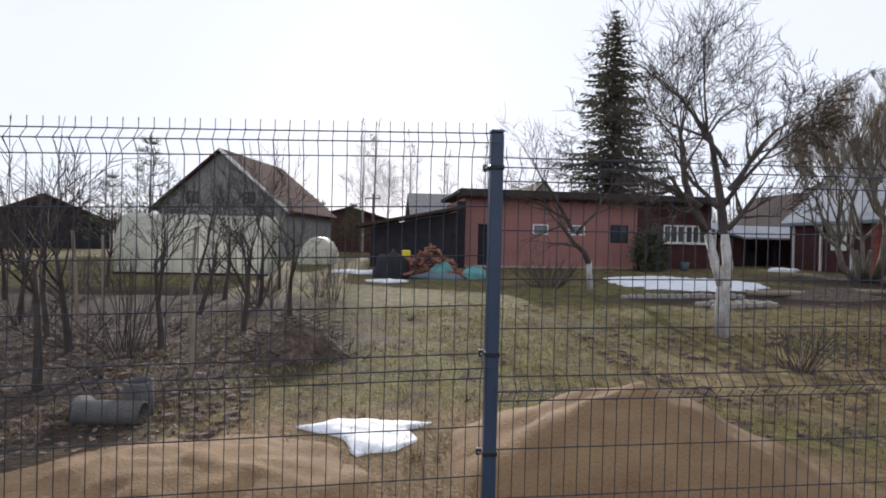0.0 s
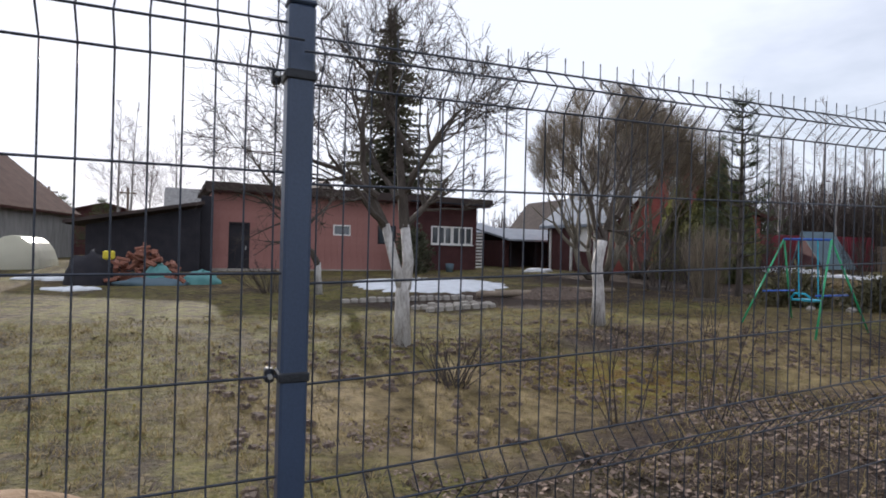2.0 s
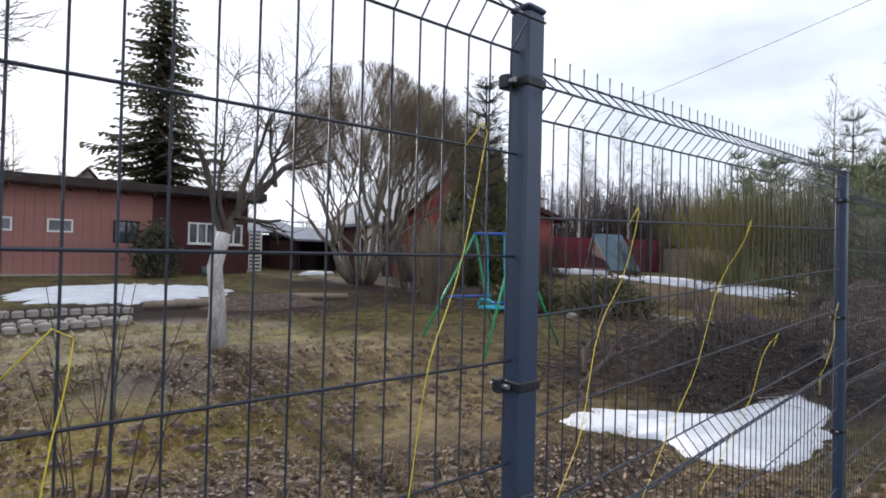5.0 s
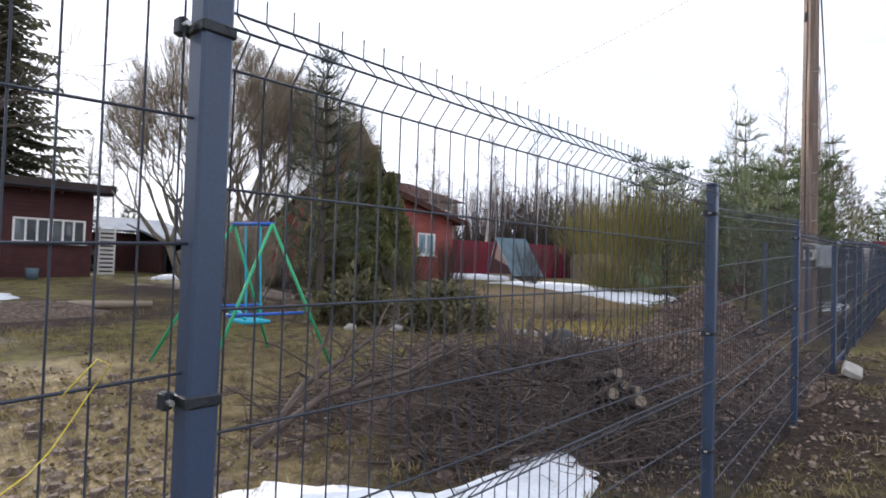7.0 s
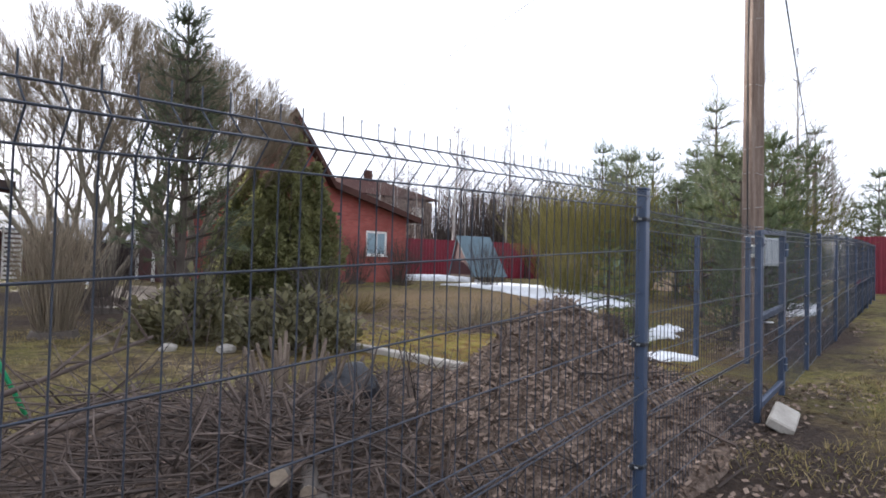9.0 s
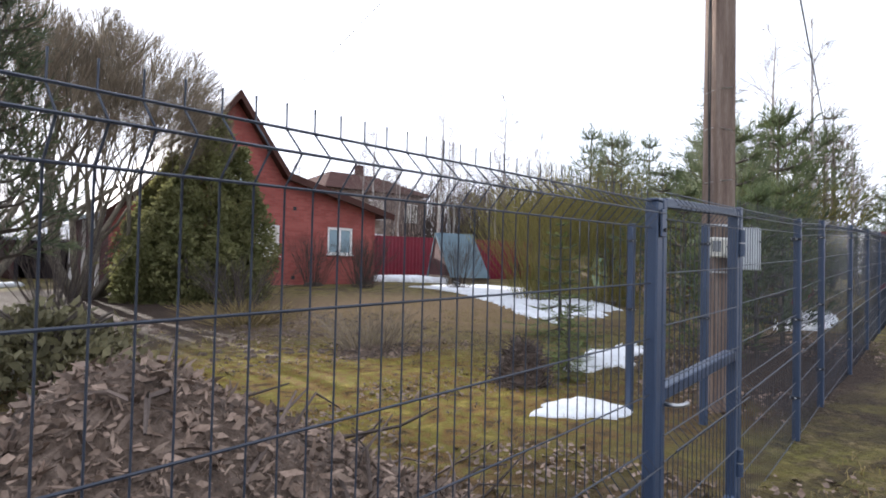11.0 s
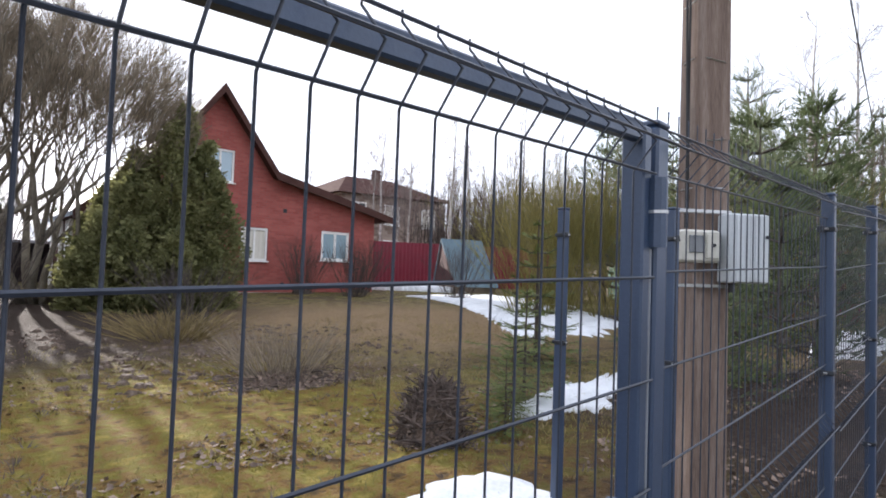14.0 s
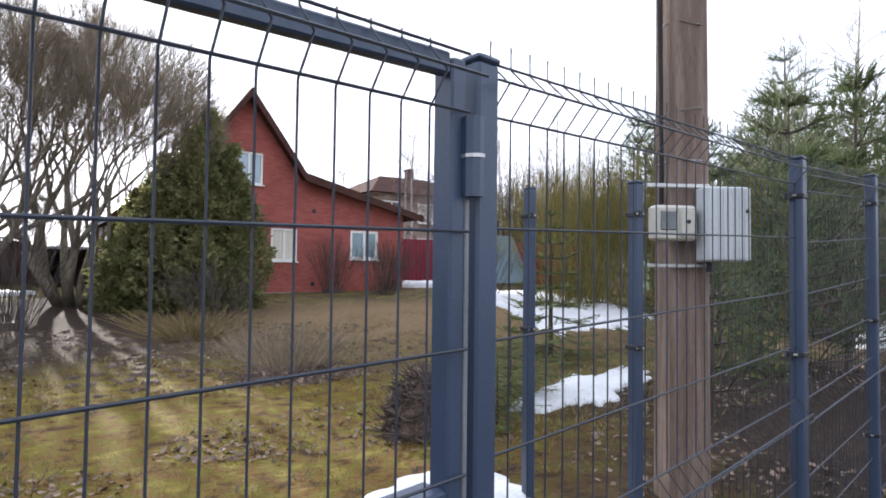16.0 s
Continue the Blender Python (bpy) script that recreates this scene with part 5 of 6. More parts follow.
# far woods closing the horizon
rng = random.Random(9)
g = Geo()
for i in range(6800):
    a = radians(rng.uniform(-70, 215))
    d = rng.uniform(75, 110)
    x, y = 15 + math.cos(a) * d, 5 + math.sin(a) * d
    h = rng.uniform(2.2, 5.2) * (0.8 + 0.5 * noise.noise(Vector((a * 4, 0.3, 1.0)))) * (1.75 if 0.0 < a < 1.2 else 1.0)
    top = Vector((x + rng.gauss(0, 0.5), y + rng.gauss(0, 0.5), 0.8 + h))
    g.tube([(x, y, 0.5), top], [0.09, 0.02], 3, False)
    for k in range(4):
        q = Vector((x, y, 0.5)).lerp(top, rng.uniform(0.3, 0.95))
        g.tube([q, q + Vector((rng.gauss(0, 0.6), rng.gauss(0, 0.6), rng.uniform(0.3, 1.0)))], [0.04, 0.015], 3, False)
single("far_woods", g, TWIG, "distant bare woods along the horizon", "woods", "", "stuff")

# ---------------------------------------------------------------- the welded mesh fence
POSTS = [(-7.477, 2.205, 2.08), (-4.917, 2.203, 2.075), (-2.357, 2.2, 2.07), (0.203, 2.197, 2.062), (2.763, 2.18, 2.032), (5.321, 2.194, 2.045), (7.879, 2.238, 2.038), (10.432, 2.448, 2.03),
         (12.99, 2.58, 1.962), (15.539, 2.808, 1.985), (18.053, 3.002, 1.94), (19.158, 3.094, 2.005), (20.864, 3.25, 2.075), (21.99, 3.346, 2.142),
         (24.02, 3.51, 2.236), (26.03, 3.68, 2.31), (28.1, 3.86, 2.38), (30.2, 4.04, 2.45), (32.3, 4.22, 2.5), (34.4, 4.42, 2.55), (36.5, 4.6, 2.6)]
PITCH = 0.055
# height of each panel's top rod against the two posts that carry it
PANEL_ENDS = {3: (-0.108, -0.045), 4: (-0.066, 0.005), 5: (-0.03, 0.003), 6: (-0.118, 0.0), 8: (-0.119, 0.0), 11: (-0.002, -0.01)}
RODS = [(-0.02, 0.0), (-0.065, -0.045), (-0.115, 0.0), (-0.313, 0.0), (-0.51, 0.0), (-0.71, 0.0), (-0.905, 0.0), (-0.955, -0.045), (-1.005, 0.0),
        (-1.2, 0.0), (-1.4, 0.0), (-1.6, 0.0)]
WIRE_PTS = [(0, 0, 0.022)] + [(0, y, z) for z, y in RODS] + [(0, 0, -1.74)]
WIRE = Geo().tube(WIRE_PTS, 0.0019, 5).mesh("wire", WIREPAINT, True)


def mesh_run(parent, length, rise, x0=0.0, offset=-0.004):
    """Upright wires and level rods of one welded panel, along local x."""
    n = int((length - x0) / PITCH)
    x = x0 + (length - x0 - (n - 1) * PITCH) / 2
    for i in range(n):
        part("wire", WIRE, WIREPAINT, parent).location = (x, 0, rise * x / length)
        x += PITCH
    for z, y in RODS:
        part("rod", Geo().tube([(x0, y + offset, z), (length, y + offset, z + rise)], 0.0027, 5), WIREPAINT, parent)


def fence_post(x, y, top, ang, clamps, group="fence posts"):
    base = ground_z(x, y)
    p = thing("fence_post", pose(x, y, base, 0, 0, ang), "dark blue-grey square steel fence post with clamps", "fence post", group)
    h = top - base
    part("post", Geo().box(-0.026, 0.026, -0.024, 0.024, -0.3, h - 0.012, 0.005), STEEL, p)
    part("cap", Geo().box(-0.028, 0.028, -0.026, 0.026, h - 0.012, h, 0.004), STEEL, p)
    for c in clamps:
        z = h - c
        b = part("clamp", Geo().box(-0.0295, 0.0295, -0.0275, 0.036, z - 0.01, z + 0.01, 0.003).box(-0.05, -0.033, 0.006, 0.03, z - 0.014, z + 0.014, 0.003), CLAMP, p)
        part("bolt", Geo().tube([(-0.042, -0.008, z), (-0.042, 0.036, z)], 0.005, 6), STEEL_EDGE, b)
    return p


for i, (x, y, top) in enumerate(POSTS):
    a = POSTS[min(i + 1, len(POSTS) - 1)]
    b = POSTS[max(i - 1, 0)]
    ang = math.degrees(math.atan2(a[1] - b[1], a[0] - b[0]))
    fence_post(x, y, top, ang, () if i in (10, 11) else (0.15, 0.735, 1.3) if i != 3 else (0.15, 0.9, 1.3))
for i, (p, q) in enumerate(zip(POSTS, POSTS[1:])):
    if i == 10:
        continue
    d = Vector((q[0] - p[0], q[1] - p[1]))
    ang = math.degrees(math.atan2(d.y, d.x))
    at_p, at_q = PANEL_ENDS.get(i, (-0.106, -0.012) if i < 11 else (-0.03, -0.03))
    f = thing("wire_fence", pose(p[0], p[1] + 0.004, p[2] + at_p + 0.02, 0, 0, ang), "dark welded wire mesh fence panel with folded ribs", "wire fence", "mesh fence panels")
    mesh_run(f, d.length, q[2] + at_q - p[2] - at_p, 0.0)

# side run of lower posts that leaves the fence behind the pole
for x, y, top in ((20.74, 3.86, 2.04), (20.69, 4.46, 2.07)):
    fence_post(x, y, top, 80, (0.15, 0.735), "posts of the side run")

# wicket gate
gx, gy = 18.055, 3.002
g_ang = math.degrees(math.atan2(3.092 - 3.002, 19.138 - 18.055))
gate = thing("wicket_gate", pose(gx, gy, 0, 0, 0, g_ang), "blue-grey steel wicket gate filled with welded mesh", "gate")
T, SAG = 1.938, 0.042                  # top at the latch side; it rises towards the hinges


def hung(g):
    """The same geometry, skewed as the gate hangs."""
    g.v = [(x, y, z + SAG * x) for x, y, z in g.v]
    return g


part("stile", hung(Geo().box(0.026, 0.062, -0.026, 0.02, 0.5, T, 0.004)), STEEL, gate)
part("stile", hung(Geo().box(1.018, 1.05, -0.026, 0.02, 0.5, T, 0.004)), STEEL, gate)
part("top_rail", hung(Geo().box(0.062, 1.018, -0.024, 0.0, T - 0.03, T + 0.008, 0.004)), STEEL, gate)
part("middle_rail", hung(Geo().box(0.062, 1.018, -0.026, 0.03, 1.205, 1.252, 0.004)), STEEL, gate)
part("bottom_rail", hung(Geo().box(0.062, 1.018, -0.024, 0.018, 0.5, 0.55, 0.004)), STEEL, gate)
GATE_RODS = [(-0.035, 0.0), (-0.081, -0.04), (-0.131, 0.0), (-0.324, 0.0), (-0.512, 0.0), (-0.71, 0.0), (-0.905, 0.0), (-0.95, -0.045), (-1.0, 0.0), (-1.2, 0.0)]
GATE_WIRE = Geo().tube([(0, 0, -0.022)] + [(0, y, z) for z, y in GATE_RODS] + [(0, 0, -1.4)], 0.0019, 5).mesh("wire", WIREPAINT, True)
for i in range(17):
    x = 0.083 + i * 0.0553
    part("wire", GATE_WIRE, WIREPAINT, gate).location = (x, -0.03, T + 0.052 + 0.027 * x)
for z, y in GATE_RODS:
    part("rod", Geo().tube([(0.03, y - 0.034, T + 0.058 + z), (1.05, y - 0.034, T + 0.086 + z)], 0.0028, 5), WIREPAINT, gate)
for z in (1.777, 0.7):
    h = part("hinge", hung(Geo().tube([(1.058, -0.034, z - 0.065), (1.058, -0.034, z + 0.065)], 0.019, 10)), STEEL, gate)
    part("hinge_pin", hung(Geo().tube([(1.058, -0.034, z - 0.002), (1.058, -0.034, z + 0.004)], 0.0205, 10)), STEEL_EDGE, h)
lk = part("latch_plate", Geo().box(-0.018, 0.024, -0.036, -0.0275, 1.8, 1.9, 0.003), STEEL, gate)
part("bolt", Geo().tube([(0.002, -0.037, 1.825), (0.002, -0.044, 1.825)], 0.008, 8), CLAMP, lk)
part("handle", Geo().tube([(0.045, -0.03, 1.2), (0.045, -0.07, 1.2), (0.06, -0.082, 1.2), (0.13, -0.084, 1.196), (0.145, -0.075, 1.194)], 0.008, 8), STEEL_EDGE, gate, "bright lever handle", True)
part("stop_strip", hung(Geo().box(1.052, 1.063, -0.024, 0.0, 0.55, 1.71, 0.002)), PALESTEEL, gate)

# ---------------------------------------------------------------- pole with meter boxes
pz = ground_z(21.28, 3.97)
pole = thing("utility_pole", pose(21.3, 3.97, pz, 0, 0, -33), "weathered brown utility pole with cable and wire ties", "utility pole")
part("shaft", Geo().add([(s * w * u, t * w * v, z) for z, w in ((-0.3, 0.108), (3.2, 0.096), (7.6, 0.08)) for s, t, u, v in
                         ((-1, -1, 0.82, 1), (1, -1, 0.82, 1), (1, -1, 1, 0.82), (1, 1, 1, 0.82), (1, 1, 0.82, 1), (-1, 1, 0.82, 1), (-1, 1, 1, 0.82), (-1, -1, 1, 0.82))],
                        [(r * 8 + i, r * 8 + (i + 1) % 8, r * 8 + 8 + (i + 1) % 8, r * 8 + 8 + i) for r in range(2) for i in range(8)] + [tuple(range(16, 24))]), POLEWOOD, pole)
for z, tilt in ((1.32, 0.0), (1.72, 0.0), (1.98, 0.015), (2.42, -0.02), (2.78, 0.02), (3.6, -0.015), (4.5, 0.02)):
    r = 0.108 - z * 0.0036
    part("wire_tie", Geo().tube([(r * math.cos(a) * (1.15 if abs(math.sin(2 * a)) > 0.5 else 1.0), r * math.sin(a) * (1.15 if abs(math.sin(2 * a)) > 0.5 else 1.0), z + tilt * math.cos(a)) for a in np.linspace(0, 6.283, 17)], 0.004, 4, False), STEEL_EDGE, pole)
for dx in (-0.128, -0.142):
    part("cable", Geo().tube([(dx - 0.006 * math.sin(z * 3 + dx * 90), -0.05 + 0.01 * math.sin(z * 2.2), z) for z in np.linspace(1.5, 7.2, 40)], 0.007, 5), BLACKRUBBER, pole)
part("insulator", Geo().tube([(-0.17, -0.05, 5.35), (-0.17, -0.05, 5.5)], [0.03, 0.02], 8), BLACKRUBBER, pole)

mb = thing("meter_box", pose(21.23, 4.01, pz + 1.33, 0, 0, -33), "cream plastic meter box strapped to the pole", "meter box")
part("case", Geo().box(-0.155, 0.06, -0.2, -0.12, -0.02, 0.15, 0.012), CREAMBOX, mb)
part("window", Geo().box(-0.125, -0.045, -0.206, -0.201, 0.03, 0.12, 0.003), GLASS, mb)
part("cover", Geo().box(-0.03, 0.045, -0.21, -0.201, 0.0, 0.13, 0.006), CREAMBOX, mb)
part("screw", Geo().tube([(0.01, -0.211, 0.07), (0.01, -0.216, 0.07)], 0.01, 8), CLAMP, mb)
cb = thing("control_cabinet", pose(21.23, 4.01, pz + 1.21, 0, 0, -33), "light grey ribbed metal cabinet on the pole", "cabinet")
part("body", Geo().box(0.085, 0.3, -0.24, -0.12, 0.0, 0.36, 0.008), GREYBOX, cb)
dd = part("door", Geo().box(0.09, 0.295, -0.252, -0.242, 0.006, 0.354, 0.003), GREYBOX, cb)
for i in range(7):
    part("rib", Geo().box(0.105 + i * 0.026, 0.113 + i * 0.026, -0.258, -0.252, 0.01, 0.35, 0.002), GREYBOX, dd)
part("lock", Geo().tube([(0.275, -0.253, 0.24), (0.275, -0.262, 0.24)], 0.01, 8), CLAMP, dd)
part("gland", Geo().tube([(0.14, -0.17, -0.05), (0.14, -0.17, 0.002)], 0.018, 8), BLACKRUBBER, cb)
part("bracket", Geo().box(-0.16, 0.16, -0.135, -0.1195, 0.365, 0.385, 0.003), STEEL_EDGE, cb)
part("bracket", Geo().box(-0.16, 0.16, -0.135, -0.1195, -0.03, -0.012, 0.003), STEEL_EDGE, cb)

# overhead wires
def span(name, a, b, sag, r, label):
    a, b = Vector(a), Vector(b)
    pts = [a.lerp(b, s) - Vector((0, 0, sag * 4 * s * (1 - s))) for s in np.linspace(0, 1, 25)]
    return single(name, Geo().tube(pts, r, 5), BLACKRUBBER, label, "cable")


span("overhead_cable", (21.35, 3.9, 7.35), (53.4, 9.7, 7.8), 0.35, 0.018, "twisted black overhead cable")
span("overhead_wire", (21.2, 4.0, 7.3), (25.4, 21.4, 6.4), 0.25, 0.006, "thin overhead service wire to the brick house")
far = thing("utility_pole", (53.4, 9.7, 0.6), "distant wooden utility pole", "utility pole")
part("shaft", Geo().tube([(0, 0, -0.2), (0, 0, 7.4)], [0.13, 0.1], 8), POLEWOOD, far)
part("crossarm", Geo().box(-0.5, 0.5, -0.05, 0.05, 6.9, 7.0, 0.01), POLEWOOD, far)
for x, y in ((2.6, 44), (-2.2, 47)):
    fp = thing("utility_pole", (x - 2.6, y, 0.6), "distant thin wooden pole behind the roofs", "utility pole")
    part("shaft", Geo().tube([(0, 0, -0.2), (0, 0, 4.6)], [0.1, 0.08], 8), POLEWOOD, fp)
    part("crossarm", Geo().box(-0.5, 0.5, -0.05, 0.05, 4.2, 4.3, 0.01), POLEWOOD, fp)

# ---------------------------------------------------------------- swing set
sw = thing("swing_set", (13.28, 7.86, 0.22), "green and blue tubular garden swing with a cyan seat", "swing")
A, B = Vector((-0.02, 0.43, 1.72)), Vector((0.02, -0.43, 1.7))
part("top_bar", Geo().tube([A, B], 0.024, 8), SWINGBLUE, sw, "blue top bar", True)
for e, s in ((A, 1), (B, -1)):
    for dx in (-0.85, 0.72):
        part("leg", Geo().tube([e, e + Vector((dx, 0.62 * s * 0.45, -1.72))], 0.018, 8), SWINGGREEN, sw, "", True)
part("cross_bar", Geo().tube([(-0.5, 0.5, 0.72), (0.42, 0.5, 0.72)], 0.018, 8), SWINGBLUE, sw, "", True)
part("cross_bar", Geo().tube([(-0.5, -0.5, 0.7), (0.42, -0.5, 0.7)], 0.018, 8), SWINGBLUE, sw, "", True)
for s in (-0.2, 0.16):
    part("rope", Geo().tube([(0, s, 1.7), (0.02, s, 1.2), (0.05, s, 0.62)], 0.012, 6), CYAN, sw)
st = part("seat", Geo().box(-0.16, 0.18, -0.2, 0.18, 0.56, 0.6, 0.012), CYAN, sw, "cyan plastic seat")
part("seat_back", Geo().tube([(-0.14, -0.2, 0.62), (-0.17, -0.1, 0.7), (-0.17, 0.1, 0.7), (-0.14, 0.18, 0.62)], 0.02, 6), CYAN, st)

# ---------------------------------------------------------------- snow
def snow_patch(name, label, outline, lift=0.05, ragged=0.12, seed=1):
    """Old snow lying on the ground within an outline (x, y), domed and ragged."""
    pts, n = [], len(outline)
    for i in range(n):
        a, b = Vector(outline[i]), Vector(outline[(i + 1) % n])
        k = max(2, int((b - a).length / 0.07))
        pts += [a.lerp(b, j / k) for j in range(k)]
    c = sum((Vector(p) for p in pts), Vector((0, 0))) / len(pts)
    ring = []
    for p in pts:
        d = p - c
        ring.append(c + d * (1 + ragged * 1.3 * noise.noise(Vector((p.x * 2.2, p.y * 2.2, seed))) + ragged * 1.5 * noise.noise(Vector((p.x * 6.5, p.y * 6.5, seed)))))
    g, m = Geo(), len(ring)
    shells = [(1.0, -0.1), (0.985, 0.3), (0.94, 0.6), (0.88, 0.8), (0.8, 0.95), (0.7, 1.0), (0.6, 1.05), (0.47, 1.08), (0.35, 1.1), (0.22, 1.1), (0.1, 1.1)]
    verts = []
    for s, h in shells:
        for p in ring:
            q = c + (p - c) * s
            verts.append((q.x, q.y, ground_z(q.x, q.y) + lift * h + (0.022 * wave(q.x, q.y, 4.0) + 0.016 * wave(q.x, q.y, 11.0) if s < 0.95 else 0)))
    verts.append((c.x, c.y, ground_z(c.x, c.y) + lift * 1.1))
    faces = [(r * m + i, r * m + (i + 1) % m, r * m + m + (i + 1) % m, r * m + m + i) for r in range(len(shells) - 1) for i in range(m)]
    faces += [((len(shells) - 1) * m + i, (len(shells) - 1) * m + (i + 1) % m, len(verts) - 1) for i in range(m)]
    return single(name, g.add(verts, faces), SNOW, label, "snow", "snow patches", "", (0, 0, 0), True)


snow_patch("snow_patch", "thin melting snow patch on the sandy ground", [(-0.79, 4.43), (-0.3, 4.65), (0.27, 4.55), (0.05, 4.35), (0.12, 4.05), (-0.35, 3.77), (-0.45, 4.15)], 0.035, 0.1, 2)
snow_patch("snow_patch", "wide old snow patch below the garden house", [(7.6, 17.6), (8.6, 20.2), (10.6, 21.0), (12.6, 18.4), (12.0, 16.4), (9.8, 15.2), (8.2, 15.9)], 0.08, 0.12, 3)
snow_patch("snow_patch", "snow patch lying along the mesh fence", [(11.5, 5.1), (11.5, 4.65), (11.7, 4.15), (11.5, 3.8), (11.55, 3.35), (11.85, 3.08), (12.6, 3.15), (13.55, 3.45), (13.55, 3.8), (13.2, 3.75), (12.6, 4.0), (12.3, 4.65), (11.95, 5.15)], 0.045, 0.07, 4)
snow_patch("snow_patch", "long snow strip along the far edge of the lawn", [(31.0, 18.6), (30.2, 15.4), (28.0, 12.0), (26.2, 9.6), (27.6, 8.8), (30.5, 10.2), (33.5, 14.0), (35.0, 19.0)], 0.1, 0.1, 5)
snow_patch("snow_patch", "snow heap along the crimson fence", [(31.5, 24.8), (33.5, 22.6), (35.0, 20.5), (36.2, 22.2), (34.5, 24.6), (32.3, 26.3)], 0.25, 0.12, 6)
snow_patch("snow_patch", "snow remaining beside the wicket gate spruces", [(22.1, 5.95), (22.1, 5.6), (22.6, 5.6), (23.9, 5.95), (24.6, 6.4), (23.6, 6.6), (22.7, 6.3)], 0.05, 0.3, 7)
snow_patch("snow_patch", "snow lying just inside the wicket gate", [(20.0, 4.98), (20.15, 4.65), (20.5, 4.38), (20.75, 4.5), (20.75, 4.8), (20.65, 4.95), (20.3, 5.1)], 0.045, 0.25, 8)
snow_patch("snow_patch", "narrow snow by the lane fence", [(28.0, 4.7), (30.5, 4.9), (33.0, 5.6), (33.2, 6.3), (30.0, 6.0), (28.2, 5.4)], 0.1, 0.12, 9)
snow_patch("snow_patch", "small snow remnant by the woodpile", [(-0.4, 18.4), (0.5, 18.7), (1.0, 18.2), (0.2, 17.8)], 0.07, 0.12, 10)
snow_patch("snow_patch", "snow remnant behind the bushes", [(-1.8, 22.0), (0.2, 22.6), (1.0, 22.0), (-0.6, 21.4)], 0.1, 0.12, 11)
snow_patch("snow_patch", "small snow remnant by the low sheds", [(17.6, 24.0), (18.4, 24.6), (19.4, 24.1), (18.6, 23.5)], 0.14, 0.12, 12)
snow_patch("snow_patch", "snow remnant in the brush pile", [(12.9, 3.7), (13.3, 3.5), (13.7, 3.7), (13.4, 4.1)], 0.05, 0.14, 13)
snow_patch("snow_patch", "small snow remnant in front of the fence mound", [(1.9, 4.3), (2.3, 4.5), (2.6, 4.2), (2.3, 4.0)], 0.03, 0.14, 14)


# ---------------------------------------------------------------- heaps
def heap(name, label, category, cx, cy, rx, ry, high, mat, seed, power=1.4, litter=0, litter_mat=LEAF, twigs=0, turn=0.0, reach=1.0):
    t = thing(name, (0, 0, 0), label, category)
    g, n, rings = Geo(), 64, 22
    ca, sa = math.cos(turn), math.sin(turn)

    def at(u, a):
        dx, dy = math.cos(a) * u * rx, math.sin(a) * u * ry
        x, y = cx + dx * ca - dy * sa, cy + dx * sa + dy * ca
        k = 1 + 0.22 * noise.noise(Vector((math.cos(a) * 1.3, math.sin(a) * 1.3, seed)))
        h = high * max(0.0, 1 - (u / k) ** power) if u < k else 0
        return Vector((x, y, ground_z(x, y) - 0.03 + h * (1 + 0.14 * wave(x + seed, y, 2.2)) + 0.04 * wave(x, y + seed, 6.0) * min(1, (1.05 - u) * 4)))
    verts = [at(0, 0)] + [at(u / rings * 1.15, 2 * math.pi * i / n) for u in range(1, rings + 1) for i in range(n)]
    faces = [(0, 1 + i, 1 + (i + 1) % n) for i in range(n)]
    faces += [(1 + r * n + i, 1 + r * n + n + i, 1 + r * n + n + (i + 1) % n, 1 + r * n + (i + 1) % n) for r in range(rings - 1) for i in range(n)]
    part("mound", g.add([tuple(v) for v in verts], faces), mat, t, "", True)
    rng = random.Random(seed)
    if litter:
        lg = Geo()
        for _ in range(litter):
            p = at(math.sqrt(rng.random()) * 1.0, rng.uniform(0, 6.283)) + Vector((0, 0, rng.uniform(0.0, 0.03)))
            d = rand_dir(rng, (0, 0, 1), 1.0).orthogonal().normalized()
            e = Vector((rng.gauss(0, 1), rng.gauss(0, 1), rng.gauss(0, 0.6))).normalized()
            s, k = rng.uniform(0.006, 0.02), rng.uniform(1.2, 3.2)
            lg.add([tuple(p), tuple(p + d * s + e * s * 0.4 * k), tuple(p + d * s * 0.3 + e * s * 1.4 * k), tuple(p - d * s * 0.5 + e * s * 0.8 * k)], [(0, 1, 2, 3)])
        tagged(part("leaf_litter", lg, litter_mat, t), kind="stuff")
    if twigs:
        tg = Geo()
        for _ in range(twigs):
            p = at(math.sqrt(rng.random()) * 1.05, rng.uniform(0, 6.283)) + Vector((0, 0, 0.02))
            d = Vector((rng.gauss(0, 1), rng.gauss(0, 1), rng.uniform(-0.15, 0.5))).normalized()
            ln, r = rng.uniform(0.25, 1.1) * reach, rng.uniform(0.003, 0.011)
            m = p + d * ln * 0.5 + Vector((rng.gauss(0, 0.05), rng.gauss(0, 0.05), rng.gauss(0, 0.05)))
            tg.tube([p, m, p + d * ln], [r, r * 0.8, r * 0.4], 4, False)
            if rng.random() < 0.6:
                tg.tube([m, m + rand_dir(rng, d, 0.6) * ln * 0.4], [r * 0.6, r * 0.3], 3, False)
        tagged(part("brushwood", tg, BRUSH, t), kind="stuff")
    return t


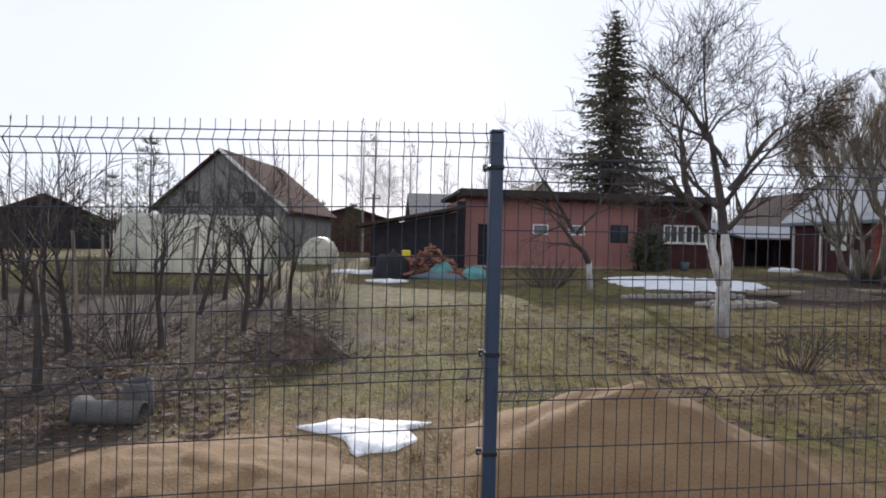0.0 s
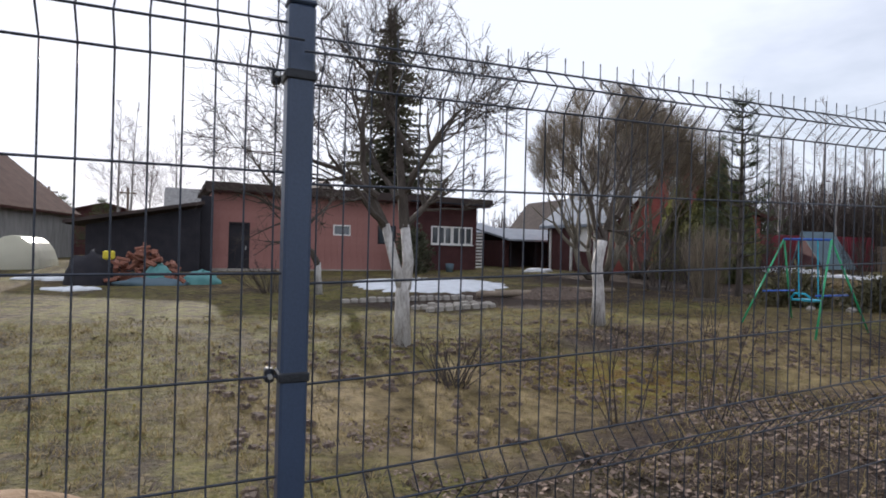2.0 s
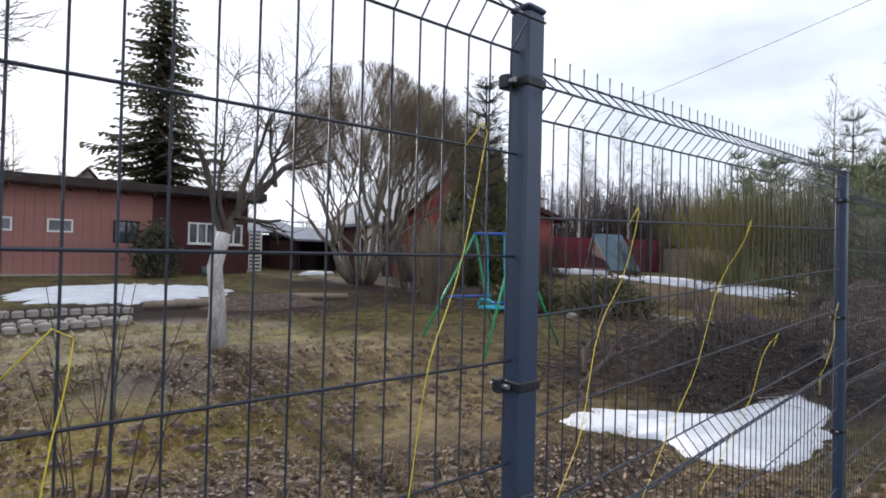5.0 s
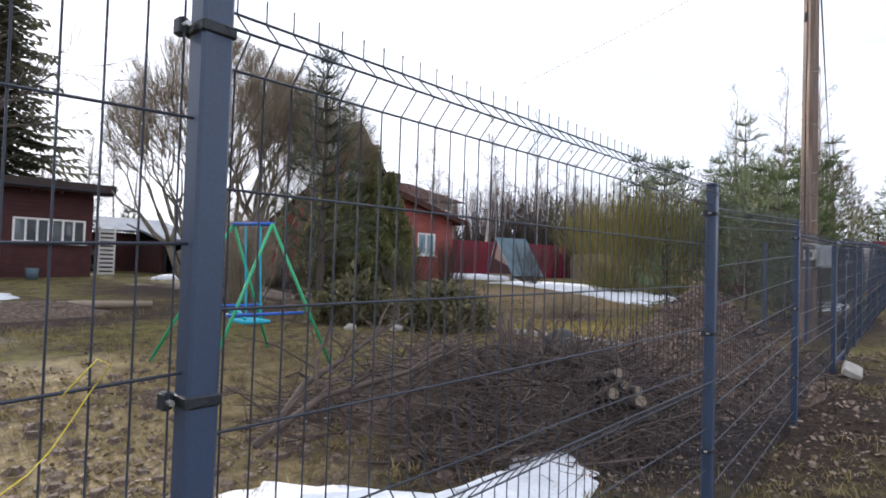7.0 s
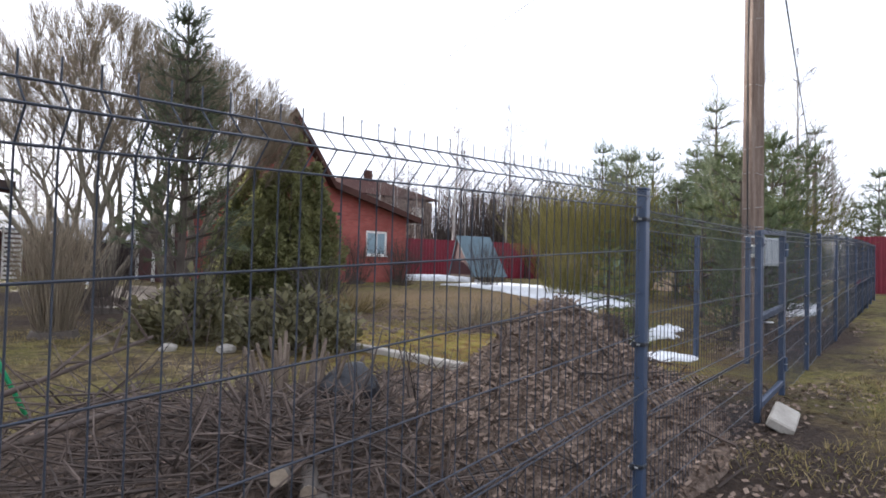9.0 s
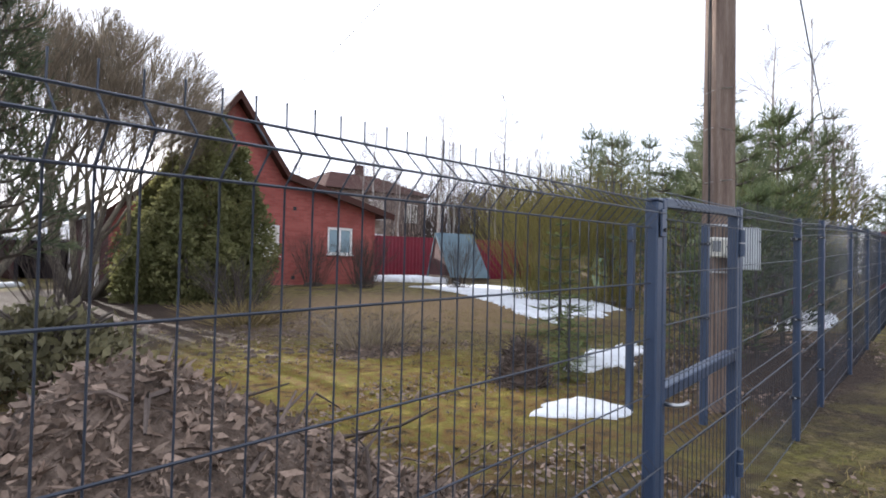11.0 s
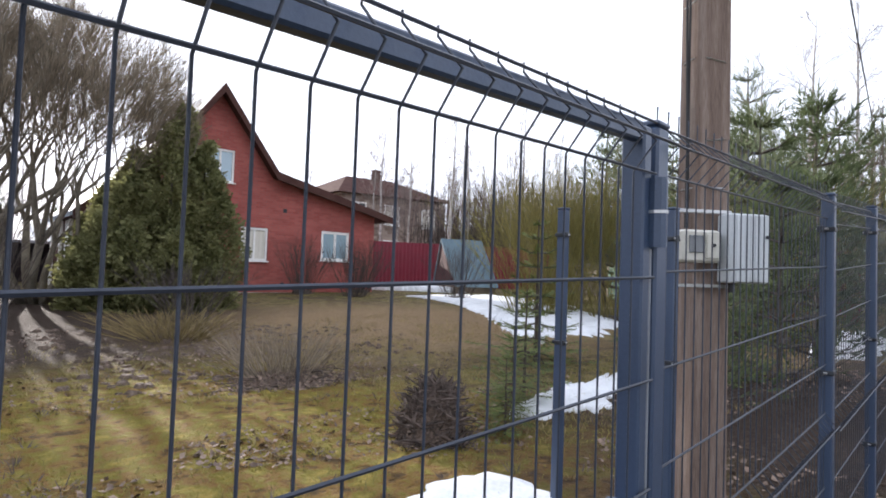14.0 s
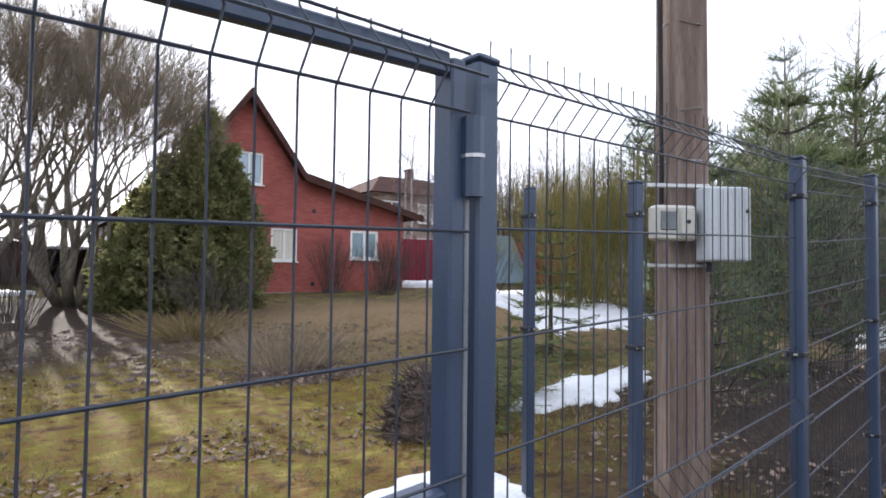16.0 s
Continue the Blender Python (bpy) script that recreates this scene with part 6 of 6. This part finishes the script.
heap("sand_pile", "brown sand pile against the mesh fence", "sand pile", 1.6, 3.7, 1.5, 1.2, 0.66, SAND, 3, 1.05)
heap("sand_pile", "low flattened sand pile by the fence", "sand pile", -1.3, 3.45, 1.35, 0.85, 0.22, SAND, 6, 1.3)
heap("leaf_heap", "heap of dead leaves and garden mulch by the fence", "compost heap", 16.6, 3.95, 1.8, 1.15, 1.0, MULCH, 7, 1.05, 26000, LEAF, 200, 0.0, 0.5)
heap("brush_pile", "tangled pile of cut branches by the fence", "brush pile", 14.55, 4.4, 1.6, 1.05, 0.52, MULCH, 8, 1.3, 2500, LEAF, 2100, 0.0, 0.66)
heap("brush_pile", "low pile of cut branches in the bed", "brush pile", 13.3, 6.0, 1.1, 0.6, 0.12, MULCH, 9, 1.3, 500, LEAF, 90)
heap("brush_pile", "dark heap of twigs beside the garden bed", "brush pile", -1.15, 7.5, 0.7, 0.5, 0.5, MULCH, 10, 1.5, 120, LEAF, 150, 0.0, 0.4)
heap("brush_pile", "dark heap of twigs behind the swing", "brush pile", 14.2, 5.6, 1.3, 0.9, 0.5, MULCH, 12, 1.4, 600, LEAF, 420)
heap("soil_heap", "dark heap of soil by the raised beds", "soil heap", 12.2, 14.0, 1.6, 0.9, 0.28, MULCH, 13, 1.5, 300)
heap("brush_pile", "low spread of twigs beside the edging board", "brush pile", 17.0, 5.6, 0.75, 1.1, 0.12, MULCH, 16, 1.4, 900, LEAF, 130, 0.0, 0.5)
heap("leaf_heap", "low ring of dead leaves round the dry clump", "leaf litter", 21.15, 8.45, 0.85, 0.5, 0.1, MULCH, 15, 1.6, 2600, LEAF, 60, 0.0, 0.4)
heap("brush_pile", "cut dry shrub stump on the lawn", "brush pile", 21.0, 5.85, 0.27, 0.25, 0.42, MULCH, 14, 2.6, 60, LEAF, 700, 0.0, 0.16)

# cut logs, stones, bin bag and stump by the heaps
rng = random.Random(14)
for i, (x, y, z, r) in enumerate(((14.38, 3.72, 0.6, 0.042), (14.5, 3.68, 0.54, 0.045), (14.3, 3.62, 0.5, 0.045), (14.56, 3.76, 0.58, 0.04), (14.42, 3.56, 0.44, 0.05))):
    lg = thing("cut_log", pose(x, y + 0.3, z, 80 + rng.uniform(-10, 10), 0, -38 + rng.uniform(-15, 15)), "short sawn branch with a pale cut end", "log", "sawn logs in the brush pile")
    part("bark", Geo().tube([(0, 0, 0), (0.01, 0, 0.22), (0, 0, 0.45)], [r, r * 0.98, r * 0.9], 10, False), BARK, lg, "", True)
    part("cut_end", Geo().tube([(0, 0, 0.442), (0, 0, 0.452)], r * 0.9, 10), LOGEND, lg)
    part("cut_end", Geo().tube([(0, 0, -0.004), (0, 0, 0.004)], r * 0.97, 10), LOGEND, lg)
g = Geo()
vs, fs, n = [], [], 14
for j in range(9):
    th = math.pi * j / 8
    for i in range(n):
        a = 2 * math.pi * i / n
        k = 1 + 0.25 * noise.noise(Vector((math.cos(a) * 2, math.sin(a) * 2, j * 0.6)))
        vs.append((0.24 * math.sin(th) * math.cos(a) * k, 0.2 * math.sin(th) * math.sin(a) * k, 0.17 + 0.17 * math.cos(th) * (1 + 0.2 * k * (j < 2))))
fs = [(j * n + i, j * n + (i + 1) % n, j * n + n + (i + 1) % n, j * n + n + i) for j in range(8) for i in range(n)]
single("bin_bag", g.add(vs, fs), BAGPLASTIC, "crumpled black plastic bin bag on the heap", "bag", "", "", (15.6, 5.1, 0.48), True)
stump = thing("cut_stump", (15.25, 5.3, ground_z(15.25, 5.3) + 0.1), "stump of a cut bush with short bare stems", "stump")
rng = random.Random(300)
for i in range(34):
    a, s = rng.uniform(0, 6.283), rng.random() ** 0.6
    p = Vector((math.cos(a) * s * 0.2, math.sin(a) * s * 0.2, -0.05))
    e = p + Vector((math.cos(a) * s * 0.32 + rng.gauss(0, 0.06), math.sin(a) * s * 0.32 + rng.gauss(0, 0.06), rng.uniform(0.4, 0.78)))
    part("stem", Geo().tube([p, p.lerp(e, 0.5) + Vector((rng.gauss(0, 0.02), rng.gauss(0, 0.02), 0)), e], [0.028, 0.023, 0.013], 6), STUMPWOOD, stump)
slab = thing("concrete_slab", pose(18.1, 2.82, ground_z(18.1, 2.82) + 0.07, 24, -5, 8), "tilted pale concrete block beside the gate", "slab")
part("block", Geo().box(-0.26, 0.22, -0.095, 0.095, -0.05, 0.03, 0.012), CONCRETE, slab)
kb = thing("kerb_board", pose(17.86, 6.8, ground_z(17.86, 6.8), 0, 0, 90), "pale weathered edging board of a bed", "edging")
part("board", Geo().box(-2.0, 1.75, -0.06, 0.06, -0.12, 0.09, 0.015), CONCRETE, kb)
rng = random.Random(33)
for i, (x, y, s) in enumerate(((17.0, 8.9, 0.16), (17.4, 9.2, 0.12), (16.4, 8.8, 0.1), (15.9, 9.4, 0.09))):
    vs = []
    for j in range(7):
        th = math.pi * j / 6
        for k in range(9):
            a = 2 * math.pi * k / 9
            q = 1 + 0.3 * noise.noise(Vector((math.cos(a) + i, math.sin(a), j * 0.7)))
            vs.append((s * 1.3 * math.sin(th) * math.cos(a) * q, s * math.sin(th) * math.sin(a) * q, s * 0.4 + s * 0.7 * math.cos(th) * q))
    fs = [(j * 9 + k, j * 9 + (k + 1) % 9, j * 9 + 9 + (k + 1) % 9, j * 9 + 9 + k) for j in range(6) for k in range(9)]
    single("stone", Geo().add(vs, fs), CONCRETE, "pale rounded field stone in the bed", "stone", "bed stones", "", (x, y, ground_z(x, y)))

# stone rows edging the raised beds
rng = random.Random(91)
for x0, x1, y in ((7.3, 9.3, 12.4), (7.5, 9.2, 12.05), (6.2, 9.6, 13.9)):
    k = int((x1 - x0) / 0.2)
    for i in range(k):
        x = x0 + (x1 - x0) * i / k
        yy = y + rng.uniform(-0.03, 0.03)
        single("edging_stone", Geo().box(-0.09, 0.09, -0.06, 0.06, -0.03, rng.uniform(0.09, 0.13), 0.028), CONCRETE,
               "pale rounded edging stone of a raised bed", "stone", "bed edging stones", "", (x, yy, ground_z(x, yy)))
# raised bed planks
for i, (x0, x1, y, z) in enumerate(((9.7, 12.2, 14.0, 0.02), (11.9, 14.4, 14.3, 0.02))):
    gz = ground_z((x0 + x1) / 2, y)
    pl = thing("bed_plank", (0, 0, gz + z), "pale weathered edging log of a raised bed", "plank", "raised bed edging")
    part("log", Geo().tube([(x0, y, 0.07), ((x0 + x1) / 2, y + 0.12, 0.08), (x1, y - 0.05, 0.07)], [0.08, 0.09, 0.07], 8), OLDWOOD, pl, "", True)

# woodpile under tarps
wp = thing("woodpile", (1.9, 20.3, 0.33), "heap of split red-brown firewood partly under teal tarp", "woodpile")
rng = random.Random(44)
for i in range(150):
    u, v = rng.gauss(0, 0.55), rng.random()
    h = max(0.05, (1.15 - abs(u) * 0.75)) * v
    d = Vector((rng.gauss(0, 1), rng.gauss(0, 0.5), rng.gauss(0, 0.35))).normalized()
    p = Vector((u * 1.1, rng.gauss(0, 0.25) - 0.15, h))
    ln = rng.uniform(0.2, 0.45)
    part("split_log", Geo().tube([p - d * ln * 0.5, p + d * ln * 0.5], rng.uniform(0.045, 0.07), 5), FIREWOOD, wp)


def lump(parent, name, mat, c, r, seed, label=""):
    vs, n = [], 16
    for j in range(10):
        th = math.pi * 0.56 * j / 9
        for i in range(n):
            a = 2 * math.pi * i / n
            k = 1 + 0.3 * noise.noise(Vector((math.cos(a) * 1.7 + seed, math.sin(a) * 1.7, j * 0.4)))
            vs.append((c[0] + r[0] * math.sin(th) * math.cos(a) * k, c[1] + r[1] * math.sin(th) * math.sin(a) * k, c[2] + r[2] * math.cos(th) * k))
    fs = [(j * n + i, j * n + n + i, j * n + n + (i + 1) % n, j * n + (i + 1) % n) for j in range(9) for i in range(n)] + [tuple(range(n))]
    return part(name, Geo().add(vs, fs), mat, parent, label, True)


lump(wp, "tarp", TEAL, (0.35, -0.55, 0.08), (0.42, 0.3, 0.55), 1, "teal plastic tarp")
lump(wp, "tarp", TEAL, (1.55, -0.5, 0.06), (0.5, 0.35, 0.38), 5, "teal plastic tarp")
lump(wp, "tarp", BLUEGREY, (0.2, -0.8, 0.03), (0.9, 0.35, 0.22), 7, "blue-grey plastic sheet")
lump(wp, "tarp", BLACKWOOD, (-1.3, -0.1, 0.05), (0.75, 0.5, 0.85), 9, "dark tarpaulin")
part("yellow_sack", Geo().box(-1.05, -0.75, -0.6, -0.45, 0.75, 1.0, 0.04), YELLOW, wp)
bk = thing("bucket", (14.2, 24.9, 0.58), "pale blue plastic bucket by the wall", "bucket")
part("body", Geo().tube([(0, 0, 0), (0, 0, 0.4)], [0.16, 0.2], 14, True), BLUEGREY, bk, "", True)

# broken concrete pipes and stakes in the left bed
def pipe_ring(r, wall, length):
    """A hollow pipe along z, with an open bore."""
    rows = [(r, 0.0), (r * 1.02, length * 0.5), (r, length), (r - wall, length), (r - wall, 0.0)]
    n = 20
    v = [(q * math.cos(6.2832 * k / n), q * math.sin(6.2832 * k / n), z) for q, z in rows for k in range(n)]
    return Geo().add(v, [(m * n + k, m * n + (k + 1) % n, ((m + 1) % 5) * n + (k + 1) % n, ((m + 1) % 5) * n + k) for m in range(5) for k in range(n)])


for x, y, rx, rz, r, ln, lift in ((-2.55, 4.8, 90, 84, 0.1, 0.52, 0.08), (-2.16, 4.98, 4, 0, 0.115, 0.32, -0.03), (-2.62, 5.05, 90, 20, 0.09, 0.24, 0.06)):
    cp = thing("concrete_pipe", pose(x, y, ground_z(x, y) + lift, rx, 0, rz), "weathered grey concrete pipe on bare soil", "pipe", "old pipes")
    part("pipe", pipe_ring(r, 0.02, ln), DIRTY, cp, "", True)
rng = random.Random(61)
for i, (x, y, h) in enumerate(((-2.1, 6.2, 0.85), (-4.3, 8.6, 1.6), (-3.1, 9.5, 1.7), (-5.0, 11.0, 1.5))):
    sk = thing("stake", pose(x, y, ground_z(x, y) - 0.1, rng.uniform(-6, 6), rng.uniform(-6, 6), 0), "pale leaning wooden stake in the bed", "stake", "bed stakes")
    part("stake", Geo().tube([(0, 0, 0), (0, 0, h)], [0.028, 0.022], 7), OLDWOOD, sk)

# crooked fallen branches on the brush pile
rng = random.Random(52)
for i, (pts, r) in enumerate((([(12.3, 5.4, 0.32), (12.7, 5.7, 0.5), (13.2, 5.9, 0.62), (13.9, 6.3, 0.75), (14.7, 6.6, 0.95)], 0.035), ([(12.6, 5.3, 0.3), (12.65, 5.5, 0.75), (12.9, 5.6, 0.95)], 0.022),
                               ([(12.0, 5.2, 0.25), (12.6, 5.3, 0.48), (13.4, 5.2, 0.6), (14.2, 5.4, 0.7)], 0.03))):
    fb = thing("fallen_branch", (0, 0, 0), "crooked bare branch lying on the brush pile", "branch", "fallen branches")
    part("limb", Geo().tube(pts, [r * (1 - 0.15 * k) for k in range(len(pts))], 7), BRUSH, fb, "", True)
    tw = Geo()
    for k in range(9):
        a = rng.randrange(len(pts) - 1)
        q = Vector(pts[a]).lerp(Vector(pts[a + 1]), rng.random())
        e = q + Vector((rng.gauss(0.1, 0.3), rng.gauss(0, 0.25), rng.uniform(0.0, 0.35)))
        tw.tube([q, q.lerp(e, 0.5) + Vector((0, 0, 0.05)), e], [r * 0.4, r * 0.3, r * 0.12], 4, False)
    tagged(part("brushwood", tw, BRUSH, fb), kind="stuff")

# yellow twine tied to the mesh
for i, (a, b) in enumerate((((7.75, 1.77), (7.53, 1.0)), ((8.29, 1.65), (7.95, 0.98)), ((9.05, 1.69), (8.3, 0.9)), ((9.37, 1.29), (8.71, 0.86)), ((10.3, 1.35), (9.95, 0.98)), ((7.13, 1.46), (7.06, 1.0)))):
    f = lambda x: 2.24 + (x - 7.88) * 0.08 - 0.02
    pts = [Vector((a[0] + (b[0] - a[0]) * s, f(a[0] + (b[0] - a[0]) * s) - 0.01 * math.sin(s * 9 + i), a[1] + (b[1] - a[1]) * s + 0.015 * math.sin(s * 14 + i * 2))) for s in np.linspace(0, 1, 16)]
    tail = [pts[0] + Vector((-0.02 * k, -0.01, 0.012 * k - 0.035 * max(0, k - 1))) for k in (3, 2, 1)]
    single("twine", Geo().tube(tail + pts, 0.0009, 5), YELLOW, "yellow plastic twine tied to the wire mesh", "twine", "yellow twine", "", (0, 0, 0), True)

# ---------------------------------------------------------------- grass and leaf litter
def blades(name, label, mat, count, areas, lo, hi, width, seed, flat=0.5):
    rng = random.Random(seed)
    g = Geo()
    total = sum((a[1] - a[0]) * (a[3] - a[2]) for a in areas)
    for x0, x1, y0, y1 in areas:
        for _ in range(int(count * (x1 - x0) * (y1 - y0) / total)):
            x, y = rng.uniform(x0, x1), rng.uniform(y0, y1)
            if wave(x, y, 0.9) + 0.4 * wave(x, y, 3.0) < -0.18:
                continue
            h, a = rng.uniform(lo, hi), rng.uniform(0, 6.283)
            d = Vector((math.cos(a), math.sin(a), 0))
            s = Vector((-d.y, d.x, 0)) * width
            p = Vector((x, y, ground_z(x, y) - 0.004))
            m = p + d * h * flat * 0.5 + Vector((0, 0, h * 0.7))
            e = p + d * h * flat * 1.3 + Vector((0, 0, h * rng.uniform(0.5, 1.0)))
            g.add([tuple(p - s), tuple(p + s), tuple(m + s * 0.7), tuple(m - s * 0.7), tuple(e)], [(0, 1, 2, 3), (3, 2, 4)])
    return single(name, g, mat, label, "grass", "", "stuff")


blades("dry_grass", "short straw-coloured winter grass", STRAW, 76000, [(-3, 14, 2.4, 12), (13, 17.4, 5, 16), (21.5, 27, 5, 14), (10, 26, 0.3, 2.9)], 0.025, 0.085, 0.0032, 71, 1.2)
blades("moss_grass", "short mossy green grass", OLIVE, 48000, [(0, 13, 4, 12), (17, 26, 5, 12), (18, 23, 4.5, 10), (12, 26, 0.2, 2.8)], 0.015, 0.05, 0.0028, 72, 1.0)
rng = random.Random(73)
g = Geo()
for x0, x1, y0, y1, k in ((4, 13, 2.5, 6.3, 13000), (6, 12, 6, 9, 3500), (-8, -1.2, 3.5, 11, 6000), (13.2, 20, 2.9, 7, 6500), (19, 28, 3.3, 7, 5000), (18, 23, 8, 14, 3000), (14, 26, 1.5, 2.9, 2500)):
    for _ in range(k):
        x, y = rng.uniform(x0, x1), rng.uniform(y0, y1)
        if wave(x, y, 0.7) < -0.15:
            continue
        p = Vector((x, y, ground_z(x, y) + rng.uniform(0.0, 0.02)))
        d = Vector((rng.gauss(0, 1), rng.gauss(0, 1), rng.gauss(0, 0.45))).normalized()
        e = d.cross(Vector((rng.gauss(0, 0.4), rng.gauss(0, 0.4), 1))).normalized()
        s = rng.uniform(0.012, 0.032)
        g.add([tuple(p - d * s), tuple(p + e * s * 0.7), tuple(p + d * s), tuple(p - e * s * 0.7)], [(0, 1, 2, 3)])
single("leaf_litter", g, LEAF, "scattered dead brown leaves", "leaves", "", "stuff")


def tufts(name, label, mat, count, areas, seed, r, h, per=11, width=0.004):
    """Low tussocks: small clumps of short blades."""
    rng = random.Random(seed)
    g = Geo()
    for x0, x1, y0, y1, share in areas:
        for _ in range(int(count * share)):
            x, y = rng.uniform(x0, x1), rng.uniform(y0, y1)
            if wave(x, y, 1.3) < -0.1:
                continue
            k = rng.uniform(0.6, 1.4)
            for _ in range(per):
                a, s = rng.uniform(0, 6.283), rng.random()
                d = Vector((math.cos(a), math.sin(a), 0))
                p = Vector((x, y, 0)) + d * r * s * k
                p.z = ground_z(p.x, p.y) - 0.005
                e = p + d * r * k * (0.5 + s) + Vector((0, 0, h * k * rng.uniform(0.5, 1.1)))
                w = Vector((-d.y, d.x, 0)) * width
                g.add([tuple(p - w), tuple(p + w), tuple(e)], [(0, 1, 2)])
    return single(name, g, mat, label, "grass", "", "stuff")


tufts("grass_tussocks", "scattered tussocks of dry grass", STRAW, 3400, [(0, 13, 3.6, 12.5, 0.65), (17, 25, 4.6, 12, 0.12), (11, 26, 0.4, 2.6, 0.1)], 81, 0.055, 0.06)
tufts("weed_tufts", "dark withered tufts in the thin lawn", BRUSH, 2600, [(-5, 13, 3.6, 12.5, 0.7), (17, 25, 4.6, 12, 0.2), (11, 26, 0.4, 2.6, 0.1)], 82, 0.07, 0.045, 13, 0.005)


def clods(name, label, mat, count, areas, seed):
    """Lumps of bare earth with an uneven outline, half sunk."""
    rng = random.Random(seed)
    g = Geo()
    for x0, x1, y0, y1, share in areas:
        for _ in range(int(count * share)):
            x, y = rng.uniform(x0, x1), rng.uniform(y0, y1)
            if wave(x, y, 0.9) < -0.05:
                continue
            s, z = rng.uniform(0.03, 0.1), ground_z(x, y)
            ring = []
            for k in range(6):
                a, q = 1.047 * k + rng.uniform(-0.3, 0.3), s * rng.uniform(0.7, 1.3)
                ring.append((x + math.cos(a) * q, y + math.sin(a) * q, z - 0.015))
            top = [(x + (p[0] - x) * 0.55, y + (p[1] - y) * 0.55, z + s * rng.uniform(0.2, 0.45)) for p in ring]
            g.add(ring + top, [(k, (k + 1) % 6, 6 + (k + 1) % 6, 6 + k) for k in range(6)] + [tuple(range(6, 12))])
    return single(name, g, mat, label, "soil", "", "stuff")


clods("soil_clods", "scattered clods of dark earth in the lawn and beds", MULCH, 3600, [(-7, -1.3, 3.6, 9, 0.4), (3, 13, 4, 10, 0.45), (19, 24, 8.5, 14, 0.15)], 83)
